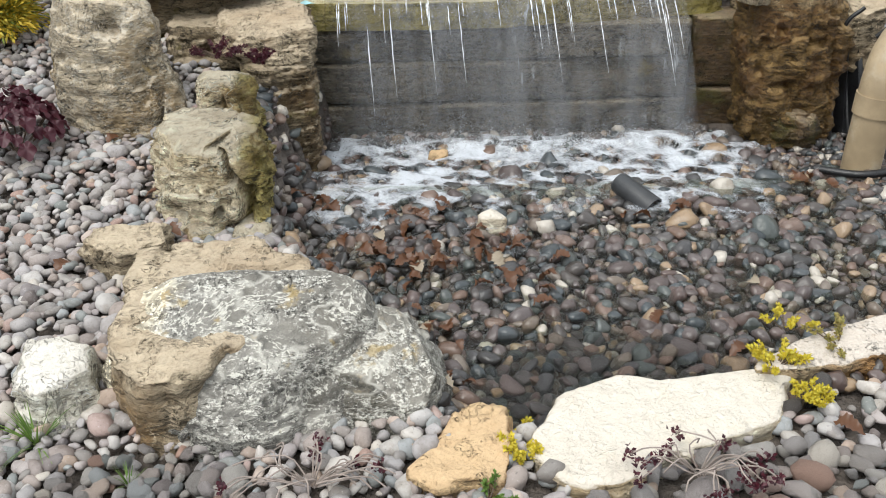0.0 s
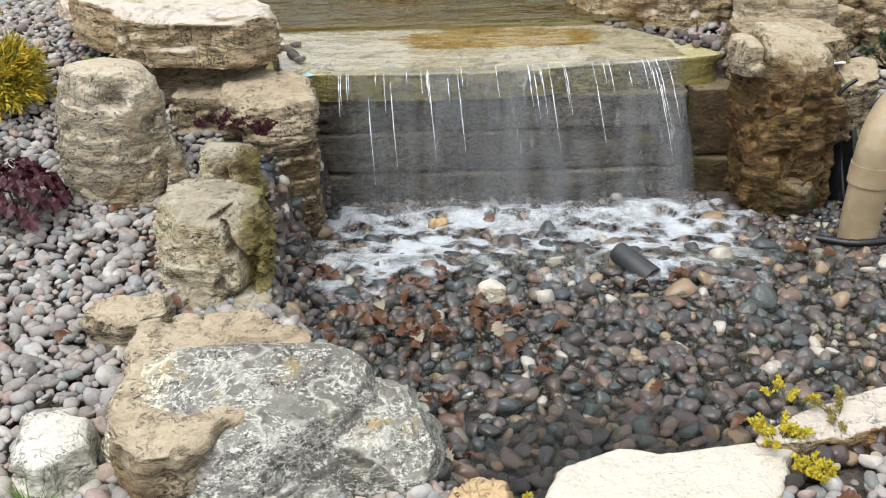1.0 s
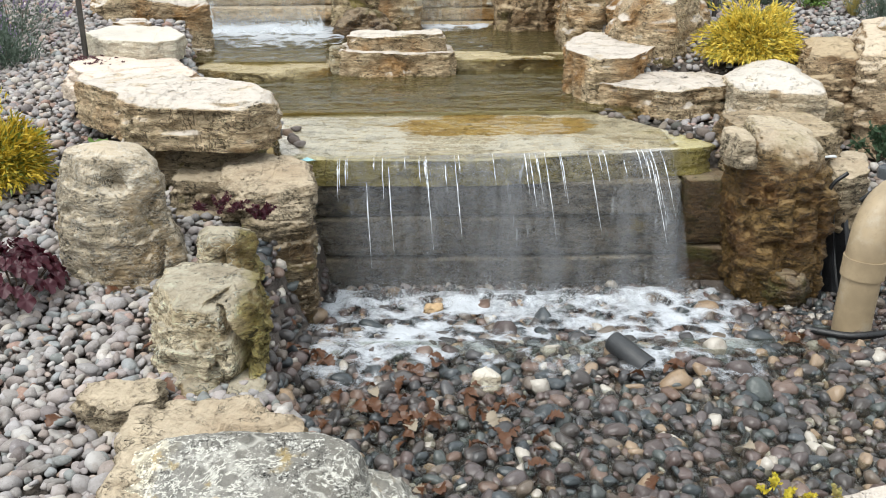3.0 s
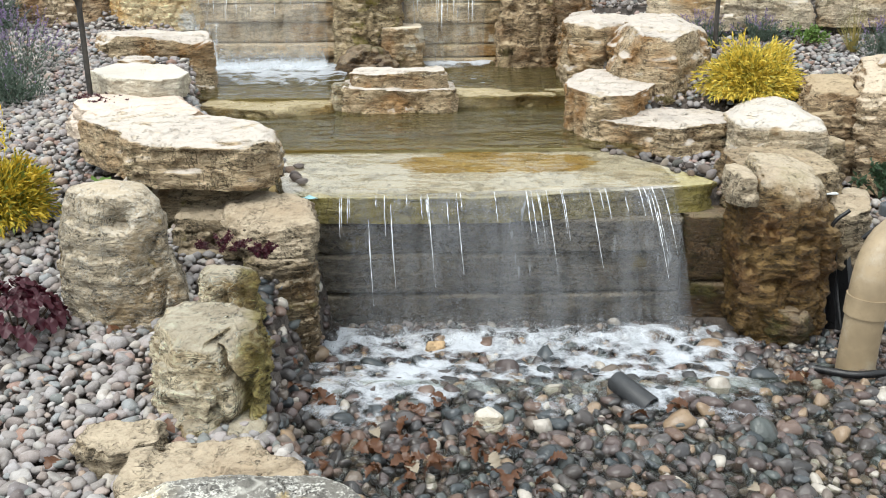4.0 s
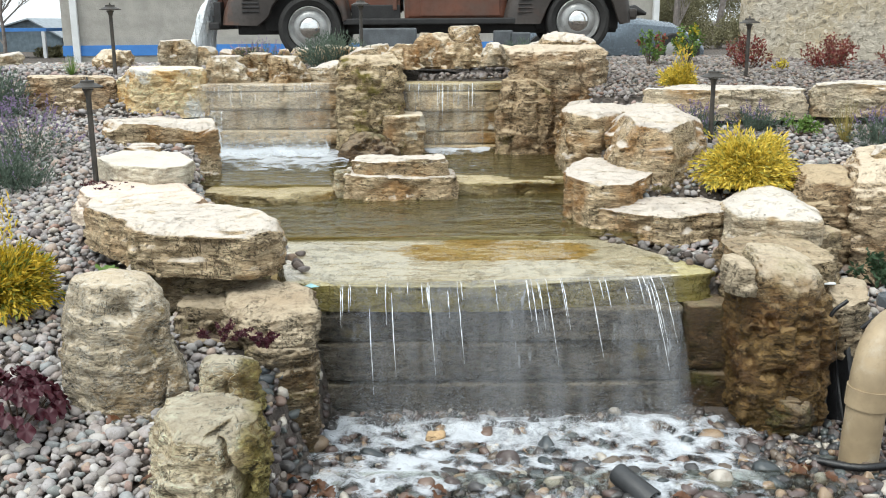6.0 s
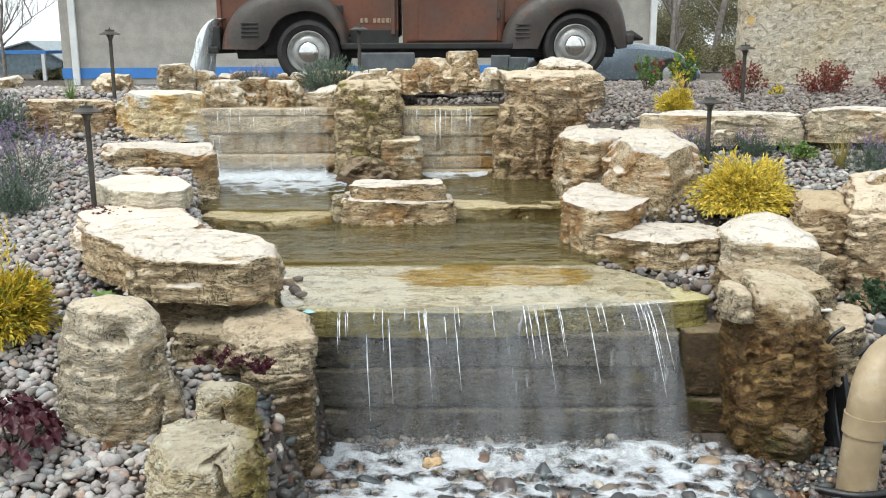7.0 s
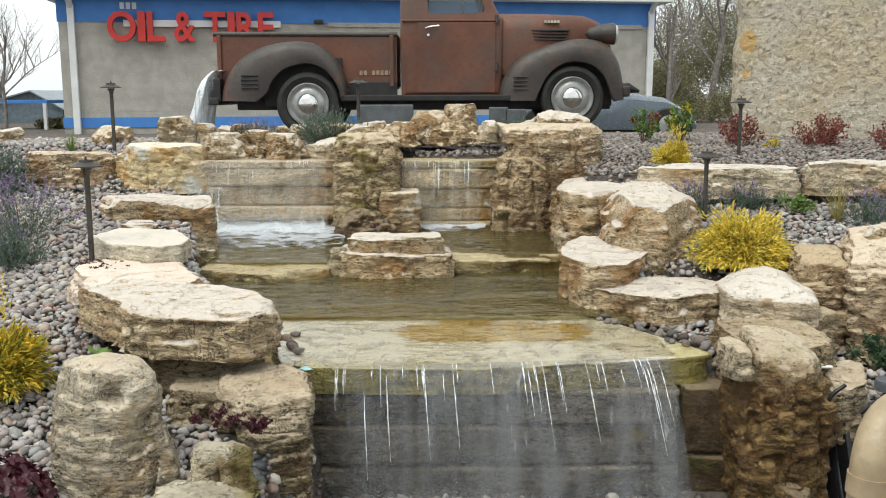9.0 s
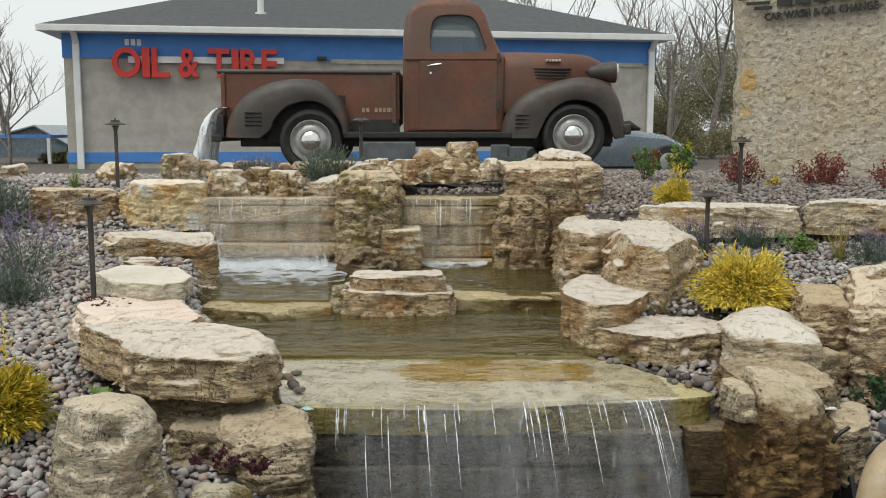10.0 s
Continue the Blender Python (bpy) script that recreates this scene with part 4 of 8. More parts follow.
block("boulder", 0.51, 0.99, 7.70, 8.02, 1.12, 1.32, PALE, "rough golden limestone rock on the ridge", edge=0.05, rough=0.035, chips=20, chip=0.26, lump=0.1, skew=0.08)
block("boulder", -2.05, -1.82, 7.79, 8.05, 1.13, 1.29, SLAB, "jumbled golden limestone rock on the ridge", edge=0.05, rough=0.035, chips=20, chip=0.22, lump=0.1, skew=-0.21)
block("boulder", -1.90, -1.67, 7.96, 8.16, 1.12, 1.29, PALE, "jumbled golden limestone rock on the ridge", edge=0.05, rough=0.035, chips=20, chip=0.22, lump=0.1, skew=-0.19)
block("boulder", -1.76, -1.52, 7.93, 8.12, 1.12, 1.29, PALE, "jumbled golden limestone rock on the ridge", edge=0.05, rough=0.035, chips=20, chip=0.22, lump=0.1, skew=-0.18)
block("boulder", -1.65, -1.49, 7.97, 8.24, 1.12, 1.28, SLAB, "jumbled golden limestone rock on the ridge", edge=0.05, rough=0.035, chips=20, chip=0.22, lump=0.1, skew=-0.17)
block("boulder", -1.40, -1.24, 7.82, 8.10, 1.12, 1.28, GOLD, "jumbled golden limestone rock on the ridge", edge=0.05, rough=0.035, chips=20, chip=0.22, lump=0.1, skew=-0.14)
block("boulder", -1.29, -1.03, 7.96, 8.20, 1.12, 1.28, PALE, "jumbled golden limestone rock on the ridge", edge=0.05, rough=0.035, chips=20, chip=0.22, lump=0.1, skew=-0.12)
block("boulder", -1.09, -0.82, 7.75, 7.94, 1.13, 1.31, SLAB, "jumbled golden limestone rock on the ridge", edge=0.05, rough=0.035, chips=20, chip=0.22, lump=0.1, skew=-0.10)
block("boulder", -0.96, -0.71, 7.67, 7.95, 1.13, 1.30, GOLD, "jumbled golden limestone rock on the ridge", edge=0.05, rough=0.035, chips=20, chip=0.22, lump=0.1, skew=-0.09)
block("boulder", -0.82, -0.59, 7.72, 7.97, 1.13, 1.29, GOLD, "jumbled golden limestone rock on the ridge", edge=0.05, rough=0.035, chips=20, chip=0.22, lump=0.1, skew=-0.08)
block("boulder", -0.68, -0.39, 7.97, 8.23, 1.12, 1.30, SLAB, "jumbled golden limestone rock on the ridge", edge=0.05, rough=0.035, chips=20, chip=0.22, lump=0.1, skew=-0.06)
block("boulder", -0.50, -0.28, 7.70, 7.89, 1.13, 1.30, PALE, "jumbled golden limestone rock on the ridge", edge=0.05, rough=0.035, chips=20, chip=0.22, lump=0.1, skew=-0.04)
block("boulder", -0.42, -0.23, 7.92, 8.11, 1.12, 1.29, PALE, "jumbled golden limestone rock on the ridge", edge=0.05, rough=0.035, chips=20, chip=0.22, lump=0.1, skew=-0.03)
block("boulder", -0.17, 0.03, 7.59, 7.79, 1.14, 1.31, GOLD, "jumbled golden limestone rock on the ridge", edge=0.05, rough=0.035, chips=20, chip=0.22, lump=0.1, skew=-0.01)
block("boulder", -0.09, 0.14, 7.74, 8.01, 1.13, 1.28, GOLD, "jumbled golden limestone rock on the ridge", edge=0.05, rough=0.035, chips=20, chip=0.22, lump=0.1, skew=0.00)
block("boulder", 0.09, 0.36, 7.70, 7.94, 1.13, 1.31, SLAB, "jumbled golden limestone rock on the ridge", edge=0.05, rough=0.035, chips=20, chip=0.22, lump=0.1, skew=0.02)
block("boulder", 0.19, 0.34, 7.58, 7.79, 1.14, 1.30, GOLD, "jumbled golden limestone rock on the ridge", edge=0.05, rough=0.035, chips=20, chip=0.22, lump=0.1, skew=0.03)
block("boulder", 0.33, 0.61, 7.67, 7.89, 1.13, 1.30, GOLD, "jumbled golden limestone rock on the ridge", edge=0.05, rough=0.035, chips=20, chip=0.22, lump=0.1, skew=0.05)

# ---- the falls: stacked courses, lips, sheets of water ----


def course(x0, x1, y0, y1, z0, z1, mat, parent, name="course_stone", seed=0):
    """One long stone of a stacked wall, with a broken face."""
    nx, nz = max(8, int((x1 - x0) / 0.02)), max(5, int((z1 - z0) / 0.012))
    u, v = np.meshgrid(np.linspace(x0, x1, nx), np.linspace(z0, z1, nz))
    p = np.stack([u.ravel(), np.full(u.size, y0), v.ravel()], 1)
    q = p * np.array([1, 1, 1.0]) + seed * 4.3
    ends = np.minimum(smooth(0, 0.012, p[:, 0] - x0), smooth(0, 0.012, x1 - p[:, 0])) * np.minimum(smooth(0, 0.01, p[:, 2] - z0), smooth(0, 0.01, z1 - p[:, 2]))
    p[:, 1] += 0.016 * rugged(q * np.array([6, 1, 14]), seed) + 0.022 * (1 - ends) + 0.01 * np.floor(2 * bumps(q * np.array([4, 1, 9]), seed + 5)) * ends
    verts = np.r_[p, [[x0, y1, z0], [x1, y1, z0], [x1, y1, z1], [x0, y1, z1]]]
    n = len(p)
    low, top = list(range(nx)), list(range((nz - 1) * nx, nz * nx))
    faces = grid_faces(nz, nx).tolist()
    faces += [low[::-1] + [n, n + 1], top + [n + 2, n + 3], list(range(0, nz * nx, nx)) + [n + 3, n], list(range(nx - 1, nz * nx, nx))[::-1] + [n + 1, n + 2], [n, n + 3, n + 2, n + 1]]
    return child(name, mesh_of(name, verts, faces, mat), parent)


def courses(name, label, x0, x1, y0, y1, levels, mat, seed, splits=1):
    wall = thing(name, 0, 0, 0, label, "stone wall")
    r = random.Random(seed)
    for k, (a, b) in enumerate(zip(levels, levels[1:])):
        cuts = [x0] + sorted(r.uniform(x0 + 0.15, x1 - 0.15) for _ in range(splits if (x1 - x0) > 0.4 else 0)) + [x1]
        for j, (p, q) in enumerate(zip(cuts, cuts[1:])):
            if q - p > 0.05:
                course(p + 0.004, q - 0.004, y0 + r.uniform(-0.05, 0.01), y1, a + 0.001, b - 0.001, mat, wall, seed=seed + 7 * k + j)
    return wall


def sheet_material(name, haze, streak, scale=26.0, tint=(0.52, 0.56, 0.6), ends=None):
    """Falling water: a clear veil with upright white threads."""
    mat, nt, shader = material(name, tint, 0.12)
    shader.inputs["IOR"].default_value = 1.33
    o = coords(nt)
    threads = texture(nt, "Noise", o, scale, 4, 0.6, squash=(1, 0.4, 0.035))
    broad = texture(nt, "Noise", o, 8.0, 4, 0.65, squash=(1, 0.4, 0.07))
    alpha = sums(nt, "ADD", ramp(nt, broad, 0.36, 0.62, haze * 0.4, haze * 1.35), sums(nt, "MULTIPLY", ramp(nt, threads, 0.56, 0.74), streak))
    if ends:
        here = nt.nodes.new("ShaderNodeSeparateXYZ")
        nt.links.new(o, here.inputs[0])
        alpha = sums(nt, "MULTIPLY", alpha, sums(nt, "MULTIPLY", ramp(nt, here.outputs["X"], ends[0], ends[1]), ramp(nt, here.outputs["X"], ends[2], ends[3], 1, 0)))
    put(nt, shader.inputs["Alpha"], alpha)
    put(nt, shader.inputs["Base Color"], mixed(tint, (0.78, 0.81, 0.83), ramp(nt, threads, 0.6, 0.8, 0, 0.4), nt))
    bumped(nt, shader, (threads, 0.01))
    return mat


# The lower curtain's grey tint puts its sky reflection into the colour.
SHEET = sheet_material("falling_water_sheet", 0.40, 0.22, 34.0, (0.185, 0.19, 0.2), (-0.5, -0.2, 0.9, 1.02))
THIN_SHEET = sheet_material("thin_falling_water", 0.16, 0.3, 30, (0.68, 0.64, 0.57))
mat_thread, nt_thread, sh_thread = material("white_water_thread", (0.93, 0.95, 0.97), 0.15)
put(nt_thread, sh_thread.inputs["Alpha"], ramp(nt_thread, texture(nt_thread, "Noise", coords(nt_thread), 60, 4, 0.7, squash=(1, 1, 0.15)), 0.35, 0.6, 0.25, 0.95))
THREAD = mat_thread


def water_sheet(name, lip, foot, z_lip, z_foot, mat, label, drift=0.0, threads=0, seed=0, long=(0.05, 0.22)):
    """A curtain from a lip line to a foot line (each x0, y0, x1, y1) that leaves level and falls ever steeper, with bright threads."""
    fall = thing(name, 0, 0, 0, label, "waterfall")
    rows, cols = 40, 70
    v, u = np.meshgrid(np.linspace(0, 1, rows), np.linspace(0, 1, cols), indexing="ij")

    def place(u, v):
        x = (lip[0] + (lip[2] - lip[0]) * u) * (1 - v) + (foot[0] + (foot[2] - foot[0]) * u) * v
        ya, yb = lip[1] + (lip[3] - lip[1]) * u, foot[1] + (foot[3] - foot[1]) * u
        return x, ya + (yb - ya) * np.sqrt(v), z_lip + (z_foot - z_lip) * v

    x, y, z = place(u, v)
    p = np.stack([x.ravel(), y.ravel(), z.ravel()], 1)
    p[:, 1] += 0.006 * bumps(np.c_[p[:, 0] * 22, p[:, 1] * 0, p[:, 2] * 1.5], seed)
    sheet = child("water_sheet", mesh_of("water_sheet", p, grid_faces(rows, cols), mat), fall)
    sheet.visible_shadow = False
    r = random.Random(seed + 3)
    for k in range(threads):
        u0, start, size = r.random(), r.choice([0.0, 0.0, 0.0, 0.05, 0.2]) * r.random(), (long[0] + (long[1] - long[0]) * r.random() ** 2.2) / (z_lip - z_foot)
        pts = []
        for s in np.linspace(0, 1, 9):
            a, b, c = place(np.array(u0 + drift * s * size * u0), np.array(min(1, start + size * s)))
            w = 0.0019 * (0.5 + r.random()) * math.sin(math.pi * (0.12 + 0.86 * s) ** 0.8)
            pts.append((float(a) + r.uniform(-0.001, 0.001), float(b) - 0.008, float(c), max(w, 0.0006)))
        verts = [(a + w * math.cos(t), b + w * math.sin(t), c) for a, b, c, w in pts for t in np.linspace(0, 2 * math.pi, 5, endpoint=False)]
        child("water_thread", mesh_of("water_thread", np.array(verts), grid_faces(9, 5, True), THREAD), fall)
    return fall


# lower fall
courses("stone_wall", "dark wet stacked limestone behind the lower waterfall", -0.6, 0.98, 3.69, 4.2, [-0.2, 0.02, 0.19, 0.335], RISER, 5, 0)
courses("stone_wall", "wet golden-brown stacked limestone at the end of the slab", 0.99, 1.3, 3.74, 4.2, [-0.2, 0.04, 0.335], WET, 6, 0)
OCHRE_LIP = LIP.copy()
OCHRE_LIP.name = "ochre_and_cream_slab"
nt = OCHRE_LIP.node_tree
shader = nt.nodes["Principled BSDF"]
o = coords(nt)
pos = nt.nodes.new("ShaderNodeSeparateXYZ")
nt.links.new(o, pos.inputs[0])
ragged = texture(nt, "Noise", o, 6, 5, 0.6, squash=(0.6, 1.4, 1))
# Ochre patch: a dark reflection in the running water, painted over the cream.
across = sums(nt, "ABSOLUTE", sums(nt, "DIVIDE", sums(nt, "SUBTRACT", pos.outputs["X"], 0.03), 0.45))
along = sums(nt, "ABSOLUTE", sums(nt, "DIVIDE", sums(nt, "SUBTRACT", pos.outputs["Y"], 0.2), 0.18))
reach = sums(nt, "ADD", sums(nt, "POWER", across, 3.0), sums(nt, "POWER", along, 2.0))
dark_reflection = ramp(nt, sums(nt, "ADD", reach, sums(nt, "MULTIPLY", sums(nt, "SUBTRACT", ragged, 0.5), 3.2)), 0.85, 1.0, 0.9, 0.0)
old = shader.inputs["Base Color"].links[0].from_socket
tint = mixed(old, mixed((0.43, 0.28, 0.05), (0.52, 0.37, 0.10), ramp(nt, ragged, 0.4, 0.6), nt), dark_reflection, nt)
green = ramp(nt, sums(nt, "ADD", pos.outputs["X"], sums(nt, "MULTIPLY", ragged, 0.5)), 0.95, 1.12, 0, 0.7)
rim = ramp(nt, sums(nt, "ADD", pos.outputs["Y"], sums(nt, "MULTIPLY", ragged, 0.12)), -0.26, -0.18, 0.6, 0)
tint = mixed(tint, (0.40, 0.33, 0.07), sums(nt, "MAXIMUM", green, rim), nt)
dark_lines = texture(nt, "Voronoi", o, 5, squash=(0.7, 2.0, 1), feature="DISTANCE_TO_EDGE")
tint = mixed(tint, (0.16, 0.12, 0.05), sums(nt, "MULTIPLY", ramp(nt, dark_lines, 0.0, 0.012, 0.8, 0), ramp(nt, pos.outputs["X"], -0.3, -0.15, 1, 0)), nt)
nt.links.new(tint, shader.inputs["Base Color"])
rock("lip_slab", [(-0.66, 3.72), (-0.5, 3.665), (0.04, 3.64), (0.50, 3.70), (0.98, 3.78), (1.16, 3.83), (0.83, 4.33), (0.62, 4.52), (-0.23, 4.45), (-0.82, 4.4)], 0.335, LIP_Z, OCHRE_LIP, "broad flat algae-coated slab under running water, with pale and ochre reflections painted in", edge=0.012, strata=0.012, rough=0.003, lump=0.0, chips=0, plate=0.0, slope=(0.0, 0.03), category="slab")
water_sheet("waterfall", (-0.46, 3.635, 0.93, 3.755), (-0.44, 3.44, 0.99, 3.46), LIP_Z + 0.004, -0.09, SHEET, "clear grey curtain of water falling over the slab", 0.03, 38, 2, (0.04, 0.34))
# upper falls
BUFF = limestone("wet_buff_limestone", (0.72, 0.56, 0.35), (0.46, 0.335, 0.19), (0.46, 0.38, 0.26), streak=0.25, pits=0.35, rough=0.4)
HONEY = limestone("wet_honey_limestone", (0.74, 0.56, 0.32), (0.46, 0.31, 0.13), (0.5, 0.4, 0.22), streak=0.25, pits=0.35, stain=(0.80, 0.74, 0.62), stains=(0.56, 0.66), rough=0.4)
courses("stone_wall", "buff stacked limestone courses behind a waterfall", -1.86, -0.74, 7.05, 7.5, [0.4, 0.6, 0.71, 0.86, 1.0], BUFF, 15, 0)
rock("lip_slab", [(-1.9, 7.0), (-0.78, 7.0), (-0.74, 7.3), (-1.9, 7.3)], 1.0, 1.05, BUFF, "thin flat lip stone of the wide upper fall", edge=0.012, strata=0.005, rough=0.005, lump=0.0, chips=0, plate=0.002, category="slab")
water_sheet("waterfall", (-1.86, 6.985, -0.85, 6.985), (-1.84, 6.9, -0.84, 6.9), 1.055, 0.53, THIN_SHEET, "thin curtain of water over buff stone courses", 0.0, 14, 7, (0.03, 0.12))
courses("stone_wall", "golden stacked limestone behind the small waterfall", -0.3, 0.42, 7.12, 7.5, [0.4, 0.58, 0.68, 0.83, 0.985], HONEY, 25, 0)
rock("lip_slab", [(-0.32, 7.08), (0.44, 7.08), (0.44, 7.4), (-0.3, 7.4)], 0.99, 1.04, SILL, "mossy golden lip stone of the small upper fall", edge=0.012, strata=0.005, rough=0.005, lump=0.0, chips=0, plate=0.002, category="slab")
water_sheet("waterfall", (-0.3, 7.06, 0.3, 7.06), (-0.28, 7.0, 0.28, 7.0), 1.045, 0.53, THIN_SHEET, "narrow veil of water over golden stones", 0.0, 20, 9, (0.05, 0.32))
# pool beds and the low ledge across the pool
BED = limestone("olive_pool_bed", (0.44, 0.33, 0.13), (0.26, 0.19, 0.07), (0.40, 0.30, 0.13), streak=0.1, pits=0.2, rough=0.6, top_share=0.3)
bx, by = np.meshgrid(np.linspace(-2.1, 1.2, 60), np.linspace(4.1, 7.2, 60))
bz = 0.33 + 0.03 * rugged(np.stack([bx.ravel() * 3, by.ravel() * 3, bx.ravel() * 0], 1), 77) + 0.06 * smooth(5.3, 5.7, by.ravel())
tagged(new("pool_bed", mesh_of("pool_bed", np.stack([bx.ravel(), by.ravel(), bz], 1), grid_faces(60, 60), BED)), "olive-brown algae-coated pool bed under water", "pool bed", kind="structure")
rock("pool_ledge", [(-1.42, 5.3), (-1.0, 5.2), (-0.66, 5.38), (-0.62, 5.6), (-1.4, 5.75)], 0.3, 0.537, SILL, "submerged algae-coated ledge in the pool", edge=0.03, chips=4, rough=0.01)
rock("pool_ledge", [(0.02, 5.5), (0.95, 5.56), (0.95, 5.8), (0.0, 5.75)], 0.3, 0.555, SILL, "low algae-coated stone sill across the pool", edge=0.02, chips=2, rough=0.006, lump=0.02)


# ---- water ----


def water_material(name, tint, rough, ripple, scale, squash=(1, 1, 1), index=1.33, murk=0.0):
    """Water over a bed: a tinted pane with a rippled face, clouded by silt where it is murky."""
    mat, nt, shader = material(name, tint, rough)
    nt.nodes.remove(shader)
    o = coords(nt)
    clear, gloss, mix = (nt.nodes.new("ShaderNode" + k) for k in ("BsdfTransparent", "BsdfGlossy", "MixShader"))
    clear.inputs["Color"].default_value = (*tint, 1)
    gloss.inputs["Roughness"].default_value = rough
    silt, blend = nt.nodes.new("ShaderNodeBsdfDiffuse"), nt.nodes.new("ShaderNodeMixShader")
    silt.inputs["Color"].default_value = (0.15, 0.125, 0.05, 1)
    blend.inputs[0].default_value = murk
    nt.links.new(clear.outputs[0], blend.inputs[1])
    nt.links.new(silt.outputs[0], blend.inputs[2])
    clouded = blend.outputs[0]
    edge = nt.nodes.new("ShaderNodeFresnel")
    edge.inputs["IOR"].default_value = index
    for shader in (gloss, edge):
        bumped(nt, shader, (texture(nt, "Noise", o, scale, 3, 0.5, squash=squash, distortion=0.6), ripple), (texture(nt, "Noise", o, scale * 3.3, 2, 0.5, squash=squash), ripple * 0.3))
    for socket, value in ((mix.inputs[0], edge.outputs[0]), (mix.inputs[1], clouded), (mix.inputs[2], gloss.outputs[0])):
        nt.links.new(value, socket)
    nt.links.new(mix.outputs[0], nt.nodes["Material Output"].inputs["Surface"])
    return mat


POOL_WATER = water_material("brown_green_pool_water", (0.72, 0.68, 0.42), 0.02, 0.06, 5.0, (0.5, 1.15, 1), index=1.45, murk=0.4)
LOW_WATER = water_material("clear_shallow_water", (0.86, 0.88, 0.84), 0.02, 0.02, 11)
FILM = water_material("thin_running_water", (0.95, 0.93, 0.84), 0.012, 0.006, 5, (0.7, 1.6, 1), 1.5)


def froth_material(name, lo, hi, scale, squash=(1, 1, 1), most=1.0, colour=(0.86, 0.9, 0.93)):
    """White water with gaps through which the bed shows."""
    mat, nt, shader = material(name, colour, 0.35)
    o = coords(nt)
    n = texture(nt, "Noise", o, scale, 6, 0.68, squash=squash, distortion=0.4)
    put(nt, shader.inputs["Alpha"], ramp(nt, n, lo, hi, 0, most))
    bumped(nt, shader, (texture(nt, "Noise", o, scale * 2.4, 4, 0.6), 0.03))
    return mat


def water_patch(name, outline, z, mat, label, step=0.05, waves=0.004, tilt=0.0, category="water"):
    """A level water surface inside a plan of (y, left x, right x)."""
    y = [row[0] for row in outline]
    rows = np.arange(y[0], y[-1] + 1e-6, step)
    cols = 40
    a = np.interp(rows, y, [row[1] for row in outline])
    b = np.interp(rows, y, [row[2] for row in outline])
    u = np.linspace(0, 1, cols)
    px = a[:, None] + (b - a)[:, None] * u
    py = np.repeat(rows[:, None], cols, 1)
    p = np.stack([px.ravel(), py.ravel(), np.zeros(px.size)], 1)
    p[:, 2] = z + waves * rugged(p * np.array([5, 9, 1]), 3) + tilt * (p[:, 1] - y[0])
    ob = new(name, mesh_of(name, p, grid_faces(len(rows), cols), mat))
    return tagged(ob, label, category, kind="structure")


water_patch("pool_water", [(4.38, -0.95, 0.95), (4.6, -1.05, 0.9), (5.4, -1.4, 0.9), (5.62, -1.5, 0.95)], POOL_Z, POOL_WATER, "brown-green rippled water in the middle pool")
water_patch("upper_water", [(5.5, -1.5, 0.95), (6.0, -1.6, 1.0), (6.6, -1.95, 1.0), (7.3, -2.0, 1.0)], UPPER_Z, POOL_WATER, "brown-green water below the two upper falls")
water_patch("shallow_water", [(1.62, 0.0, 0.5), (1.75, -0.1, 1.0), (2.0, -0.3, 1.4), (2.5, -0.5, 1.35), (2.9, -0.6, 1.25)], WATER_LOW - 0.004, LOW_WATER, "clear shallow water over wet river stones", waves=0.005)

water_patch("running_film", [(3.66, -0.45, 0.1), (3.7, -0.5, 0.5), (3.8, -0.6, 0.98), (4.1, -0.7, 0.96), (4.42, -0.78, 0.76)], LIP_Z - 0.006, FILM, "thin film of water running over the slab", waves=0.0012, tilt=0.033)
BROKEN = froth_material("broken_white_fall", 0.44, 0.66, 18, (1, 1, 0.12), most=0.6)
water_sheet("waterfall", (-1.87, 6.96, -1.62, 6.96), (-1.89, 6.86, -1.60, 6.86), 0.86, 0.55, BROKEN, "broken white water pouring off a step", 0.0, 5, 17, (0.05, 0.2))


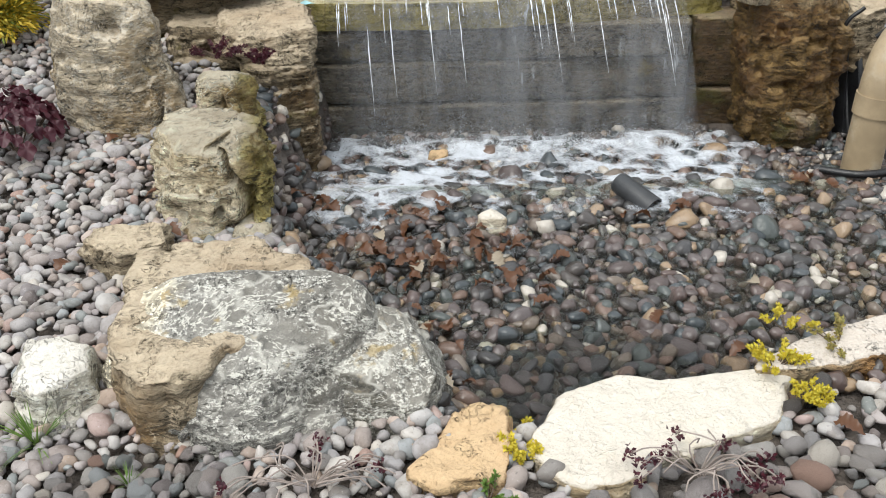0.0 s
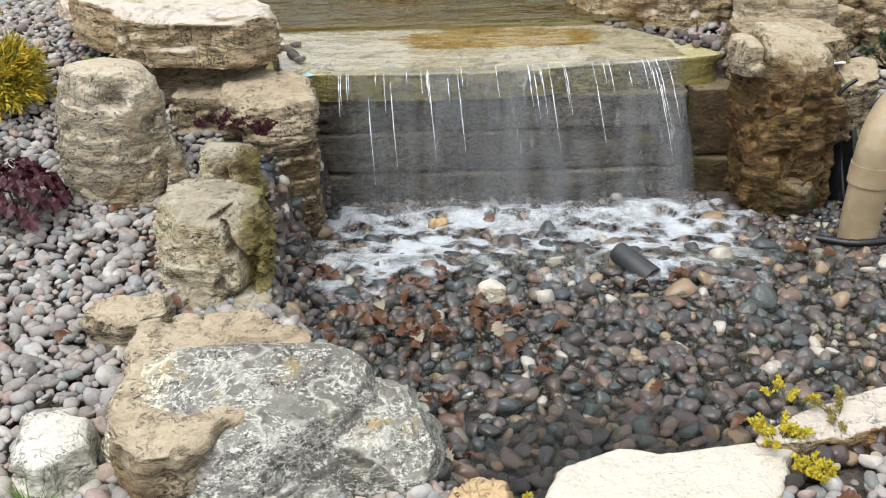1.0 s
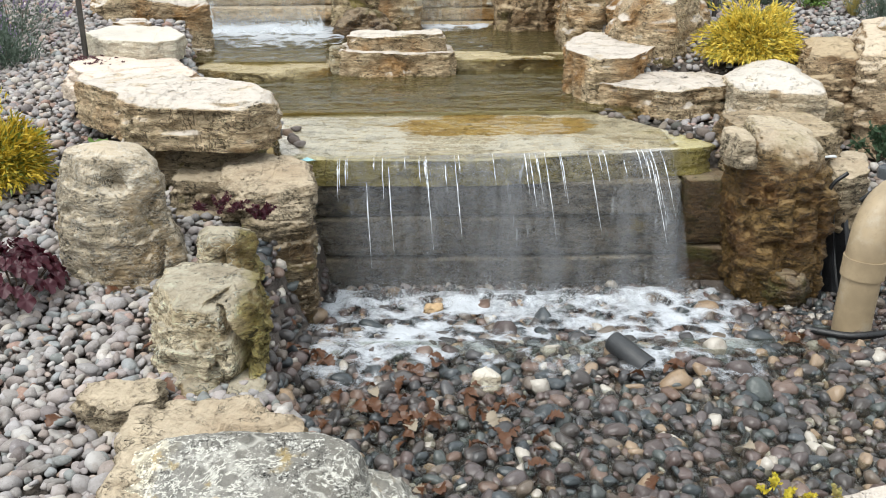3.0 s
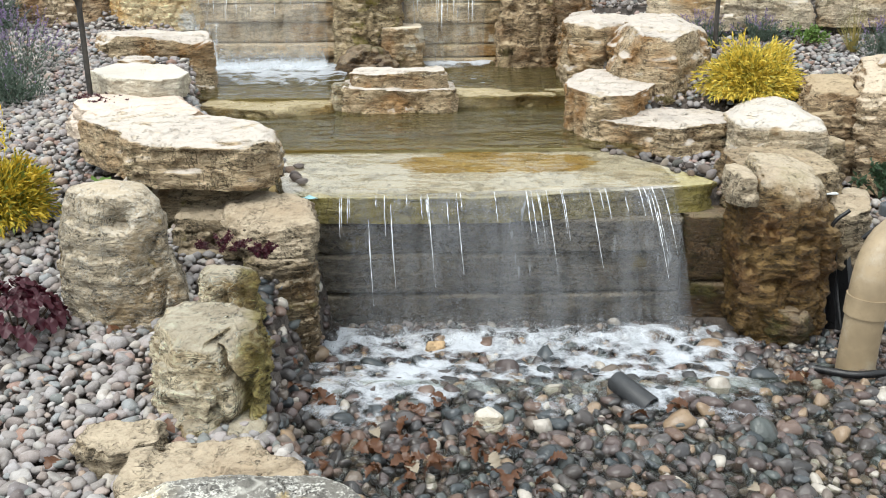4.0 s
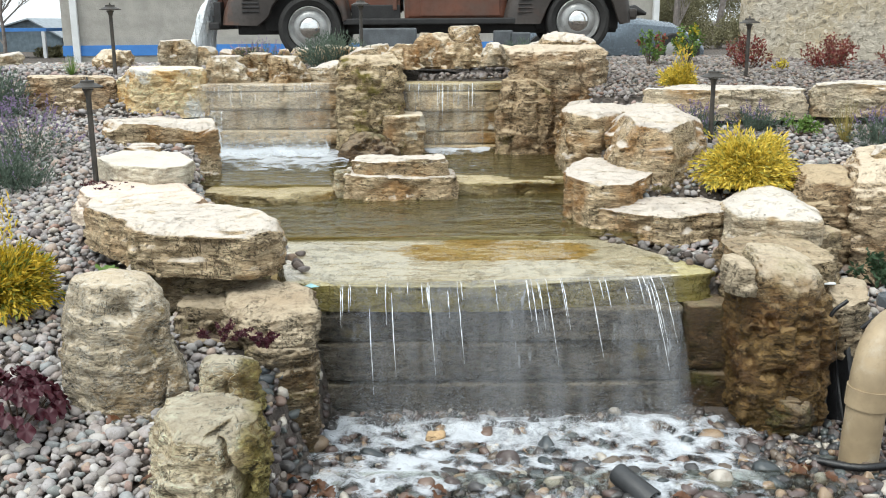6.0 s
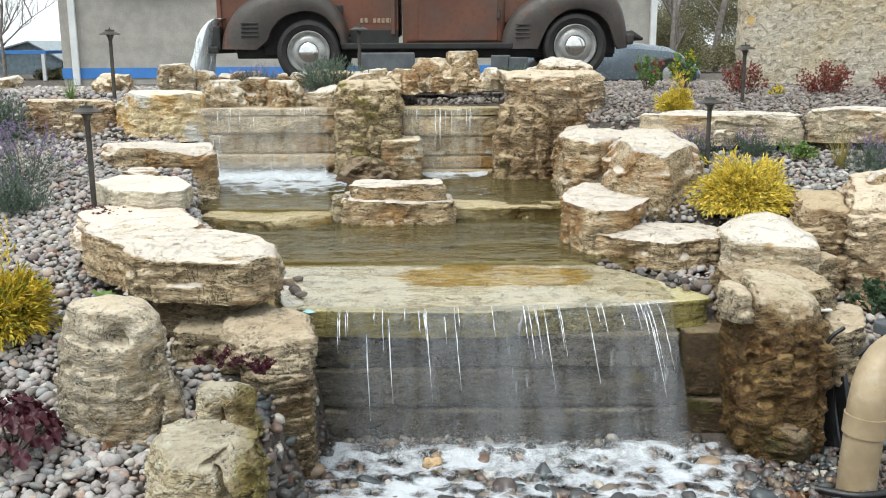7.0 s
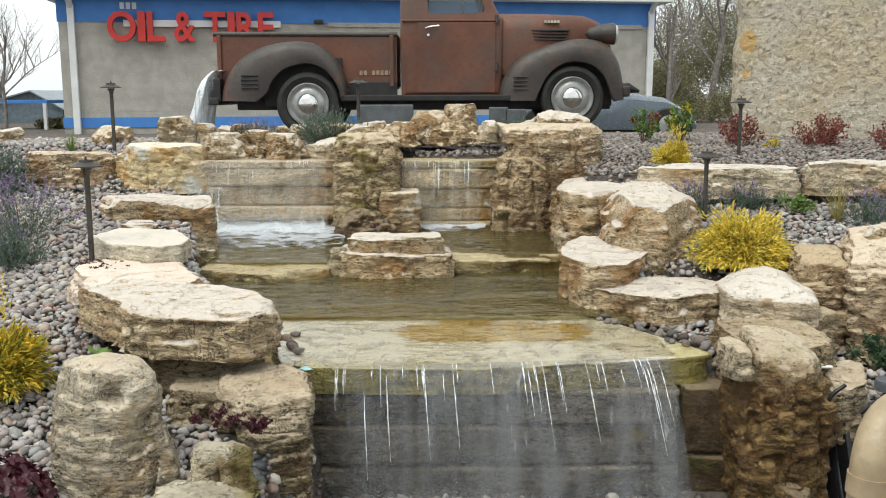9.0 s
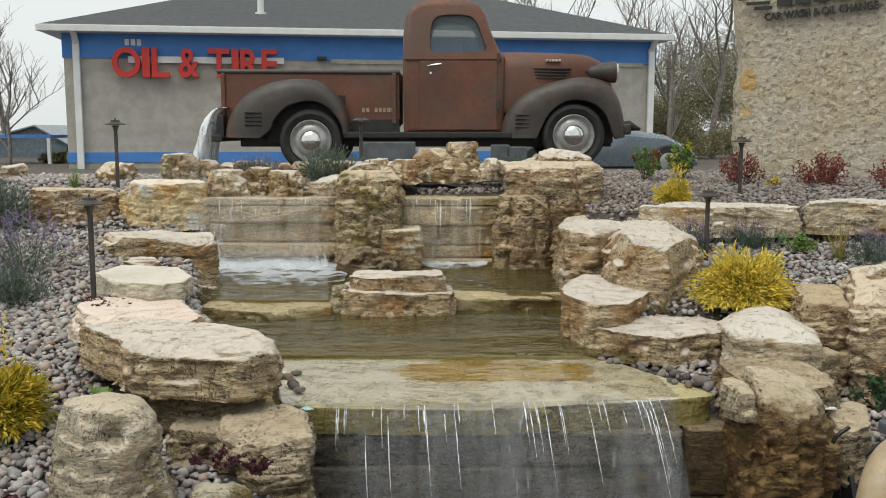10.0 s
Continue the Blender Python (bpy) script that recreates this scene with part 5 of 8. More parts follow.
def foam_material(name, y0, y1, back, cell=9.0, most=0.9, fade=-0.3, flow=0.55, sides=None):
    """White water: soft torn patches with glassy gaps where it parts round stones, denser from y0 to y1."""
    mat, nt, shader = material(name, (0.60, 0.63, 0.675), 0.8)
    shader.inputs["Specular IOR Level"].default_value = 0.15
    o = coords(nt)
    split = nt.nodes.new("ShaderNodeSeparateXYZ")
    nt.links.new(o, split.inputs[0])
    near = ramp(nt, split.outputs["Y"], y0, y1, fade, back)
    if sides:
        near = sums(nt, "ADD", near, sums(nt, "ADD", ramp(nt, split.outputs["X"], sides[0], sides[1], -0.35, 0), ramp(nt, split.outputs["X"], sides[2], sides[3], 0, -0.45)))
    swirl = nt.nodes.new("ShaderNodeVectorMath")
    swirl.operation = "MULTIPLY_ADD"
    noisy = nt.nodes.new("ShaderNodeTexNoise")
    noisy.inputs["Scale"].default_value = cell * 1.1
    nt.links.new(o, noisy.inputs["Vector"])
    nt.links.new(noisy.outputs["Color"], swirl.inputs[0])
    swirl.inputs[1].default_value = (0.10, 0.14, 0)
    nt.links.new(o, swirl.inputs[2])
    gaps = texture(nt, "Voronoi", swirl.outputs[0], cell, squash=(1, flow * 1.35, 0))
    big = texture(nt, "Noise", o, cell * 0.35, 3, 0.55, squash=(1, flow, 1), distortion=0.4)
    mid = texture(nt, "Noise", o, cell * 2.6, 5, 0.66, squash=(1, flow, 1), distortion=0.8)
    small = texture(nt, "Noise", o, cell * 8, 4, 0.75)
    value = sums(nt, "ADD", sums(nt, "MULTIPLY", ramp(nt, gaps, 0.15, 0.7), 0.42), sums(nt, "MULTIPLY", mid, 0.62))
    value = sums(nt, "ADD", value, sums(nt, "ADD", sums(nt, "MULTIPLY", small, 0.34), sums(nt, "MULTIPLY", sums(nt, "SUBTRACT", big, 0.5), 0.8)))
    put(nt, shader.inputs["Alpha"], ramp(nt, sums(nt, "ADD", value, near), 0.70, 1.22, 0, most))
    bumped(nt, shader, (small, 0.003), (mid, 0.012))
    return mat


def froth(name, outline, z, mat, label, seed, high=0.05, dip=0.0):
    """A churned water surface that rises towards the fall."""
    y = [row[0] for row in outline]
    rows = np.arange(y[0], y[-1] + 1e-6, 0.012)
    a, b = np.interp(rows, y, [row[1] for row in outline]), np.interp(rows, y, [row[2] for row in outline])
    cols = 130
    px = a[:, None] + (b - a)[:, None] * np.linspace(0, 1, cols)
    p = np.stack([px.ravel(), np.repeat(rows, cols), np.zeros(px.size)], 1)
    t = (p[:, 1] - y[0]) / (y[-1] - y[0])
    p[:, 2] = z - dip * smooth(2.6, 3.4, p[:, 1]) + high * t * (0.5 + 0.9 * rugged(p * 7, seed, 2)) + 0.012 * rugged(p * 14, seed + 3, 2)
    ob = new(name, mesh_of(name, p, grid_faces(len(rows), cols), mat))
    ob.visible_shadow = False
    return tagged(ob, label, "foam", kind="stuff")


FOAM_LOW, FOAM_HIGH, FOAM_LINE = foam_material("churned_white_water", 2.2, 3.0, 0.18, 11.0, 0.92, -0.3, 0.6, (-0.56, -0.4, 0.9, 1.4)), foam_material("splashed_white_water", 5.9, 6.8, 0.42, 7.0, 0.62, 0.0, 1.0), foam_material("foam_line", 6.8, 7.0, 0.5, 9.0, 0.8, 0.0)
froth("foam", [(2.0, -0.2, 1.2), (2.3, -0.3, 1.35), (2.7, -0.5, 1.4), (3.1, -0.55, 1.3), (3.5, -0.55, 1.1)], 0.036, FOAM_LOW, "white churning water at the foot of the fall", 3, 0.02, 0.1)
froth("foam", [(6.0, -1.3, -0.65), (6.4, -1.55, -0.66), (6.95, -1.85, -0.74)], UPPER_Z + 0.012, FOAM_HIGH, "white splashing water below the wide upper fall", 8, 0.035)
froth("foam", [(6.75, -0.25, 0.3), (7.04, -0.32, 0.34)], UPPER_Z + 0.008, FOAM_LINE, "thin line of foam below the small fall", 12, 0.02)


def spray(name, x0, x1, y, z, high, label, seed, count=2600, drop_size=1.0):
    """A loose cloud of fine drops thrown up where a fall strikes the pool."""
    r = np.random.default_rng(seed)
    n = count
    x = r.uniform(x0, x1, n)
    puff = 0.45 + 0.55 * smooth(-0.4, 0.5, bumps(np.c_[x * 6, x * 0, x * 0], seed))
    up = r.exponential(0.3, n) * high * puff
    at = np.stack([x, y + r.normal(0, 0.045, n), z + up], 1)
    size = r.uniform(0.0008, 0.0026, n) * drop_size * (1 + 1.5 * np.exp(-up / 0.02))
    drop = np.array([(1, 0, 0), (-1, 0, 0), (0, 1, 0), (0, -1, 0), (0, 0, 1), (0, 0, -1)], float)
    face = np.array([(0, 2, 4), (2, 1, 4), (1, 3, 4), (3, 0, 4), (2, 0, 5), (1, 2, 5), (3, 1, 5), (0, 3, 5)])
    verts = at[:, None] + drop[None] * size[:, None, None]
    faces = face[None] + 6 * np.arange(n)[:, None, None]
    ob = new(name, mesh_of(name, verts.reshape(-1, 3), faces.reshape(-1, 3), DROPS))
    ob.visible_shadow = False
    return tagged(ob, label, "spray", kind="stuff")


DROPS, drop_nodes, drop_shader = material("white_water_drops", (0.86, 0.9, 0.94), 0.3)
drop_shader.inputs["Alpha"].default_value = 0.28
spray("spray", -1.8, -0.85, 6.8, UPPER_Z + 0.005, 0.2, "fine white spray below the wide upper fall", 5, 7000, 2.2)
spray("spray", -0.46, 1.0, 3.42, -0.075, 0.17, "fine white spray at the foot of the lower fall", 6, 5200, 0.85)


# ---- shared shapes for made things ----


def prism(outline, y0, y1):
    """An outline of (x, z) drawn out from y0 to y1."""
    bm = bmesh.new()
    near = [bm.verts.new((x, y0, z)) for x, z in outline]
    back = [bm.verts.new((x, y1, z)) for x, z in outline]
    bm.faces.new(near)
    bm.faces.new(back[::-1])
    for k in range(len(outline)):
        j = (k + 1) % len(outline)
        bm.faces.new((near[j], near[k], back[k], back[j]))
    bmesh.ops.recalc_face_normals(bm, faces=bm.faces)
    return bm


def boxed(x0, x1, y0, y1, z0, z1, bevel=0.0, segments=2):
    bm = bmesh.new()
    bmesh.ops.create_cube(bm, size=1.0)
    bmesh.ops.scale(bm, vec=(x1 - x0, y1 - y0, z1 - z0), verts=bm.verts)
    bmesh.ops.translate(bm, vec=((x0 + x1) / 2, (y0 + y1) / 2, (z0 + z1) / 2), verts=bm.verts)
    if bevel:
        bmesh.ops.bevel(bm, geom=bm.edges[:], offset=bevel, segments=segments, affect="EDGES", profile=0.6)
    return bm


def smoothed(bm, angle=0.6):
    for f in bm.faces:
        f.smooth = True
    for e in bm.edges:
        if len(e.link_faces) == 2 and e.calc_face_angle(0) > angle:
            e.smooth = False
    return bm


def lathe(profile, axis="z", sides=28, at=(0, 0, 0)):
    """A profile of (radius, height) turned about an axis through at."""
    bm = bmesh.new()
    rings = []
    for r, h in profile:
        ring = []
        for a in np.linspace(0, 2 * math.pi, sides, endpoint=False):
            u, v = r * math.cos(a), r * math.sin(a)
            co = {"z": (u, v, h), "y": (u, h, v), "x": (h, u, v)}[axis]
            ring.append(bm.verts.new(Vector(co) + Vector(at)))
        rings.append(ring)
    for p, q in zip(rings, rings[1:]):
        for k in range(sides):
            bm.faces.new((p[k], p[(k + 1) % sides], q[(k + 1) % sides], q[k]))
    for ring, r in ((rings[0], profile[0][0]), (rings[-1], profile[-1][0])):
        if r > 1e-4:
            bm.faces.new(ring)
    bmesh.ops.remove_doubles(bm, verts=bm.verts, dist=1e-5)
    bmesh.ops.recalc_face_normals(bm, faces=bm.faces)
    return smoothed(bm)


def tube(points, radius, sides=10, closed=True):
    """A round bar along points; radius may be a list."""
    bm = bmesh.new()
    pts = [Vector(p) for p in points]
    radii = radius if isinstance(radius, (list, tuple)) else [radius] * len(pts)
    rings, side = [], None
    for k, p in enumerate(pts):
        d = (pts[min(k + 1, len(pts) - 1)] - pts[max(k - 1, 0)]).normalized()
        if side is None:
            side = d.orthogonal().normalized()
        side = (side - d * side.dot(d)).normalized()
        other = d.cross(side)
        rings.append([bm.verts.new(p + radii[k] * (side * math.cos(a) + other * math.sin(a))) for a in np.linspace(0, 2 * math.pi, sides, endpoint=False)])
    for p, q in zip(rings, rings[1:]):
        for k in range(sides):
            bm.faces.new((p[k], p[(k + 1) % sides], q[(k + 1) % sides], q[k]))
    if closed:
        bm.faces.new(rings[0][::-1])
        bm.faces.new(rings[-1])
    bmesh.ops.recalc_face_normals(bm, faces=bm.faces)
    return smoothed(bm, 0.9)


def surface(rows, thick=0.0):
    """A skin through rows of points."""
    bm = bmesh.new()
    made = [[bm.verts.new(p) for p in row] for row in rows]
    for p, q in zip(made, made[1:]):
        for k in range(len(p) - 1):
            bm.faces.new((p[k], p[k + 1], q[k + 1], q[k]))
    bmesh.ops.recalc_face_normals(bm, faces=bm.faces)
    if thick:
        bmesh.ops.solidify(bm, geom=bm.faces[:], thickness=thick)
    return smoothed(bm, 0.8)


def eased(points, n):
    """A smooth line of n points through the given ones."""
    p = np.array(points, float)
    p = np.vstack([2 * p[0] - p[1], p, 2 * p[-1] - p[-2]])
    out = []
    for s in np.linspace(0, len(points) - 1 - 1e-9, n):
        k = int(s)
        t = s - k
        a, b, c, d = p[k : k + 4]
        out.append(0.5 * (2 * b + (c - a) * t + (2 * a - 5 * b + 4 * c - d) * t * t + (3 * b - a - 3 * c + d) * t**3))
    return np.array(out)


# ---- old pickup truck ----
RUST = worn("rust_brown_paint", (0.135, 0.05, 0.028), 0.55, vary=0.3, scale=2.2, relief=0.002, other=(0.10, 0.058, 0.042), amount=(0.44, 0.66))
DULL = worn("faded_dark_fender_paint", (0.05, 0.041, 0.036), 0.55, vary=0.35, scale=3, relief=0.002, other=(0.11, 0.05, 0.03), amount=(0.52, 0.7))
BLACK = worn("black_chassis", (0.018, 0.017, 0.017), 0.6, vary=0.4, scale=8)
RUBBER = worn("tyre_rubber", (0.022, 0.021, 0.02), 0.75, vary=0.3, scale=14)
STEEL = worn("grey_painted_steel", (0.38, 0.38, 0.37), 0.35, 0.5, vary=0.2, scale=12)
CHROME = worn("worn_chrome", (0.75, 0.74, 0.72), 0.16, 1.0, vary=0.15, scale=9, relief=0.0004)
CREAM = worn("faded_cream_paint", (0.5, 0.47, 0.38), 0.6, vary=0.2)
GLASS, nt_g, sh_g = material("window_glass", (0.12, 0.15, 0.17), 0.04)
sh_g.inputs["Transmission Weight"].default_value, sh_g.inputs["IOR"].default_value = 0.0, 1.45
sh_g.inputs["Alpha"].default_value = 0.5
LENS = worn("clear_lamp_lens", (0.55, 0.56, 0.55), 0.12, 0.2, vary=0.1)

truck = thing("pickup_truck", 0, 0, 0, "rusty brown vintage pickup truck with dark fenders, parked on gravel", "truck")
NEAR, MID, FAR = 10.62, 11.42, 12.22


def both_sides(make):
    for near in (True, False):
        make(lambda y: y if near else 2 * MID - y)


def fender(outer, arch, side):
    """A domed mudguard: from the wheel arch out over the crown to the body."""
    n = 30
    a, b = eased(outer, n), eased(arch, n)
    rows = []
    for k in range(n):
        o, i = a[k], b[k]
        d = (o - i) / (np.linalg.norm(o - i) + 1e-9)
        rows.append([(i[0], side(NEAR + 0.05), i[1]), (i[0] + d[0] * 0.012, side(NEAR + 0.015), i[1] + d[1] * 0.012), tuple(np.r_[i + (o - i) * 0.3, 0][[0, 2, 1]] + np.array([0, side(NEAR), 0])), tuple(np.r_[i + (o - i) * 0.62, 0][[0, 2, 1]] + np.array([0, side(NEAR + 0.012), 0])), tuple(np.r_[i + (o - i) * 0.86, 0][[0, 2, 1]] + np.array([0, side(NEAR + 0.05), 0])), (o[0], side(NEAR + 0.13), o[1]), (o[0], side(NEAR + 0.24), o[1] + 0.004), (o[0], side(NEAR + 0.36), o[1] - 0.005)])
    return surface(rows, 0.006)


REAR_OUT = [(-2.47, 1.47), (-2.43, 1.66), (-2.28, 1.90), (-2.03, 2.05), (-1.70, 2.12), (-1.42, 2.10), (-1.24, 1.98), (-1.10, 1.78), (-1.05, 1.53)]
REAR_ARCH = [(-2.05, 1.46), (-1.93, 1.56), (-1.88, 1.67), (-1.74, 1.81), (-1.50, 1.87), (-1.32, 1.82), (-1.20, 1.70), (-1.15, 1.60), (-1.13, 1.50)]
FRONT_OUT = [(0.64, 1.46), (0.70, 1.70), (0.84, 1.90), (1.07, 2.03), (1.38, 2.12), (1.64, 2.14), (1.86, 2.07), (1.99, 1.88), (2.05, 1.62), (2.06, 1.47)]
FRONT_ARCH = [(1.06, 1.46), (1.12, 1.60), (1.20, 1.74), (1.34, 1.85), (1.50, 1.88), (1.68, 1.84), (1.80, 1.74), (1.86, 1.62), (1.90, 1.50), (1.93, 1.45)]


def truck_side(side):
    part("fender", fender(REAR_OUT, REAR_ARCH, side), DULL, truck, "faded dark rear fender")
    part("fender", fender(FRONT_OUT, FRONT_ARCH, side), DULL, truck, "faded brown front fender")
    y0, y1 = sorted((side(NEAR + 0.02), side(NEAR + 0.3)))
    part("running_board", boxed(-1.12, 0.78, y0, y1, 1.46, 1.53, 0.015), BLACK, truck)
    y0, y1 = sorted((side(NEAR + 0.32), side(NEAR + 0.37)))
    panel = part("bed_side", boxed(-2.54, -0.52, y0, y1, 1.62, 2.2, 0.008), RUST, truck)
    part("rail", tube([(-2.58, side(NEAR + 0.33), 2.215), (-0.5, side(NEAR + 0.33), 2.205)], 0.028), DULL, panel)
    for x in (-2.52, -0.56):
        y0, y1 = sorted((side(NEAR + 0.29), side(NEAR + 0.34)))
        part("stake_post", boxed(x - 0.025, x + 0.025, y0, y1, 1.62, 2.2, 0.012), RUST, panel)
    for k in range(4):
        z = 1.60 + 0.045 * k
        part("louvre", boxed(-2.22, -2.03, *sorted((side(NEAR - 0.012), side(NEAR + 0.02))), z, z + 0.02, 0.006), BLACK, truck)
        part("louvre", boxed(0.80, 0.96, *sorted((side(NEAR - 0.006), side(NEAR + 0.02))), z - 0.02, z - 0.008, 0.004), DULL, truck)
    lamp = part("headlight", lathe([(0.0, -0.32), (0.06, -0.26), (0.1, -0.13), (0.118, -0.02), (0.122, 0.02)], "x", 24, (1.93, side(NEAR + 0.22), 2.2)), DULL, truck)
    part("lens", lathe([(0.115, 0.02), (0.09, 0.05), (0.0, 0.065)], "x", 24, (1.93, side(NEAR + 0.22), 2.2)), LENS, lamp)


both_sides(truck_side)
part("bed_floor", boxed(-2.54, -0.52, NEAR + 0.35, FAR - 0.35, 1.60, 1.66), BLACK, truck)
part("bed_front", boxed(-0.56, -0.5, NEAR + 0.33, FAR - 0.33, 1.62, 2.22, 0.008), RUST, truck)
part("tailgate", boxed(-2.58, -2.53, NEAR + 0.35, FAR - 0.35, 1.62, 1.82, 0.008), RUST, truck)
part("chassis", boxed(-2.35, 1.95, NEAR + 0.35, FAR - 0.35, 1.36, 1.5, 0.02), BLACK, truck)
part("rear_bumper", boxed(-2.62, -2.5, NEAR + 0.1, FAR - 0.1, 1.42, 1.5, 0.015), BLACK, truck)
# Black panels stand in for the shade under the fenders.
for x0, x1 in ((-2.02, -1.12), (1.02, 1.95)):
    part("wheel_well", boxed(x0, x1, NEAR + 0.27, NEAR + 0.3, 1.4, 1.95, 0.01), BLACK, truck)
tail = part("tail_lamp_bracket", boxed(-2.56, -2.48, NEAR + 0.12, NEAR + 0.3, 1.46, 1.72, 0.015), BLACK, truck)
part("front_bumper", boxed(2.02, 2.12, NEAR + 0.05, FAR - 0.05, 1.50, 1.62, 0.03), DULL, truck)
part("bumper_horn", tube([(1.98, NEAR + 0.2, 1.56), (2.12, NEAR + 0.18, 1.60), (2.24, NEAR + 0.16, 1.56)], [0.08, 0.06, 0.015]), BLACK, truck)

# cab: a hollow shell with windows through it
CAB = [(-0.45, 1.5), (-0.46, 2.2), (-0.455, 2.6), (-0.43, 2.84), (-0.37, 2.95), (-0.26, 3.01), (-0.1, 3.03), (0.25, 3.025), (0.40, 2.97), (0.48, 2.86), (0.56, 2.62), (0.65, 2.43), (0.70, 2.38), (0.70, 1.5)]


def hollow_cab():
    bm = prism(CAB, NEAR + 0.17, FAR - 0.17)
    caps = [e for e in bm.edges if len({round(v.co.y, 3) for v in e.verts}) == 1]
    bmesh.ops.bevel(bm, geom=caps, offset=0.09, segments=5, affect="EDGES", profile=0.55)
    bmesh.ops.bisect_plane(bm, geom=bm.verts[:] + bm.edges[:] + bm.faces[:], plane_co=(0, 0, 2.3), plane_no=(0, 0, 1))
    for v in bm.verts:
        lean = max(0.0, v.co.z - 2.3) * 0.17
        v.co.y += lean if v.co.y < MID else -lean
    bmesh.ops.recalc_face_normals(bm, faces=bm.faces)
    bmesh.ops.solidify(bm, geom=bm.faces[:], thickness=0.035)
    body = bpy.data.meshes.new("cab")
    smoothed(bm, 0.5).to_mesh(body)
    bm.free()
    ob = new("cab", body)
    cutters = []
    side = eased([(-0.14, 2.44), (-0.15, 2.62), (-0.1, 2.80), (0.05, 2.845), (0.28, 2.835), (0.38, 2.76), (0.46, 2.56), (0.49, 2.46), (0.42, 2.43), (0.1, 2.42), (-0.10, 2.42)], 40)[:-1]
    for bm in (prism([tuple(p) for p in side], NEAR, FAR), boxed(-0.6, -0.3, MID - 0.3, MID + 0.3, 2.5, 2.8, 0.05), boxed(0.35, 0.9, MID - 0.5, MID + 0.5, 2.48, 2.82, 0.05)):
        me = bpy.data.meshes.new("cut")
        bm.to_mesh(me)
        bm.free()
        cutter = new("cut", me)
        cutters.append(cutter)
        mod = ob.modifiers.new("cut", "BOOLEAN")
        mod.operation, mod.object, mod.solver = "DIFFERENCE", cutter, "EXACT"
    bpy.context.view_layer.update()
    done = bpy.data.meshes.new_from_object(ob.evaluated_get(bpy.context.evaluated_depsgraph_get()))
    for o in (ob, *cutters):
        bpy.data.objects.remove(o)
    done.materials.clear()
    done.materials.append(RUST)
    return done


cab = child("cab", hollow_cab(), truck)
cab.name = "cab"
for y in (NEAR + 0.235, FAR - 0.235):
    pane = part("side_window", surface([[(-0.16, y, 2.41), (0.52, y, 2.41)], [(-0.16, y + (0.07 if y < MID else -0.07), 2.87), (0.42, y + (0.07 if y < MID else -0.07), 2.87)]]), GLASS, cab)
    pane.visible_shadow = False
part("seat", boxed(-0.36, 0.1, NEAR + 0.35, FAR - 0.35, 1.7, 1.95, 0.06), BLACK, cab)
part("seat_back", boxed(-0.40, -0.24, NEAR + 0.35, FAR - 0.35, 1.9, 2.38, 0.06), BLACK, cab)
part("steering_wheel", lathe([(0.19, -0.012), (0.205, 0), (0.19, 0.012), (0.18, 0), (0.19, -0.012)], "x", 24, (0.25, MID - 0.35, 2.38)), BLACK, cab)
door = part("door", boxed(-0.27, 0.615, NEAR + 0.158, NEAR + 0.20, 1.55, 2.33, 0.012), RUST, cab)
part("door_handle", tube([(-0.17, NEAR + 0.145, 2.265), (-0.12, NEAR + 0.11, 2.275), (-0.02, NEAR + 0.105, 2.285)], 0.012), CHROME, door)
part("keyhole", lathe([(0.014, -0.01), (0.012, 0.012)], "y", 10, (-0.14, NEAR + 0.15, 2.19)), CHROME, door)
for z in (2.36, 1.84):
    part("hinge", tube([(0.625, NEAR + 0.15, z - 0.045), (0.625, NEAR + 0.15, z + 0.045)], 0.02, 8), DULL, cab)
part("belt_moulding", boxed(-0.44, 0.66, NEAR + 0.152, NEAR + 0.19, 2.335, 2.36, 0.008), RUST, cab)

# hood and nose
rows = []
for x, top, wide, low in ((0.66, 2.45, 0.54, 1.75), (0.72, 2.455, 0.54, 1.75), (1.0, 2.455, 0.52, 1.8), (1.4, 2.445, 0.47, 1.85), (1.66, 2.43, 0.42, 1.85), (1.82, 2.37, 0.36, 1.8), (1.93, 2.26, 0.29, 1.75), (1.99, 2.08, 0.22, 1.7), (2.0, 1.8, 0.18, 1.6)):
    rows.append([(x, MID + wide * 1.04 * s, low + (top - low) * h) for s, h in ((-1, 0), (-1.0, 0.45), (-0.99, 0.7), (-0.93, 0.86), (-0.72, 0.965), (-0.3, 1.0), (0, 1.005), (0.3, 1.0), (0.72, 0.965), (0.93, 0.86), (0.99, 0.7), (1, 0.45), (1, 0))])
hood = part("hood", surface(rows, 0.01), RUST, truck)
part("hood_strip", tube([(0.7, MID - 0.515, 2.268), (1.2, MID - 0.465, 2.262), (1.7, MID - 0.38, 2.25)], 0.008, 6), DULL, hood)
for k in range(4):
    part("vent_slot", boxed(1.02 + 0.012 * k, 1.46 - 0.02 * k, MID - 0.535, MID - 0.44, 2.235 - 0.034 * k, 2.251 - 0.034 * k, 0.003), BLACK, hood)
for k in range(5):
    part("badge_letter", boxed(1.17 + 0.036 * k, 1.195 + 0.036 * k, MID - 0.53, MID - 0.42, 2.325, 2.352, 0.002), CREAM, hood)
for k in range(6):
    part("grille_bar", tube([(1.965 + 0.012 * (k % 2), MID - 0.3, 2.2 - 0.06 * k), (2.01, MID, 2.21 - 0.06 * k), (1.965, MID + 0.3, 2.2 - 0.06 * k)], 0.012, 6), STEEL, hood)
FADED = worn("faded_cream_paint", (0.34, 0.25, 0.17), 0.8, vary=0.3, scale=40)
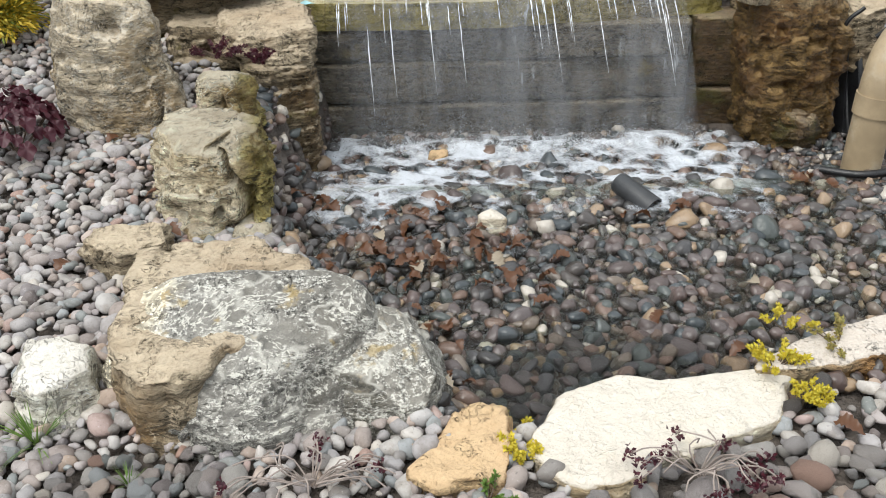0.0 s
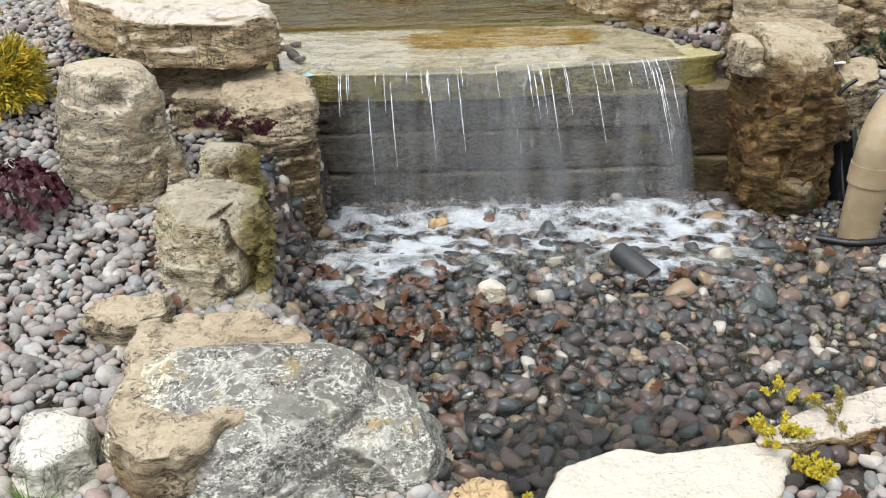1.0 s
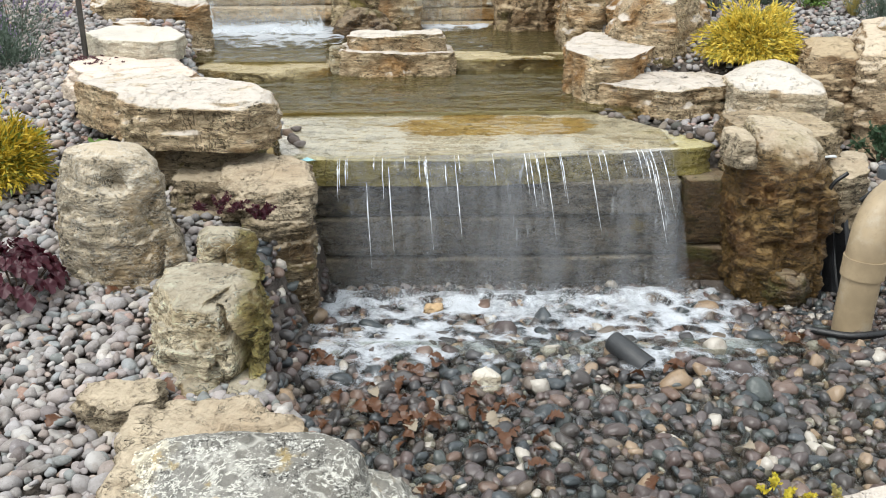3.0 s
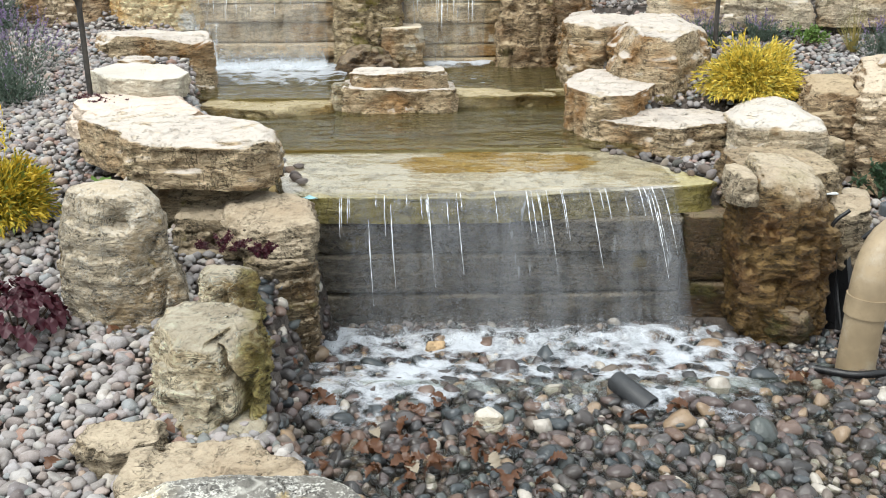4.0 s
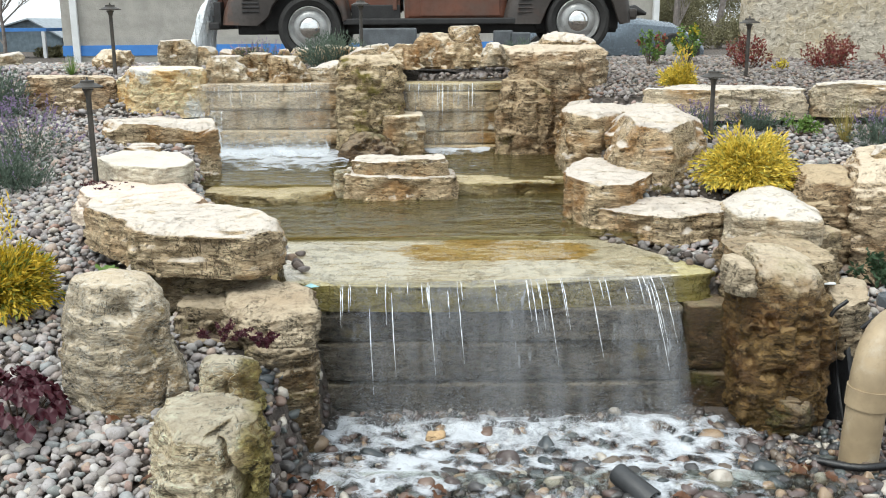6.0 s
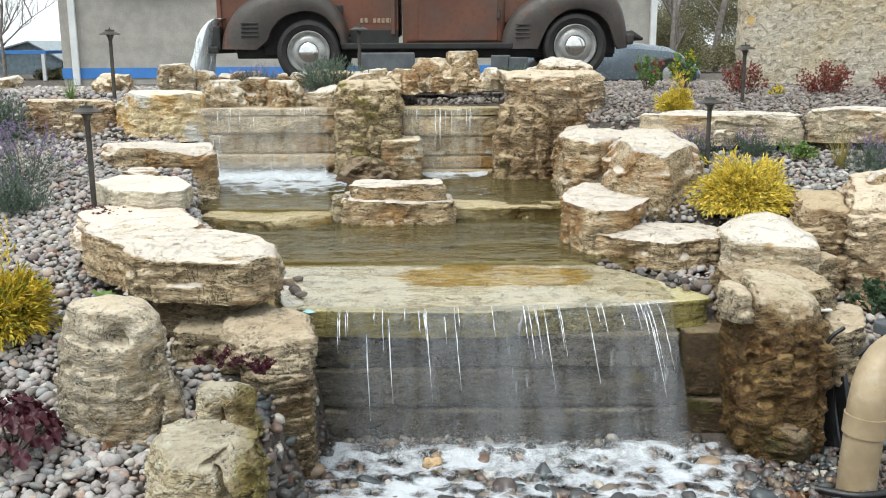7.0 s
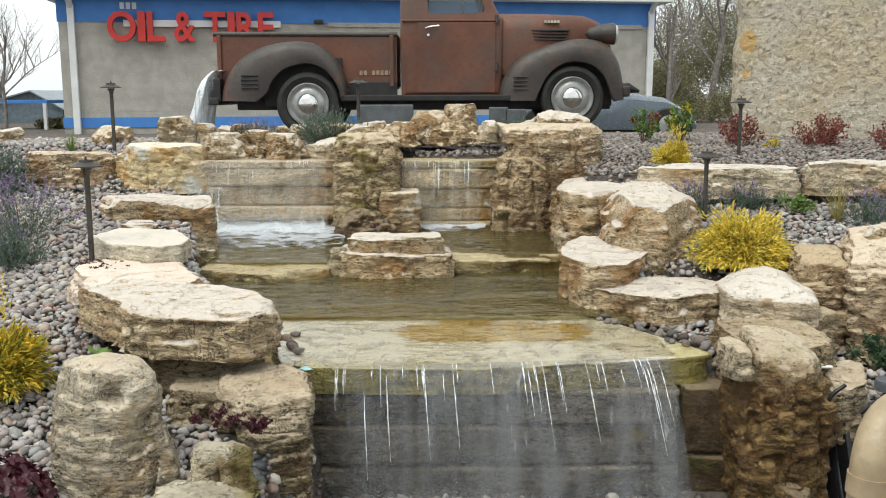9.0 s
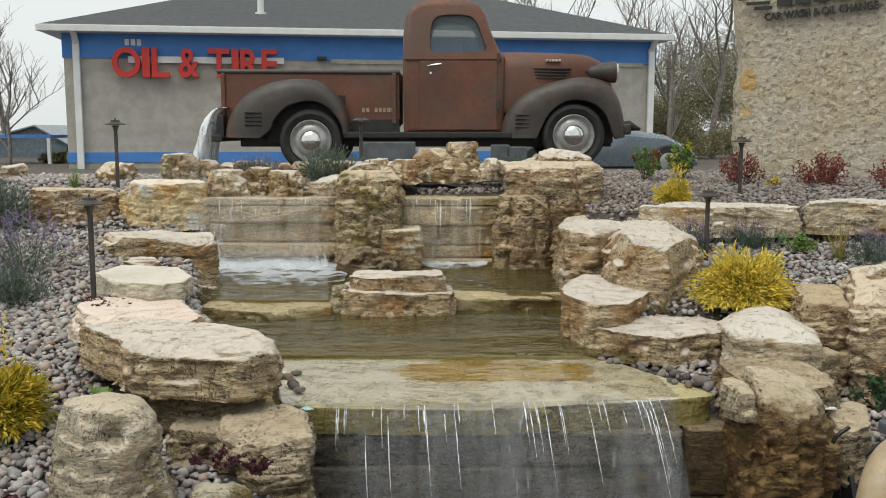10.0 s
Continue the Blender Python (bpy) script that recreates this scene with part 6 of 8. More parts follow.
for k, w in enumerate((0.045, 0.045, 0.0, 0.045, 0.045, 0.045, 0.05, 0.03)):
    if w:
        part("lettering", boxed(-0.93 + 0.048 * k, -0.93 + 0.048 * k + w * 0.75, NEAR + 0.312, NEAR + 0.33, 1.755, 1.805, 0.0), FADED, truck, "faded cream painted mark")
part("bed_lower", boxed(-1.05, -0.5, NEAR + 0.3, NEAR + 0.36, 1.5, 1.68, 0.01), BLACK, truck)


def wheel(x, z, y, out):
    tyre_profile = [(0.225, 0.0), (0.25, -0.06), (0.30, -0.085), (0.335, -0.075), (0.352, -0.05), (0.357, 0.0), (0.352, 0.05), (0.335, 0.075), (0.30, 0.085), (0.25, 0.06), (0.225, 0.0)]
    hub = thing("wheel", x, y, z, "", "")
    for key in ("label", "category"):
        if key in hub:
            del hub[key]
    hub.parent = truck
    part("tyre", lathe(tyre_profile, "y", 40), RUBBER, hub)
    f = -1 if out else 1
    part("rim", lathe([(0.235, 0.03 * f), (0.238, 0.062 * f), (0.226, 0.075 * f), (0.215, 0.06 * f), (0.19, 0.035 * f), (0.175, 0.045 * f), (0.15, 0.06 * f), (0.12, 0.062 * f), (0.0, 0.06 * f)], "y", 36), STEEL, hub)
    part("hub_cap", lathe([(0.118, 0.058 * f), (0.118, 0.075 * f), (0.10, 0.1 * f), (0.06, 0.118 * f), (0.0, 0.125 * f)], "y", 28), CHROME, hub)


for x, z in ((-1.49, 1.43), (1.47, 1.49)):
    wheel(x, z, NEAR + 0.11, True)
    wheel(x, z, FAR - 0.11, False)
part("axle", tube([(-1.49, NEAR + 0.1, 1.43), (-1.49, FAR - 0.1, 1.43)], 0.05), BLACK, truck)
part("axle", tube([(1.47, NEAR + 0.1, 1.47), (1.47, FAR - 0.1, 1.47)], 0.05), BLACK, truck)

# water that pours from the bed
rows, flow_rng = [], random.Random(5)
for s in np.linspace(0, 1, 22):
    x, z = -2.5 - 0.34 * s**0.62 + 0.02 * s, 1.80 - 0.72 * s**1.5
    wide = 0.1 + 0.1 * s
    rows.append([(x + 0.01 * math.sin(9 * s + 2 * k) - wide * math.cos(k / 15 * 2 * math.pi) * 0.7, 11.1 + 0.3 * math.sin(k / 15 * 2 * math.pi), z + 0.012 * flow_rng.random()) for k in range(16)])
WHITE_WATER = froth_material("pouring_white_water", 0.3, 0.55, 16, (1, 1, 0.1), most=0.95)
jet = thing("water_jet", 0, 0, 0, "white water pouring out of the truck bed", "water")
part("stream", surface(rows), WHITE_WATER, jet)

# ---- service building ----
BLOCKWALL = worn("grey_split_block", (0.41, 0.39, 0.35), 0.9, vary=0.15, scale=3, relief=0.02)
BLUEPAINT = worn("blue_painted_wall", (0.06, 0.215, 0.57), 0.6, vary=0.1, scale=2)
WHITETRIM = worn("white_trim", (0.7, 0.71, 0.71), 0.5, vary=0.08, scale=3)
SHINGLE = worn("charcoal_shingles", (0.075, 0.08, 0.085), 0.9, vary=0.2, scale=6, relief=0.02)
SIGNRED = worn("red_sign_letters", (0.5, 0.025, 0.02), 0.4, vary=0.12, scale=3)
A, B = Vector((-10.3, 26.0, 0.0)), Vector((6.35, 28.7, 0.0))
along = (B - A).normalized()
shop_turn = math.degrees(math.atan2(along.y, along.x))
LONG = (B - A).length
shop = thing("service_building", A.x, A.y, 0.0, "single-storey grey block building with blue bands and charcoal hip roof", "building")
shop.rotation_euler = (0, 0, radians(shop_turn))
part("wall", boxed(0, LONG, 0, 14, 0.2, 3.5), BLOCKWALL, shop)
part("upper_band", boxed(-0.03, LONG + 0.03, -0.03, 14.03, 3.5, 4.16), BLUEPAINT, shop)
part("lower_band", boxed(-0.03, LONG + 0.03, -0.03, 14.03, 0.66, 0.94), BLUEPAINT, shop)
for k in range(1, 16):
    part("block_joint", boxed(0.0, LONG, -0.004, 0.01, 0.94 + 0.16 * k, 0.945 + 0.16 * k), BLOCKWALL, shop)
part("soffit", boxed(-0.5, LONG + 0.3, -0.5, 14.5, 4.16, 4.22), WHITETRIM, shop)
part("gutter", boxed(-0.55, LONG + 0.35, -0.58, -0.46, 4.16, 4.34, 0.02), WHITETRIM, shop)
bm = bmesh.new()
corner = [bm.verts.new(c) for c in ((-0.55, -0.55, 4.33), (LONG + 0.35, -0.55, 4.33), (LONG + 0.35, 14.5, 4.33), (-0.55, 14.5, 4.33))]
ridge = [bm.verts.new(c) for c in ((5.4, 7, 6.65), (LONG - 5.6, 7, 6.65))]
for f in ((0, 1, 5, 4), (1, 2, 5), (2, 3, 4, 5), (3, 0, 4), (3, 2, 1, 0)):
    bm.faces.new([(corner + ridge)[k] for k in f])
roof = part("roof", bm, SHINGLE, shop)
part("roof_vent", tube([(5.25, 1.5, 4.7), (5.25, 1.5, 6.2)], 0.1, 12), WHITETRIM, roof)
part("roof_vent_cap", tube([(5.25, 1.5, 4.9), (5.25, 1.5, 4.98)], 0.17, 12), WHITETRIM, roof)
for x in (0.35, LONG - 0.15):
    part("downspout", boxed(x - 0.09, x + 0.09, -0.16, -0.04, 0.4, 3.95, 0.02), WHITETRIM, shop)
    part("downspout_elbow", tube([(x, -0.1, 3.9), (x, -0.3, 4.1), (x, -0.5, 4.2)], 0.085, 8), WHITETRIM, shop)
part("raceway", boxed(1.7, 5.9, -0.12, -0.02, 3.38, 3.56, 0.01), WHITETRIM, shop)
part("service_panel", boxed(7.2, LONG - 0.4, -0.05, 0.0, 3.42, 3.54), BLOCKWALL, shop)
part("wall_lamp", boxed(6.82, 7.08, -0.3, -0.03, 3.5, 3.6, 0.03), BLACK, shop)
for k in range(3):
    part("number_mark", boxed(1.62 + 0.16 * k, 1.73 + 0.16 * k, -0.06, -0.03, 3.85, 4.02), WHITETRIM, shop)


def lettering(text, wide, high, deep, mat, parent, m, name="sign_letter"):
    """Words in the built-in font as solid letters, each a mesh, fitted to a width and height."""
    curve = bpy.data.curves.new(name, "FONT")
    curve.body, curve.extrude, curve.offset = text, 0.5, 0.02
    ob = new(name, curve)
    bpy.context.view_layer.update()
    me = bpy.data.meshes.new_from_object(ob.evaluated_get(bpy.context.evaluated_depsgraph_get()))
    bpy.data.objects.remove(ob)
    bm = bmesh.new()
    bm.from_mesh(me)
    lo = [min(v.co[i] for v in bm.verts) for i in range(3)]
    hi = [max(v.co[i] for v in bm.verts) for i in range(3)]
    for v in bm.verts:
        v.co = Vector(((v.co.x - lo[0]) / (hi[0] - lo[0]) * wide, -(v.co.z - lo[2]) / (hi[2] - lo[2]) * deep, (v.co.y - lo[1]) / (hi[1] - lo[1]) * high))
    ob = part(name, bm, mat, parent)
    ob.matrix_basis = m
    return ob


x = 1.3
for letter, wide in (("O", 0.74), ("I", 0.2), ("L", 0.46), (" ", 0.14), ("&", 0.56), (" ", 0.14), ("T", 0.58), ("I", 0.19), ("R", 0.52), ("E", 0.44)):
    if letter != " ":
        lettering(letter, wide, 0.80, 0.16, SIGNRED, shop, pose(x, -0.12, 2.98))
    x += wide + 0.05

# ---- stone sign ----
ROUGHSTONE, nt, shader = material("split_face_stone", (0.7, 0.6, 0.42), 0.9)
o = coords(nt)
chipped = texture(nt, "Noise", o, 22, 4, 0.62, squash=(1, 1, 1.1), distortion=0.9)
grain, cloud = texture(nt, "Noise", o, 95, 4, 0.65), texture(nt, "Noise", o, 1.6, 4, 0.55)
tint = mixed((0.44, 0.37, 0.255), (0.45, 0.405, 0.33), ramp(nt, cloud, 0.38, 0.6), nt)
tint = mixed(tint, (0.66, 0.50, 0.28), ramp(nt, texture(nt, "Noise", o, 4.5, 5, 0.7), 0.56, 0.7, 0, 0.55), nt)
tint = mixed(tint, (0.20, 0.175, 0.13), ramp(nt, chipped, 0.54, 0.64, 0, 0.85), nt)
tint = mixed(tint, (0.6, 0.545, 0.45), ramp(nt, chipped, 0.46, 0.36, 0, 0.8), nt)
tint = mixed(tint, (0.4, 0.35, 0.27), ramp(nt, grain, 0.58, 0.74, 0, 0.35), nt)
pos = nt.nodes.new("ShaderNodeSeparateXYZ")
nt.links.new(o, pos.inputs[0])
torn = sums(nt, "MULTIPLY", sums(nt, "SUBTRACT", texture(nt, "Noise", o, 9, 4, 0.6), 0.5), 1.6)
for at_x, at_z, size in ((0.15, 1.12, 0.11), (0.15, 0.82, 0.05)):
    far_x = sums(nt, "POWER", sums(nt, "ABSOLUTE", sums(nt, "DIVIDE", sums(nt, "SUBTRACT", pos.outputs["X"], at_x), size * 0.8)), 2.0)
    far_z = sums(nt, "POWER", sums(nt, "ABSOLUTE", sums(nt, "DIVIDE", sums(nt, "SUBTRACT", pos.outputs["Z"], at_z), size)), 2.0)
    tint = mixed(tint, (0.50, 0.31, 0.09), ramp(nt, sums(nt, "ADD", sums(nt, "ADD", far_x, far_z), torn), 0.5, 1.2, 0.75, 0), nt)
put(nt, shader.inputs["Base Color"], tint)
bumped(nt, shader, (chipped, 0.022), (grain, 0.004))
DARKLETTER = worn("dark_sign_letters", (0.02, 0.02, 0.022), 0.5)
sign = thing("stone_sign", 2.77, 9.18, 0.9, "tall rough split-face stone slab sign with dark lettering", "sign")
sign.rotation_euler = (0, 0, radians(-31))
nx, nz = 200, 250
u, v = np.meshgrid(np.linspace(0, 2.6, nx), np.linspace(0, 3.4, nz))
p = np.stack([u.ravel(), np.zeros(u.size), v.ravel()], 1)
p[:, 1] = -0.006 * rugged(p * 4.5, 41, 3) - 0.003 * np.floor(2 * bumps(p * np.array([24, 1, 24]), 47)) - 0.005 * rugged(p * 21, 53, 2)
p[:, 1] += 0.12 * np.exp(-((p[:, 0] / 0.06) ** 2))
p[:, 0] += (0.05 * rugged(p * np.array([0, 1, 3.0]), 44) - 0.035 * (p[:, 2] - 1)) * (1 - smooth(0, 0.5, p[:, 0]))
n = len(p)
verts = np.r_[p, p[: n : nx] + np.array([0.03, 0.45, 0]), p[nx - 1 :: nx] + np.array([0, 0.45, 0])]
faces = grid_faces(nz, nx).tolist()
for k in range(nz - 1):
    faces.append([k * nx, (k + 1) * nx, n + k + 1, n + k])
    faces.append([(k + 1) * nx + nx - 1, k * nx + nx - 1, n + nz + k, n + nz + k + 1])
    faces.append([n + k, n + k + 1, n + nz + k + 1, n + nz + k])
faces.append(list(range((nz - 1) * nx, nz * nx)) + [n + 2 * nz - 1, n + nz - 1])
child("slab", mesh_of("slab", verts, faces, ROUGHSTONE), sign)
lettering("CAR WASH & OIL CHANGE", 0.97, 0.07, 0.03, DARKLETTER, sign, pose(0.30, -0.03, 1.66, 0, -3, 0), "lettering")
for k in range(3):
    part("logo_stripe", boxed(0.21 - 0.075 * k, 0.36 - 0.02 * k, -0.09, -0.05, 1.765 + 0.047 * k, 1.79 + 0.047 * k), DARKLETTER, sign)
for k in range(6):
    part("logo_bar", boxed(0.41 + 0.16 * k, 0.54 + 0.16 * k, -0.09, -0.05, 1.785 + 0.008 * k, 1.97 + 0.008 * k), DARKLETTER, sign)

# ---- parked car behind the truck ----
CARPAINT = worn("grey_blue_car_paint", (0.13, 0.16, 0.19), 0.25, 0.3, vary=0.06, scale=2, relief=0.0002)
car = thing("parked_car", 3.3, 20.0, 0.62, "low grey-blue parked car, partly hidden behind the truck", "car")
rows = []
for x, roof_z, belt, wide in ((-2.1, 0.62, 0.55, 0.6), (-1.8, 0.78, 0.66, 0.78), (-1.3, 1.12, 0.78, 0.84), (-0.9, 1.2, 0.8, 0.86), (-0.4, 1.15, 0.82, 0.87), (0.1, 1.0, 0.82, 0.87), (0.6, 0.93, 0.80, 0.86), (1.25, 0.84, 0.74, 0.84), (1.6, 0.66, 0.58, 0.78), (1.85, 0.52, 0.45, 0.62), (1.95, 0.36, 0.32, 0.5)):
    rows.append([(x, wide * s, 0.2 + (h if h < 1 else 1) * (belt - 0.2) if h <= 1 else belt + (roof_z - belt) * (h - 1)) for s, h in ((-0.96, 0), (-1, 0.5), (-0.97, 1), (-0.82, 1.55), (-0.6, 1.95), (0, 2.05), (0.6, 1.95), (0.82, 1.55), (0.97, 1), (1, 0.5), (0.96, 0))])
part("body", surface(rows, 0.02), CARPAINT, car)
part("underbody", boxed(-1.9, 1.8, -0.75, 0.75, 0.15, 0.4), BLACK, car)
for x in (-1.35, 1.25):
    for y in (-0.86, 0.86):
        arch = part("wheel", lathe([(0.2, -0.09), (0.31, -0.1), (0.33, 0), (0.31, 0.1), (0.2, 0.09)], "y", 28, (x, y * 0.97, 0.3)), RUBBER, car)
        part("rim", lathe([(0.2, -0.08 if y < 0 else 0.08), (0.16, -0.1 if y < 0 else 0.1), (0, -0.09 if y < 0 else 0.09)], "y", 20, (x, y * 0.97, 0.3)), STEEL, arch)
part("side_window", surface([[(-1.3, -0.83, 0.86), (0.0, -0.85, 0.86)], [(-1.0, -0.7, 1.08), (-0.4, -0.72, 1.06)]], 0.01), BLACK, car)

# ---- far shed, bare trees ----
shed = thing("shed", -16.5, 38, 0.3, "distant blue-grey shed with a pitched metal roof", "building")
part("wall", prism([(-1.6, 0), (-1.6, 0.95), (0.2, 1.42), (1.4, 0.75), (1.4, 0)], 0, 6), worn("blue_grey_siding", (0.13, 0.17, 0.2), 0.7), shed)
part("roof", surface([[(-1.8, -0.2, 0.92), (-1.8, 6.2, 0.92)], [(0.2, -0.2, 1.46), (0.2, 6.2, 1.46)], [(1.6, -0.2, 0.68), (1.6, 6.2, 0.68)]], 0.05), worn("weathered_metal_roof", (0.26, 0.30, 0.33), 0.5), shed)
canopy = thing("canopy", -13.0, 30, 0.35, "small blue canopy on posts beside a yellow board", "canopy")
part("roof", boxed(-1.6, 0.6, 0, 1.5, 0.95, 1.05), BLUEPAINT, canopy)
for x in (-1.5, 0.5):
    part("post", boxed(x - 0.05, x + 0.05, 0, 0.1, 0, 0.95), WHITETRIM, canopy)
part("board", boxed(1.2, 1.75, 0, 0.08, 0.1, 0.55), worn("yellow_board", (0.5, 0.36, 0.05), 0.6), canopy)
part("board", boxed(1.15, 1.8, 0, 0.08, 0.65, 1.3), worn("grey_board", (0.3, 0.3, 0.27), 0.6), canopy)
BARK = worn("grey_brown_bark", (0.24, 0.21, 0.19), 0.9, vary=0.35, scale=8, relief=0.01)


def bare_tree(x, y, z, tall, seed, label="leafless grey-brown tree with fine branching"):
    tree = thing("tree", x, y, z, label, "tree")
    r = random.Random(seed)
    trunk, twigs = [], []

    def grow(p, d, length, width, depth):
        pts, q, dd = [p], p.copy(), d.copy()
        for k in range(4):
            dd = (dd + Vector((r.uniform(-1, 1), r.uniform(-1, 1), r.uniform(-0.3, 0.7))) * 0.16).normalized()
            q = q + dd * length / 4
            pts.append(q.copy())
        (trunk if depth == 0 else twigs).append((pts, [max(0.005, 0.8 * width * (1 - 0.11 * k)) for k in range(5)]))
        if depth < 4:
            for _ in range(4 if depth < 3 else 3):
                s = r.randint(1, 4)
                side = Vector((r.uniform(-1, 1), r.uniform(-1, 1), r.uniform(-0.1, 0.9))).normalized()
                grow(pts[s].copy(), (dd * 0.75 + side * 0.8).normalized(), length * r.uniform(0.5, 0.75), width * 0.5, depth + 1)

    grow(Vector((0, 0, 0)), Vector((0, 0, 1)), tall * 0.42, tall * 0.018, 0)
    for name, limbs in (("trunk", trunk), ("crown", twigs)):
        verts, faces = [], []
        for pts, radii in limbs:
            sides = 8 if name == "trunk" else 3
            base = len(verts)
            for p, w in zip(pts, radii):
                verts += [(p.x + w * math.cos(a), p.y + w * math.sin(a), p.z) for a in np.linspace(0, 2 * math.pi, sides, endpoint=False)]
            faces += (grid_faces(len(pts), sides, True) + base).tolist()
        child(name, mesh_of(name, verts, faces, BARK), tree)
    return tree


for k, (x, y, tall) in enumerate(((-15.5, 31, 6.0), (-18.5, 40, 9), (-13.3, 29, 4.6), (8.6, 36, 9), (10.5, 37, 10), (12.6, 38, 9), (7.6, 40, 11), (14.5, 42, 11), (1.5, 46, 12), (4.5, 46, 12), (8.0, 34, 6.5))):
    bare_tree(x, y, 0.4, tall, 60 + k)


# ---- plants ----


def leaf_material(name, a, b, rough=0.6, c=None):
    """Leaves that vary one by one between two or three tones, with light passing through."""
    mat, nt, shader = material(name, a, rough)
    g = nt.nodes.new("ShaderNodeNewGeometry").outputs["Random Per Island"]
    tint = mixed(a, b, g, nt)
    if c:
        tint = mixed(tint, c, ramp(nt, sums(nt, "FRACT", sums(nt, "MULTIPLY", g, 17.3)), 0.66, 0.84), nt)
    tint = mixed(tint, tuple(v * 0.5 for v in a), ramp(nt, texture(nt, "Noise", coords(nt), 40, 3), 0.5, 0.75, 0, 0.5), nt)
    put(nt, shader.inputs["Base Color"], tint)
    thin, mix = nt.nodes.new("ShaderNodeBsdfTranslucent"), nt.nodes.new("ShaderNodeMixShader")
    put(nt, thin.inputs["Color"], tint)
    mix.inputs[0].default_value = 0.25
    nt.links.new(shader.outputs[0], mix.inputs[1])
    nt.links.new(thin.outputs[0], mix.inputs[2])
    nt.links.new(mix.outputs[0], nt.nodes["Material Output"].inputs["Surface"])
    return mat


GOLD_LEAF = leaf_material("golden_cypress_leaf", (0.80, 0.60, 0.09), (0.62, 0.49, 0.07), c=(0.30, 0.29, 0.05))
AMBER_LEAF = leaf_material("amber_cypress_leaf", (0.62, 0.42, 0.03), (0.42, 0.34, 0.03), c=(0.16, 0.20, 0.03))
ORANGE_LEAF = leaf_material("orange_gold_leaf", (0.62, 0.40, 0.03), (0.55, 0.46, 0.05))
GREY_LEAF = leaf_material("grey_green_leaf", (0.075, 0.11, 0.075), (0.13, 0.17, 0.13))
PURPLE = leaf_material("lavender_flower", (0.22, 0.15, 0.30), (0.32, 0.25, 0.36))
RED_LEAF = leaf_material("red_barberry_leaf", (0.24, 0.04, 0.035), (0.15, 0.045, 0.04), c=(0.24, 0.12, 0.06))
WINE_LEAF = leaf_material("wine_red_leaf", (0.09, 0.012, 0.022), (0.045, 0.01, 0.018), 0.45)
DEEP_GREEN = leaf_material("deep_green_leaf", (0.045, 0.085, 0.04), (0.07, 0.12, 0.06))
GREEN_LEAF = leaf_material("mid_green_leaf", (0.09, 0.17, 0.03), (0.16, 0.25, 0.05))
STRAW = leaf_material("straw_grass", (0.40, 0.31, 0.10), (0.25, 0.24, 0.07))
LIME = leaf_material("lime_yellow_sedum", (0.66, 0.52, 0.04), (0.5, 0.44, 0.05))
OLIVE = leaf_material("olive_brown_foliage", (0.17, 0.15, 0.065), (0.23, 0.17, 0.08))
DEAD_LEAF = leaf_material("brown_oak_leaf", (0.17, 0.07, 0.028), (0.09, 0.04, 0.02), 0.4, c=(0.38, 0.17, 0.05))
PALE_LEAF = leaf_material("bleached_leaf", (0.42, 0.36, 0.28), (0.34, 0.28, 0.2), 0.6)
STEM = worn("woody_stem", (0.12, 0.085, 0.06), 0.9, vary=0.3, scale=20)
DRY_STEM = worn("grey_dry_stem", (0.30, 0.25, 0.22), 0.9, vary=0.3, scale=30)
leaf_rng = np.random.default_rng(9)


def unit(v):
    return v / (np.linalg.norm(v, axis=1, keepdims=True) + 1e-9)


def kites(at, way, long, wide, bend=0.15):
    """Narrow bent leaves: one for each place and direction."""
    n = len(at)
    way = unit(way)
    across = unit(np.cross(way, leaf_rng.normal(0, 1, (n, 3))))
    over = np.cross(across, way)
    long = np.broadcast_to(long, n)[:, None]
    wide = np.broadcast_to(wide, n)[:, None]
    mid = at + way * long * 0.5 + over * long * bend
    verts = np.stack([at, mid + across * wide, at + way * long, mid - across * wide], 1).reshape(-1, 3)
    faces = np.arange(4 * n).reshape(-1, 4)
    tri = np.concatenate([faces[:, [0, 1, 3]], faces[:, [1, 2, 3]]])
    return verts, tri


def foliage(name, verts, faces, mat, parent, label=""):
    return tagged(child(name, mesh_of(name, verts, faces, mat, True), parent, label), kind="stuff")


def stems(parent, places, radius=0.004, name="stem", mat=None):
    for a, b in places:
        m = (Vector(a) + Vector(b)) / 2 + Vector((0.004, 0.003, 0))
        part(name, tube([a, m, b], [radius, radius * 0.8, radius * 0.5], 5), mat or STEM, parent)


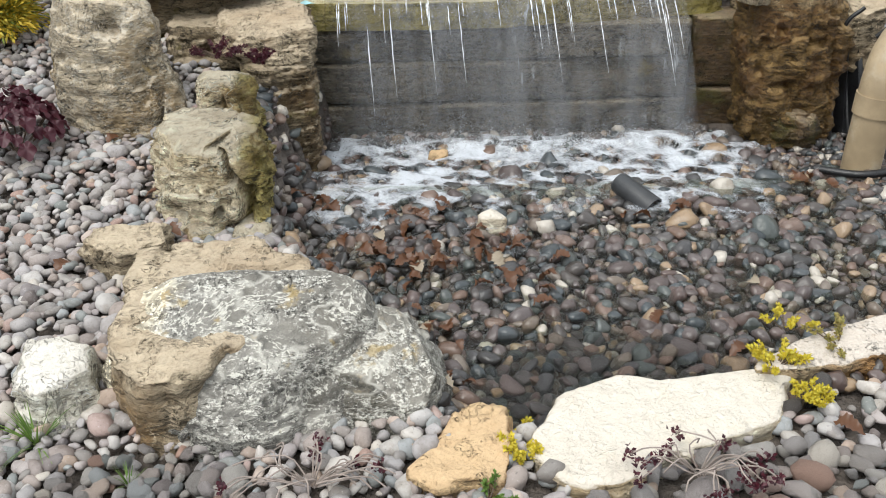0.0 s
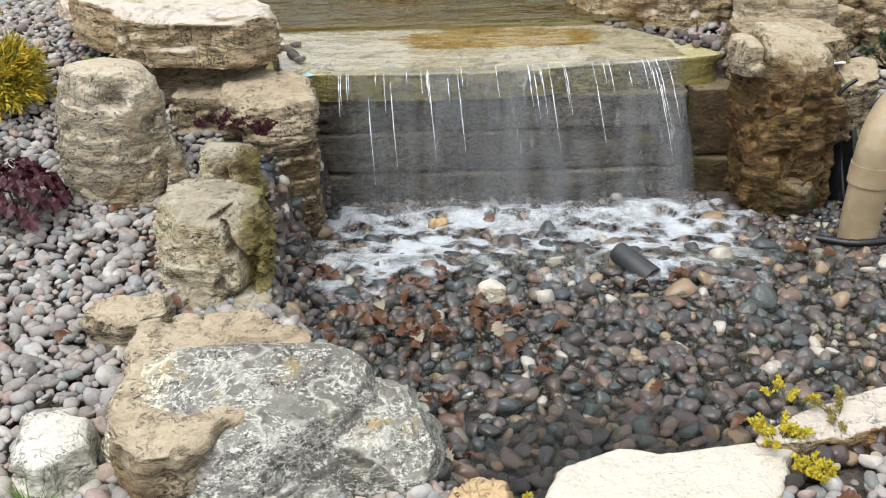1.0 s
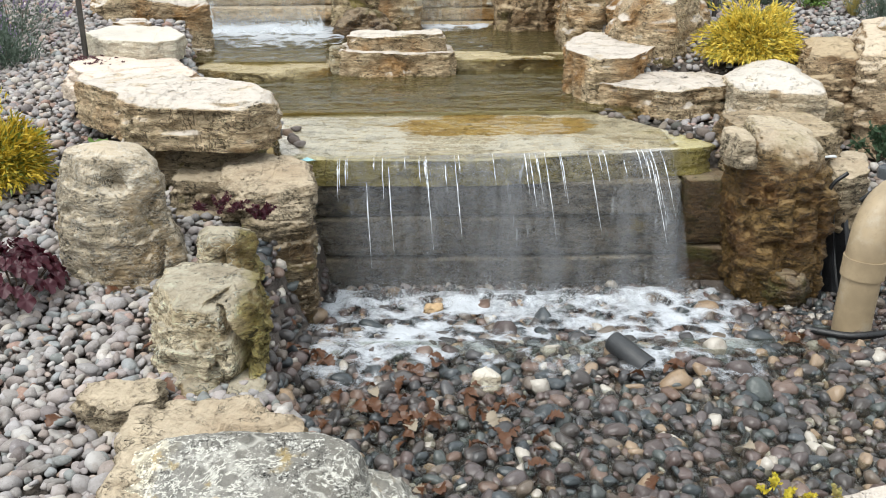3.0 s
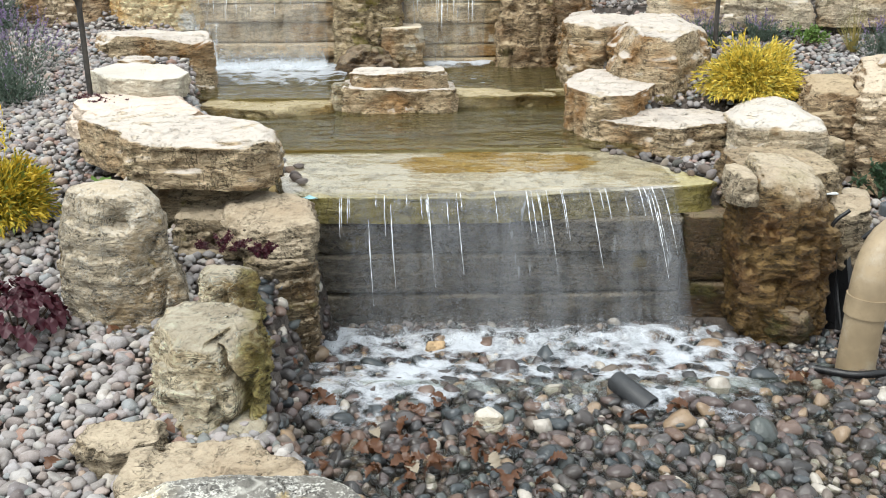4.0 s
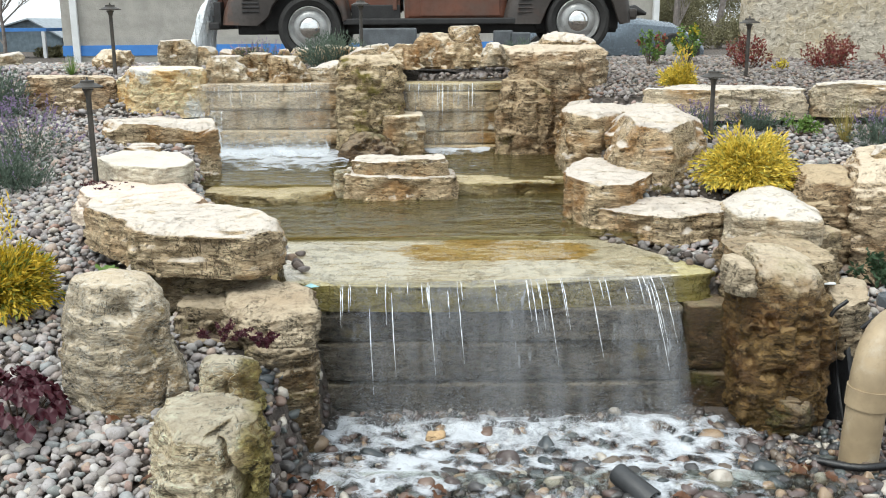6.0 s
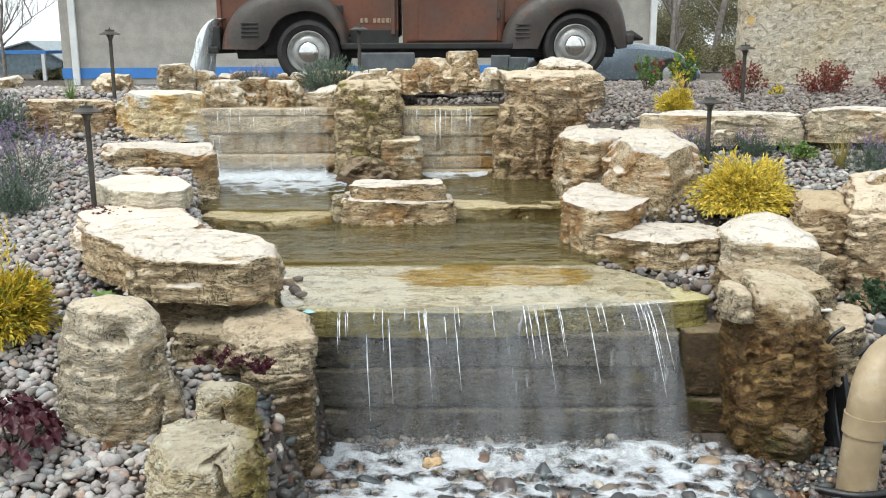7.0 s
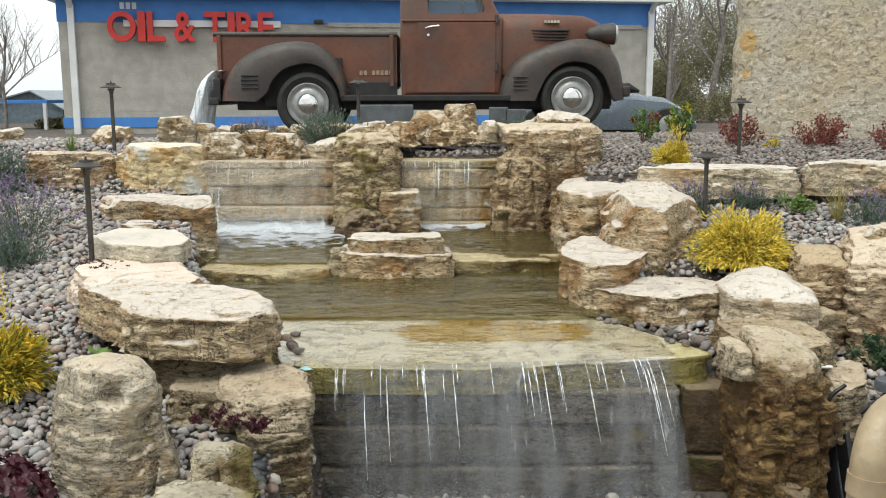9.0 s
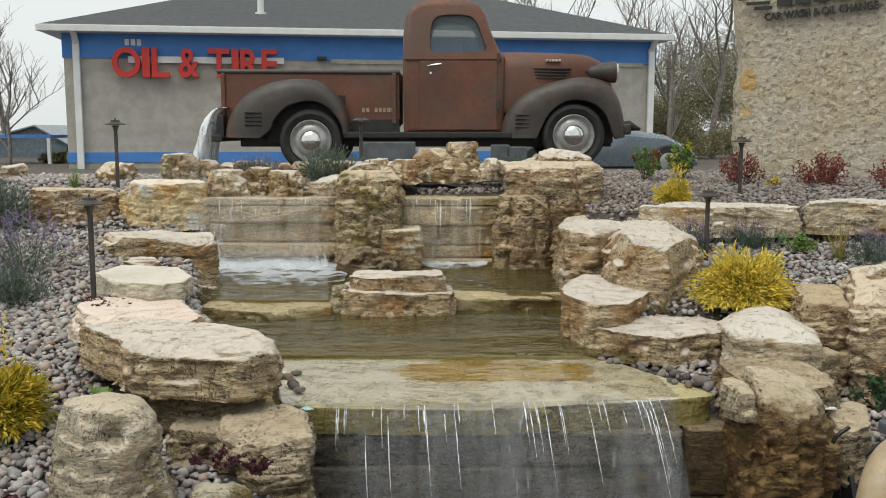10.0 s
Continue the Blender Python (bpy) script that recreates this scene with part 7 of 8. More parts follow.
def thread_bush(x, y, z, wide, high, n, label, tip=0.0, seed=0, mat=None):
    """A golden thread-leaf conifer: arching strands with fine leaflets."""
    bush = thing("shrub", x, y, z, label, "shrub")
    r = np.random.default_rng(seed)
    clump = r.integers(0, 46, n)
    turn = r.uniform(0, 2 * math.pi, 46)[clump] + r.normal(0, 0.12, n)
    rise = np.clip(r.uniform(0.05, 1.0, 46)[clump] ** 0.8 + r.normal(0, 0.09, n), 0.02, 1.0)
    way = np.stack([np.cos(turn) * np.sqrt(1 - 0.7 * rise**2), np.sin(turn) * np.sqrt(1 - 0.7 * rise**2), 0.25 + 0.95 * rise], 1)
    way = unit(way + r.normal(0, 0.18, (n, 3)))
    reach = r.uniform(0.72, 1.08, 46)[clump] * r.uniform(0.55, 1.0, n)
    base = np.stack([0.35 * wide * r.normal(0, 0.5, n), 0.35 * wide * r.normal(0, 0.5, n), 0.25 * high * r.random(n)], 1)
    scale = np.array([wide, wide, high])
    at, out = [], []
    for s in np.linspace(0.3, 1.0, 9):
        p = base * (1 - 0.5 * s) + way * scale * (reach * s)[:, None]
        p[:, 2] -= 0.42 * high * 1.45 * s * s * (1 - 0.6 * rise)
        p[:, 2] = np.maximum(p[:, 2], 0.005)
        t = way * scale
        t[:, 2] -= 0.9 * high * s * (1 - 0.55 * rise)
        for _ in range(3):
            at.append(p + r.normal(0, 0.008, (n, 3)))
            out.append(unit(t) + r.normal(0, 0.3, (n, 3)))
    at, out = np.concatenate(at), np.concatenate(out)
    verts, faces = kites(at, out, r.uniform(0.02, 0.05, len(at)), r.uniform(0.0028, 0.0055, len(at)))
    foliage("foliage", verts, faces, mat or GOLD_LEAF, bush)
    if tip:
        k = 60
        p = np.stack([r.normal(0.02, 0.03, k), r.normal(0, 0.03, k), r.uniform(high * 0.75, high * 0.75 + tip, k)], 1)
        foliage("new_growth", *kites(p, np.array([0, 0, 1.0]) + r.normal(0, 0.5, (k, 3)), 0.045, 0.004), ORANGE_LEAF, bush)
    stems(bush, [((0, 0, -0.02), (0.3 * wide * math.cos(a), 0.3 * wide * math.sin(a), 0.5 * high)) for a in (0.3, 1.9, 3.4, 5.0)], 0.008)
    return bush


def spiky_bush(x, y, z, wide, high, n, mat, label, flowers=0, flower_mat=None, seed=0, blade=0.03, lean=0.5, name="shrub"):
    """A mound of upright stems with needle leaves, flowers at their tips where it has them."""
    bush = thing(name, x, y, z, label, "shrub")
    r = np.random.default_rng(seed)
    foot = r.normal(0, 0.33, (n, 2)) * wide
    way = unit(np.c_[foot / wide * lean * 1.6 + r.normal(0, 0.1, (n, 2)), np.ones(n)])
    tall = high * r.uniform(0.6, 1.05, n) * np.clip(1.1 - 0.45 * np.hypot(*foot.T) / wide, 0.3, 1.1)
    at, out = [], []
    for s in np.linspace(0.05, 0.95, 9):
        p = np.c_[foot, np.zeros(n)] + way * (tall * s)[:, None]
        for _ in range(2):
            at.append(p)
            out.append(way + r.normal(0, 0.45, (n, 3)))
    at, out = np.concatenate(at), np.concatenate(out)
    foliage("foliage", *kites(at, out, blade * r.uniform(0.7, 1.3, len(at)), blade * 0.09), mat, bush)
    if flowers:
        k = r.choice(n, flowers)
        tips = np.c_[foot[k], np.zeros(flowers)] + way[k] * tall[k][:, None]
        at = np.concatenate([tips + way[k] * (0.012 * j) for j in range(5)])
        foliage("blossom", *kites(at, np.tile(way[k], (5, 1)) + r.normal(0, 0.6, (len(at), 3)), 0.014, 0.004), flower_mat, bush)
    stems(bush, [((0.25 * wide * math.cos(a), 0.25 * wide * math.sin(a), -0.02), (0.4 * wide * math.cos(a), 0.4 * wide * math.sin(a), 0.6 * high)) for a in (0.5, 2.2, 4.1)], 0.004)
    return bush


def leafy_bush(x, y, z, wide, high, n, mat, label, leaf=0.02, seed=0, extra=None, name="shrub", category="shrub"):
    """Twigs with small leaves set all along them."""
    bush = thing(name, x, y, z, label, category)
    r = np.random.default_rng(seed)
    twigs = max(12, n // 40)
    ways = unit(np.c_[r.normal(0, 0.6, (twigs, 2)), r.uniform(0.5, 1.2, twigs)])
    s = r.uniform(0.25, 1, n) ** 0.7
    k = r.integers(0, twigs, n)
    at = ways[k] * np.array([wide, wide, high]) * s[:, None] + r.normal(0, 0.06, (n, 3)) * wide
    at[:, 2] = np.maximum(at[:, 2], 0.01)
    foliage("foliage", *kites(at, ways[k] * 0.6 + r.normal(0, 0.7, (n, 3)), leaf * r.uniform(0.7, 1.3, n), leaf * 0.3), mat, bush)
    stems(bush, [((0, 0, -0.02), tuple(w * np.array([wide, wide, high]) * 0.9)) for w in ways[:12]], 0.004)
    if extra:
        m, count, size, what = extra
        k = r.integers(0, twigs, count)
        at = ways[k] * np.array([wide, wide, high]) * r.uniform(0.8, 1.05, count)[:, None]
        at = np.repeat(at, 7, 0) + r.normal(0, size * 0.25, (count * 7, 3))
        foliage(what, *kites(at, r.normal(0, 1, (len(at), 3)), size, size * 0.4), m, bush)
    return bush


def blades(x, y, z, wide, high, n, mat, label, seed=0, name="grass_tuft", droop=0.5):
    tuft = thing(name, x, y, z, label, "grass")
    r = np.random.default_rng(seed)
    verts, faces = [], []
    for k in range(n):
        a, s = r.uniform(0, 2 * math.pi), r.uniform(0.2, 1)
        d = np.array([math.cos(a), math.sin(a)]) * wide * s
        tall, w = high * r.uniform(0.6, 1.05) * (1 - 0.4 * s), r.uniform(0.0015, 0.003)
        side = np.array([-math.sin(a), math.cos(a), 0]) * w
        base = len(verts)
        for t in np.linspace(0, 1, 5):
            p = np.array([d[0] * (0.15 + 0.85 * t), d[1] * (0.15 + 0.85 * t), tall * (t - droop * s * t * t * 0.6)])
            verts += [p - side * (1 - t * 0.9), p + side * (1 - t * 0.9)]
        faces += [[base + 2 * j, base + 2 * j + 1, base + 2 * j + 3, base + 2 * j + 2] for j in range(4)]
    tagged(child("foliage", mesh_of("foliage", np.array(verts), faces, mat), tuft), kind="stuff")
    return tuft


def lobed_leaf(size, lobes, curl, seed):
    """One broad leaf with a lobed edge, cupped along its rib."""
    r = random.Random(seed)
    rim = []
    for k in range(28):
        a = k / 28 * 2 * math.pi
        d = size * (0.62 + 0.2 * abs(math.cos(lobes * a / 2)) + 0.04 * r.random()) * (1 + 0.25 * math.cos(a))
        rim.append((d * math.cos(a), d * math.sin(a) * 0.85, curl * size * (math.sin(a) ** 2 - 0.4) + 0.1 * size * math.sin(5 * a)))
    verts = [(0, 0, -0.08 * size)] + [(0.5 * p[0], 0.5 * p[1], 0.4 * p[2] - 0.05 * size) for p in rim] + rim
    faces = []
    for k in range(28):
        j = (k + 1) % 28
        faces += [[0, 1 + k, 1 + j], [1 + k, 29 + k, 29 + j, 1 + j]]
    return verts, faces


def broad_plant(x, y, z, wide, high, n, mat, size, lobes, label, seed=0):
    plant = thing("plant", x, y, z, label, "plant")
    r = random.Random(seed)
    shapes = [mesh_of("leaf", *lobed_leaf(size, lobes, 0.35, seed + k), mat) for k in range(4)]
    for k in range(n):
        a, s = r.uniform(0, 2 * math.pi), math.sqrt(r.random())
        leaf = child("leaf", shapes[k % 4], plant)
        leaf.matrix_basis = pose(wide * s * math.cos(a), wide * s * math.sin(a), high * (1 - 0.65 * s * s) * r.uniform(0.75, 1.05), r.uniform(-20, 20), 10 + 45 * s, math.degrees(a)) @ Matrix.Diagonal((*[r.uniform(0.7, 1.2)] * 3, 1))
        if k < 14:
            stems(plant, [((0, 0, -0.02), tuple(leaf.matrix_basis.translation))], 0.003)
    return plant


thread_bush(-1.73, 3.5, 0.44, 0.24, 0.33, 620, "golden thread-leaf cypress with orange tips in gravel", 0.16, 1, AMBER_LEAF)
thread_bush(1.58, 4.9, 0.67, 0.31, 0.37, 760, "rounded golden thread-leaf cypress on the terrace", 0.0, 2)
thread_bush(1.71, 6.95, 1.01, 0.17, 0.24, 330, "small golden thread-leaf cypress in gravel", 0.1, 3)
spiky_bush(-2.31, 4.95, 0.59, 0.17, 0.25, 240, GREY_LEAF, "grey-green lavender mound in gravel", 30, PURPLE, 4, 0.03)
spiky_bush(-2.5, 5.55, 0.70, 0.2, 0.34, 170, GREY_LEAF, "lavender in purple bloom in gravel", 320, PURPLE, 5, 0.025, 0.9)
spiky_bush(-3.2, 6.75, 0.85, 0.17, 0.34, 200, GREY_LEAF, "dark grey-green lavender beside the stone block", 20, PURPLE, 6, 0.04)
spiky_bush(-0.9, 7.85, 1.13, 0.26, 0.27, 260, GREY_LEAF, "low grey-green rosemary before the truck", 0, None, 7, 0.04, 0.9)
spiky_bush(-1.56, 7.95, 1.12, 0.24, 0.2, 150, GREY_LEAF, "low faded lavender on the ridge", 120, PURPLE, 8, 0.03, 0.9)
spiky_bush(0.62, 8.1, 1.12, 0.15, 0.22, 120, GREY_LEAF, "small grey-green herb on the ridge", 0, None, 9, 0.035, 0.8)
spiky_bush(1.62, 6.05, 0.76, 0.15, 0.17, 110, GREY_LEAF, "lavender at the foot of the slab wall", 80, PURPLE, 10, 0.03, 0.8)
spiky_bush(2.0, 6.12, 0.78, 0.16, 0.14, 90, GREY_LEAF, "low lavender under the slab wall", 60, PURPLE, 11, 0.03, 0.9)
spiky_bush(2.66, 5.75, 0.72, 0.18, 0.2, 130, GREY_LEAF, "spent lavender beside the grass tuft", 110, PURPLE, 12, 0.03, 0.9)
leafy_bush(2.25, 6.05, 0.78, 0.18, 0.1, 420, GREEN_LEAF, "low green ground cover under the slab wall", 0.025, 13)
leafy_bush(2.5, 7.95, 1.06, 0.22, 0.31, 1100, RED_LEAF, "red-leaved barberry in gravel", 0.025, 14)
leafy_bush(3.15, 7.85, 1.03, 0.28, 0.33, 1400, RED_LEAF, "round red barberry before the stone sign", 0.025, 15)
leafy_bush(3.62, 7.55, 1.05, 0.22, 0.3, 1000, RED_LEAF, "dark red barberry before the stone sign", 0.025, 16)
leafy_bush(2.72, 7.75, 1.06, 0.08, 0.12, 220, LIME, "small yellow-green plant beside a barberry", 0.02, 17)
leafy_bush(1.76, 8.25, 1.1, 0.17, 0.32, 500, GREEN_LEAF, "rose bush with a few red blooms", 0.03, 18, (RED_LEAF, 9, 0.035, "bloom"))
leafy_bush(2.12, 8.4, 1.1, 0.18, 0.36, 600, GREEN_LEAF, "green shrub with yellowing leaves", 0.03, 19, (LIME, 14, 0.03, "yellow_leaves"))
blades(-2.95, 7.55, 1.1, 0.16, 0.22, 70, GREEN_LEAF, "bright green grassy tuft on the ridge", 20)
blades(2.47, 5.8, 0.75, 0.17, 0.36, 90, STRAW, "yellowing ornamental grass before the slab wall", 21, droop=0.3)
blades(-0.86, 1.5, 0.1, 0.12, 0.12, 45, GREEN_LEAF, "thin green grass among the stones", 22, droop=0.9)
blades(-1.0, 1.42, 0.1, 0.13, 0.13, 40, GREY_LEAF, "grey-green grassy tuft among the stones", 23, droop=0.9)
blades(-0.63, 1.37, 0.1, 0.05, 0.06, 14, GREEN_LEAF, "tiny green sprout among the stones", 24)
broad_plant(-1.36, 2.74, 0.24, 0.16, 0.2, 120, WINE_LEAF, 0.034, 5, "dark wine-red coral bells among stones", 25)
broad_plant(-1.3, 3.45, 0.5, 0.07, 0.08, 7, GREEN_LEAF, 0.055, 3, "small green seedling beside the ledge", 26)
leafy_bush(1.88, 3.95, 0.36, 0.14, 0.13, 420, DEEP_GREEN, "low dark green plant behind the pipe", 0.03, 27)


def sedum(x, y, z, wide, n, mat, label, seed):
    """Creeping stems that end in small fleshy rosettes."""
    plant = thing("sedum", x, y, z, label, "plant")
    r = np.random.default_rng(seed)
    for k in range(n):
        a, d = r.uniform(0, 2 * math.pi), wide * math.sqrt(r.random())
        tip = np.array([d * math.cos(a), d * math.sin(a), r.uniform(0.015, 0.04)])
        at = np.concatenate([np.linspace(tip * 0.65, tip, 6)] * 6)
        way = np.array([tip[0], tip[1], 0.02]) / (wide + 0.01) + r.normal(0, 0.8, (36, 3))
        foliage("rosette", *kites(at, way, 0.012, 0.0032), mat, plant)
        stems(plant, [((tip[0] * 0.2, tip[1] * 0.2, 0.0), tuple(tip))], 0.0018)
    return plant


sedum(0.76, 1.78, 0.15, 0.06, 7, LIME, "yellow sedum creeping over a flagstone", 31)
sedum(0.70, 1.66, 0.13, 0.07, 20, LIME, "yellow sedum in a joint between flagstones", 32)
sedum(0.74, 1.56, 0.12, 0.045, 18, LIME, "small yellow sedum among stones", 33)
sedum(0.125, 1.42, 0.1, 0.045, 16, LIME, "yellow-green sedum beside the cream flagstone", 34)
sedum(0.12, 1.52, 0.08, 0.05, 6, LIME, "yellow-green sedum at the pool edge", 35)
sedum(0.06, 1.3, 0.1, 0.06, 7, GREEN_LEAF, "creeping green sedum before the flagstones", 36)
sedum(0.86, 1.73, 0.14, 0.08, 8, STRAW, "brown-tipped sedum over a flagstone", 37)
sedum(0.95, 1.4, 0.1, 0.03, 4, LIME, "tiny yellow sedum among dry stones", 38)
sedum(0.24, 1.18, 0.1, 0.04, 4, LIME, "tiny yellow sedum at the flagstone", 39)
sedum(-1.66, 4.66, 0.665, 0.19, 64, WINE_LEAF, "red sedum beside the cream step", 40)
sedum(-0.76, 3.04, 0.44, 0.10, 20, WINE_LEAF, "dark red sedum between boulders", 41)
sedum(-0.62, 3.0, 0.42, 0.06, 16, WINE_LEAF, "dark red sedum on a mossy rock", 42)
sedum(-0.83, 2.62, 0.24, 0.05, 9, GREEN_LEAF, "green moss tuft at the boulder", 43)
sedum(1.05, 4.55, 0.66, 0.06, 12, OLIVE, "olive moss on the squared block", 44)


def dry_stems(x, y, z, wide, n, label, heads, seed):
    """A tangle of arching dry stems, some with dark seed heads."""
    plant = thing("dried_plant", x, y, z, label, "plant")
    r = random.Random(seed)
    for k in range(n):
        a = r.uniform(0, 2 * math.pi)
        b = a + r.uniform(-0.9, 0.9)
        d = wide * r.uniform(0.5, 1)
        pts = [(0.1 * d * math.cos(a), 0.1 * d * math.sin(a), 0.0), (0.45 * d * math.cos(a), 0.3 * d * math.sin(a), 0.035 * r.uniform(0.6, 1.2)), (0.8 * d * math.cos(b), 0.5 * d * math.sin(b), 0.04), (1.05 * d * math.cos(b), 0.62 * d * math.sin(b), 0.02)]
        part("stem", tube([tuple(p) for p in eased(pts, 9)], 0.0016, 5), DRY_STEM, plant)
        if k < heads:
            e = pts[-1]
            q = np.array(e) + np.random.default_rng(seed + k).normal(0, 0.006, (22, 3))
            foliage("seed_head", *kites(q, np.random.default_rng(k).normal(0, 1, (22, 3)), 0.012, 0.004), WINE_LEAF, plant)
    return plant


dry_stems(-0.27, 1.34, 0.12, 0.16, 26, "tangle of grey dry stems at the grey boulder", 5, 51)
dry_stems(0.46, 1.34, 0.13, 0.15, 24, "grey dry stems with dark red seed heads", 16, 52)
dry_stems(0.12, 1.2, 0.11, 0.1, 12, "reddish dry stems before the flagstones", 6, 53)


# ---- fallen leaves ----
def oak_leaf(size, seed):
    r = random.Random(seed)
    verts, n = [], 13
    for k in range(n):
        s = k / (n - 1)
        w = size * (0.34 * math.sin(math.pi * min(1, s * 1.04)) ** 0.7 * (0.62 if k % 2 else 1.0) + 0.015)
        lift = size * 0.22 * math.sin(3 * s + r.random()) * r.uniform(0.6, 1.2)
        verts += [(size * (s - 0.5), -w, lift + w * 0.5), (size * (s - 0.5), 0, lift), (size * (s - 0.5), w, lift + w * r.uniform(0.2, 0.8))]
    faces = []
    for k in range(n - 1):
        a = 3 * k
        faces += [[a, a + 3, a + 4, a + 1], [a + 1, a + 4, a + 5, a + 2]]
    return verts, faces


leaf_shapes = [mesh_of("oak_leaf", *oak_leaf(1.0, k), DEAD_LEAF) for k in range(5)] + [mesh_of("oak_leaf", *oak_leaf(1.0, 9 + k), PALE_LEAF) for k in range(2)]
lr = random.Random(12)
spots = [(-0.05, 2.36, 0.2, 24), (0.15, 2.38, 0.12, 16), (-0.44, 2.72, 0.07, 12), (0.05, 1.98, 0.16, 7), (-0.26, 2.34, 0.1, 10), (0.62, 2.6, 0.1, 3), (1.2, 2.9, 0.14, 6), (0.05, 1.72, 0.08, 4), (-0.1, 2.62, 0.08, 6), (0.5, 2.2, 0.35, 7)]
for cx, cy, spread, count in spots:
    for k in range(count):
        x, y = cx + lr.gauss(0, spread * 0.6), cy + lr.gauss(0, spread * 0.6)
        shape = lr.choice(leaf_shapes[:5]) if lr.random() < 0.88 else lr.choice(leaf_shapes[5:])
        leaf = new("fallen_leaf", shape)
        size = lr.uniform(0.03, 0.07)
        leaf.matrix_basis = pose(x, y, float(ground_height(x, y)) + 0.034 + lr.uniform(0, 0.012), lr.gauss(0, 20), lr.gauss(0, 20), lr.uniform(0, 360)) @ Matrix.Diagonal((size, size, size, 1))
        tagged(leaf, "curled wet brown oak leaf on river stones", "leaf", "fallen leaves")
for x, y in ((-0.85, 2.45), (-1.05, 2.75), (-1.0, 2.1), (-0.75, 2.25), (-1.25, 2.95), (0.78, 1.45)):
    leaf = new("fallen_leaf", leaf_shapes[0])
    leaf.matrix_basis = pose(x, y, float(ground_height(x, y)) + 0.045, 10, -8, lr.uniform(0, 360)) @ Matrix.Diagonal((0.06, 0.06, 0.06, 1))
    tagged(leaf, "dry brown leaf on river stones", "leaf", "fallen leaves")

# ---- path lights, pipe, pool light ----
BRONZE = worn("weathered_bronze", (0.075, 0.068, 0.06), 0.5, 0.5, vary=0.3, scale=20)
FROST = worn("frosted_glass", (0.6, 0.6, 0.55), 0.3, vary=0.1)


def path_light(x, y, z, tall, label):
    lamp = thing("path_light", x, y, z, label, "garden lamp", "bronze path lights")
    part("post", lathe([(0.014, -0.08), (0.014, tall - 0.07), (0.017, tall - 0.068)], "z", 12), BRONZE, lamp)
    part("collar", lathe([(0.014, tall - 0.085), (0.02, tall - 0.06), (0.028, tall - 0.052), (0.028, tall - 0.046)], "z", 16), BRONZE, lamp)
    part("lens", lathe([(0.024, tall - 0.046), (0.024, tall - 0.03)], "z", 16), FROST, lamp)
    shade = part("shade", lathe([(0.078, tall - 0.04), (0.078, tall - 0.035), (0.036, tall - 0.016), (0.034, tall - 0.004), (0.012, tall - 0.004), (0.0, tall - 0.004)], "z", 24), BRONZE, lamp)
    part("finial", lathe([(0.007, tall - 0.006), (0.008, tall), (0.004, tall + 0.006), (0.006, tall + 0.01), (0.0, tall + 0.014)], "z", 10), BRONZE, shade)
    return lamp


path_light(-1.825, 4.85, 0.71, 0.5, "bronze path light on a post in gravel")
path_light(1.62, 5.75, 0.73, 0.46, "bronze path light behind the golden shrub")
path_light(-2.52, 7.3, 1.19, 0.44, "bronze path light behind the stone blocks")
path_light(2.3, 7.3, 1.15, 0.35, "bronze path light beside a red barberry")
path_light(-0.71, 8.2, 1.2, 0.47, "bronze path light before the truck")

PVC = worn("beige_plastic_pipe", (0.36, 0.275, 0.17), 0.45, vary=0.2, scale=9, relief=0.0006, other=(0.44, 0.38, 0.29), amount=(0.5, 0.7))
pipe = thing("drain_pipe", 1.45, 3.05, -0.04, "upright beige plastic pipe with an elbow, in stones", "pipe")
part("pipe", tube([(0, 0, -0.05), (0.004, 0, 0.1), (0.012, 0, 0.24)], 0.066, 28), PVC, pipe)
part("socket", tube([(0.011, 0, 0.215), (0.015, 0, 0.285)], 0.074, 28), PVC, pipe)
elbow = [(0.014, 0, 0.27), (0.02, 0.004, 0.33), (0.04, 0.02, 0.40), (0.08, 0.05, 0.455), (0.14, 0.09, 0.48), (0.22, 0.14, 0.485), (0.4, 0.25, 0.47)]
part("elbow", tube([tuple(p) for p in eased(elbow, 16)], 0.069, 28), PVC, pipe)
SLATE = worn("blue_grey_slate", (0.10, 0.11, 0.12), 0.45, vary=0.3, scale=7, relief=0.004, other=(0.3, 0.3, 0.3), amount=(0.6, 0.7))
HOSE = worn("black_rubber_hose", (0.012, 0.012, 0.013), 0.35, vary=0.2, scale=20)
hose = thing("hose", 0, 0, 0, "black rubber tubing beside the pipe", "hose")
part("tube", tube([tuple(p) for p in eased([(1.28, 2.98, 0.0), (1.38, 2.92, 0.005), (1.48, 2.92, 0.01), (1.6, 2.97, 0.0)], 14)], 0.014, 10), HOSE, hose)
part("tube", tube([tuple(p) for p in eased([(1.50, 3.55, 0.02), (1.49, 3.52, 0.2), (1.50, 3.5, 0.36), (1.56, 3.5, 0.42)], 14)], 0.008, 8), HOSE, hose)
# Black sheet added to fill the dark hole between stones behind the pipe.
liner = thing("black_sheet", 0, 0, 0, "black sheet filling a dark hole between stones", "liner")
rows = [[(1.48 + 0.17 * u, 3.64 - 0.16 * v + 0.015 * math.sin(9 * u + 5 * v) - 0.03 * math.sin(17 * u), 0.27 - 0.4 * v + 0.02 * math.sin(12 * u)) for u in np.linspace(0, 1, 16)] for v in np.linspace(0, 1, 10)]
part("sheet", surface(rows, 0.004), HOSE, liner)
spot = thing("garden_light", 1.705, 3.45, 0.25, "low dark grey garden light standing behind the pipe", "garden lamp")
part("stake", lathe([(0.018, -0.05), (0.02, 0.06), (0.022, 0.165)], "z", 16), BLACK, spot)
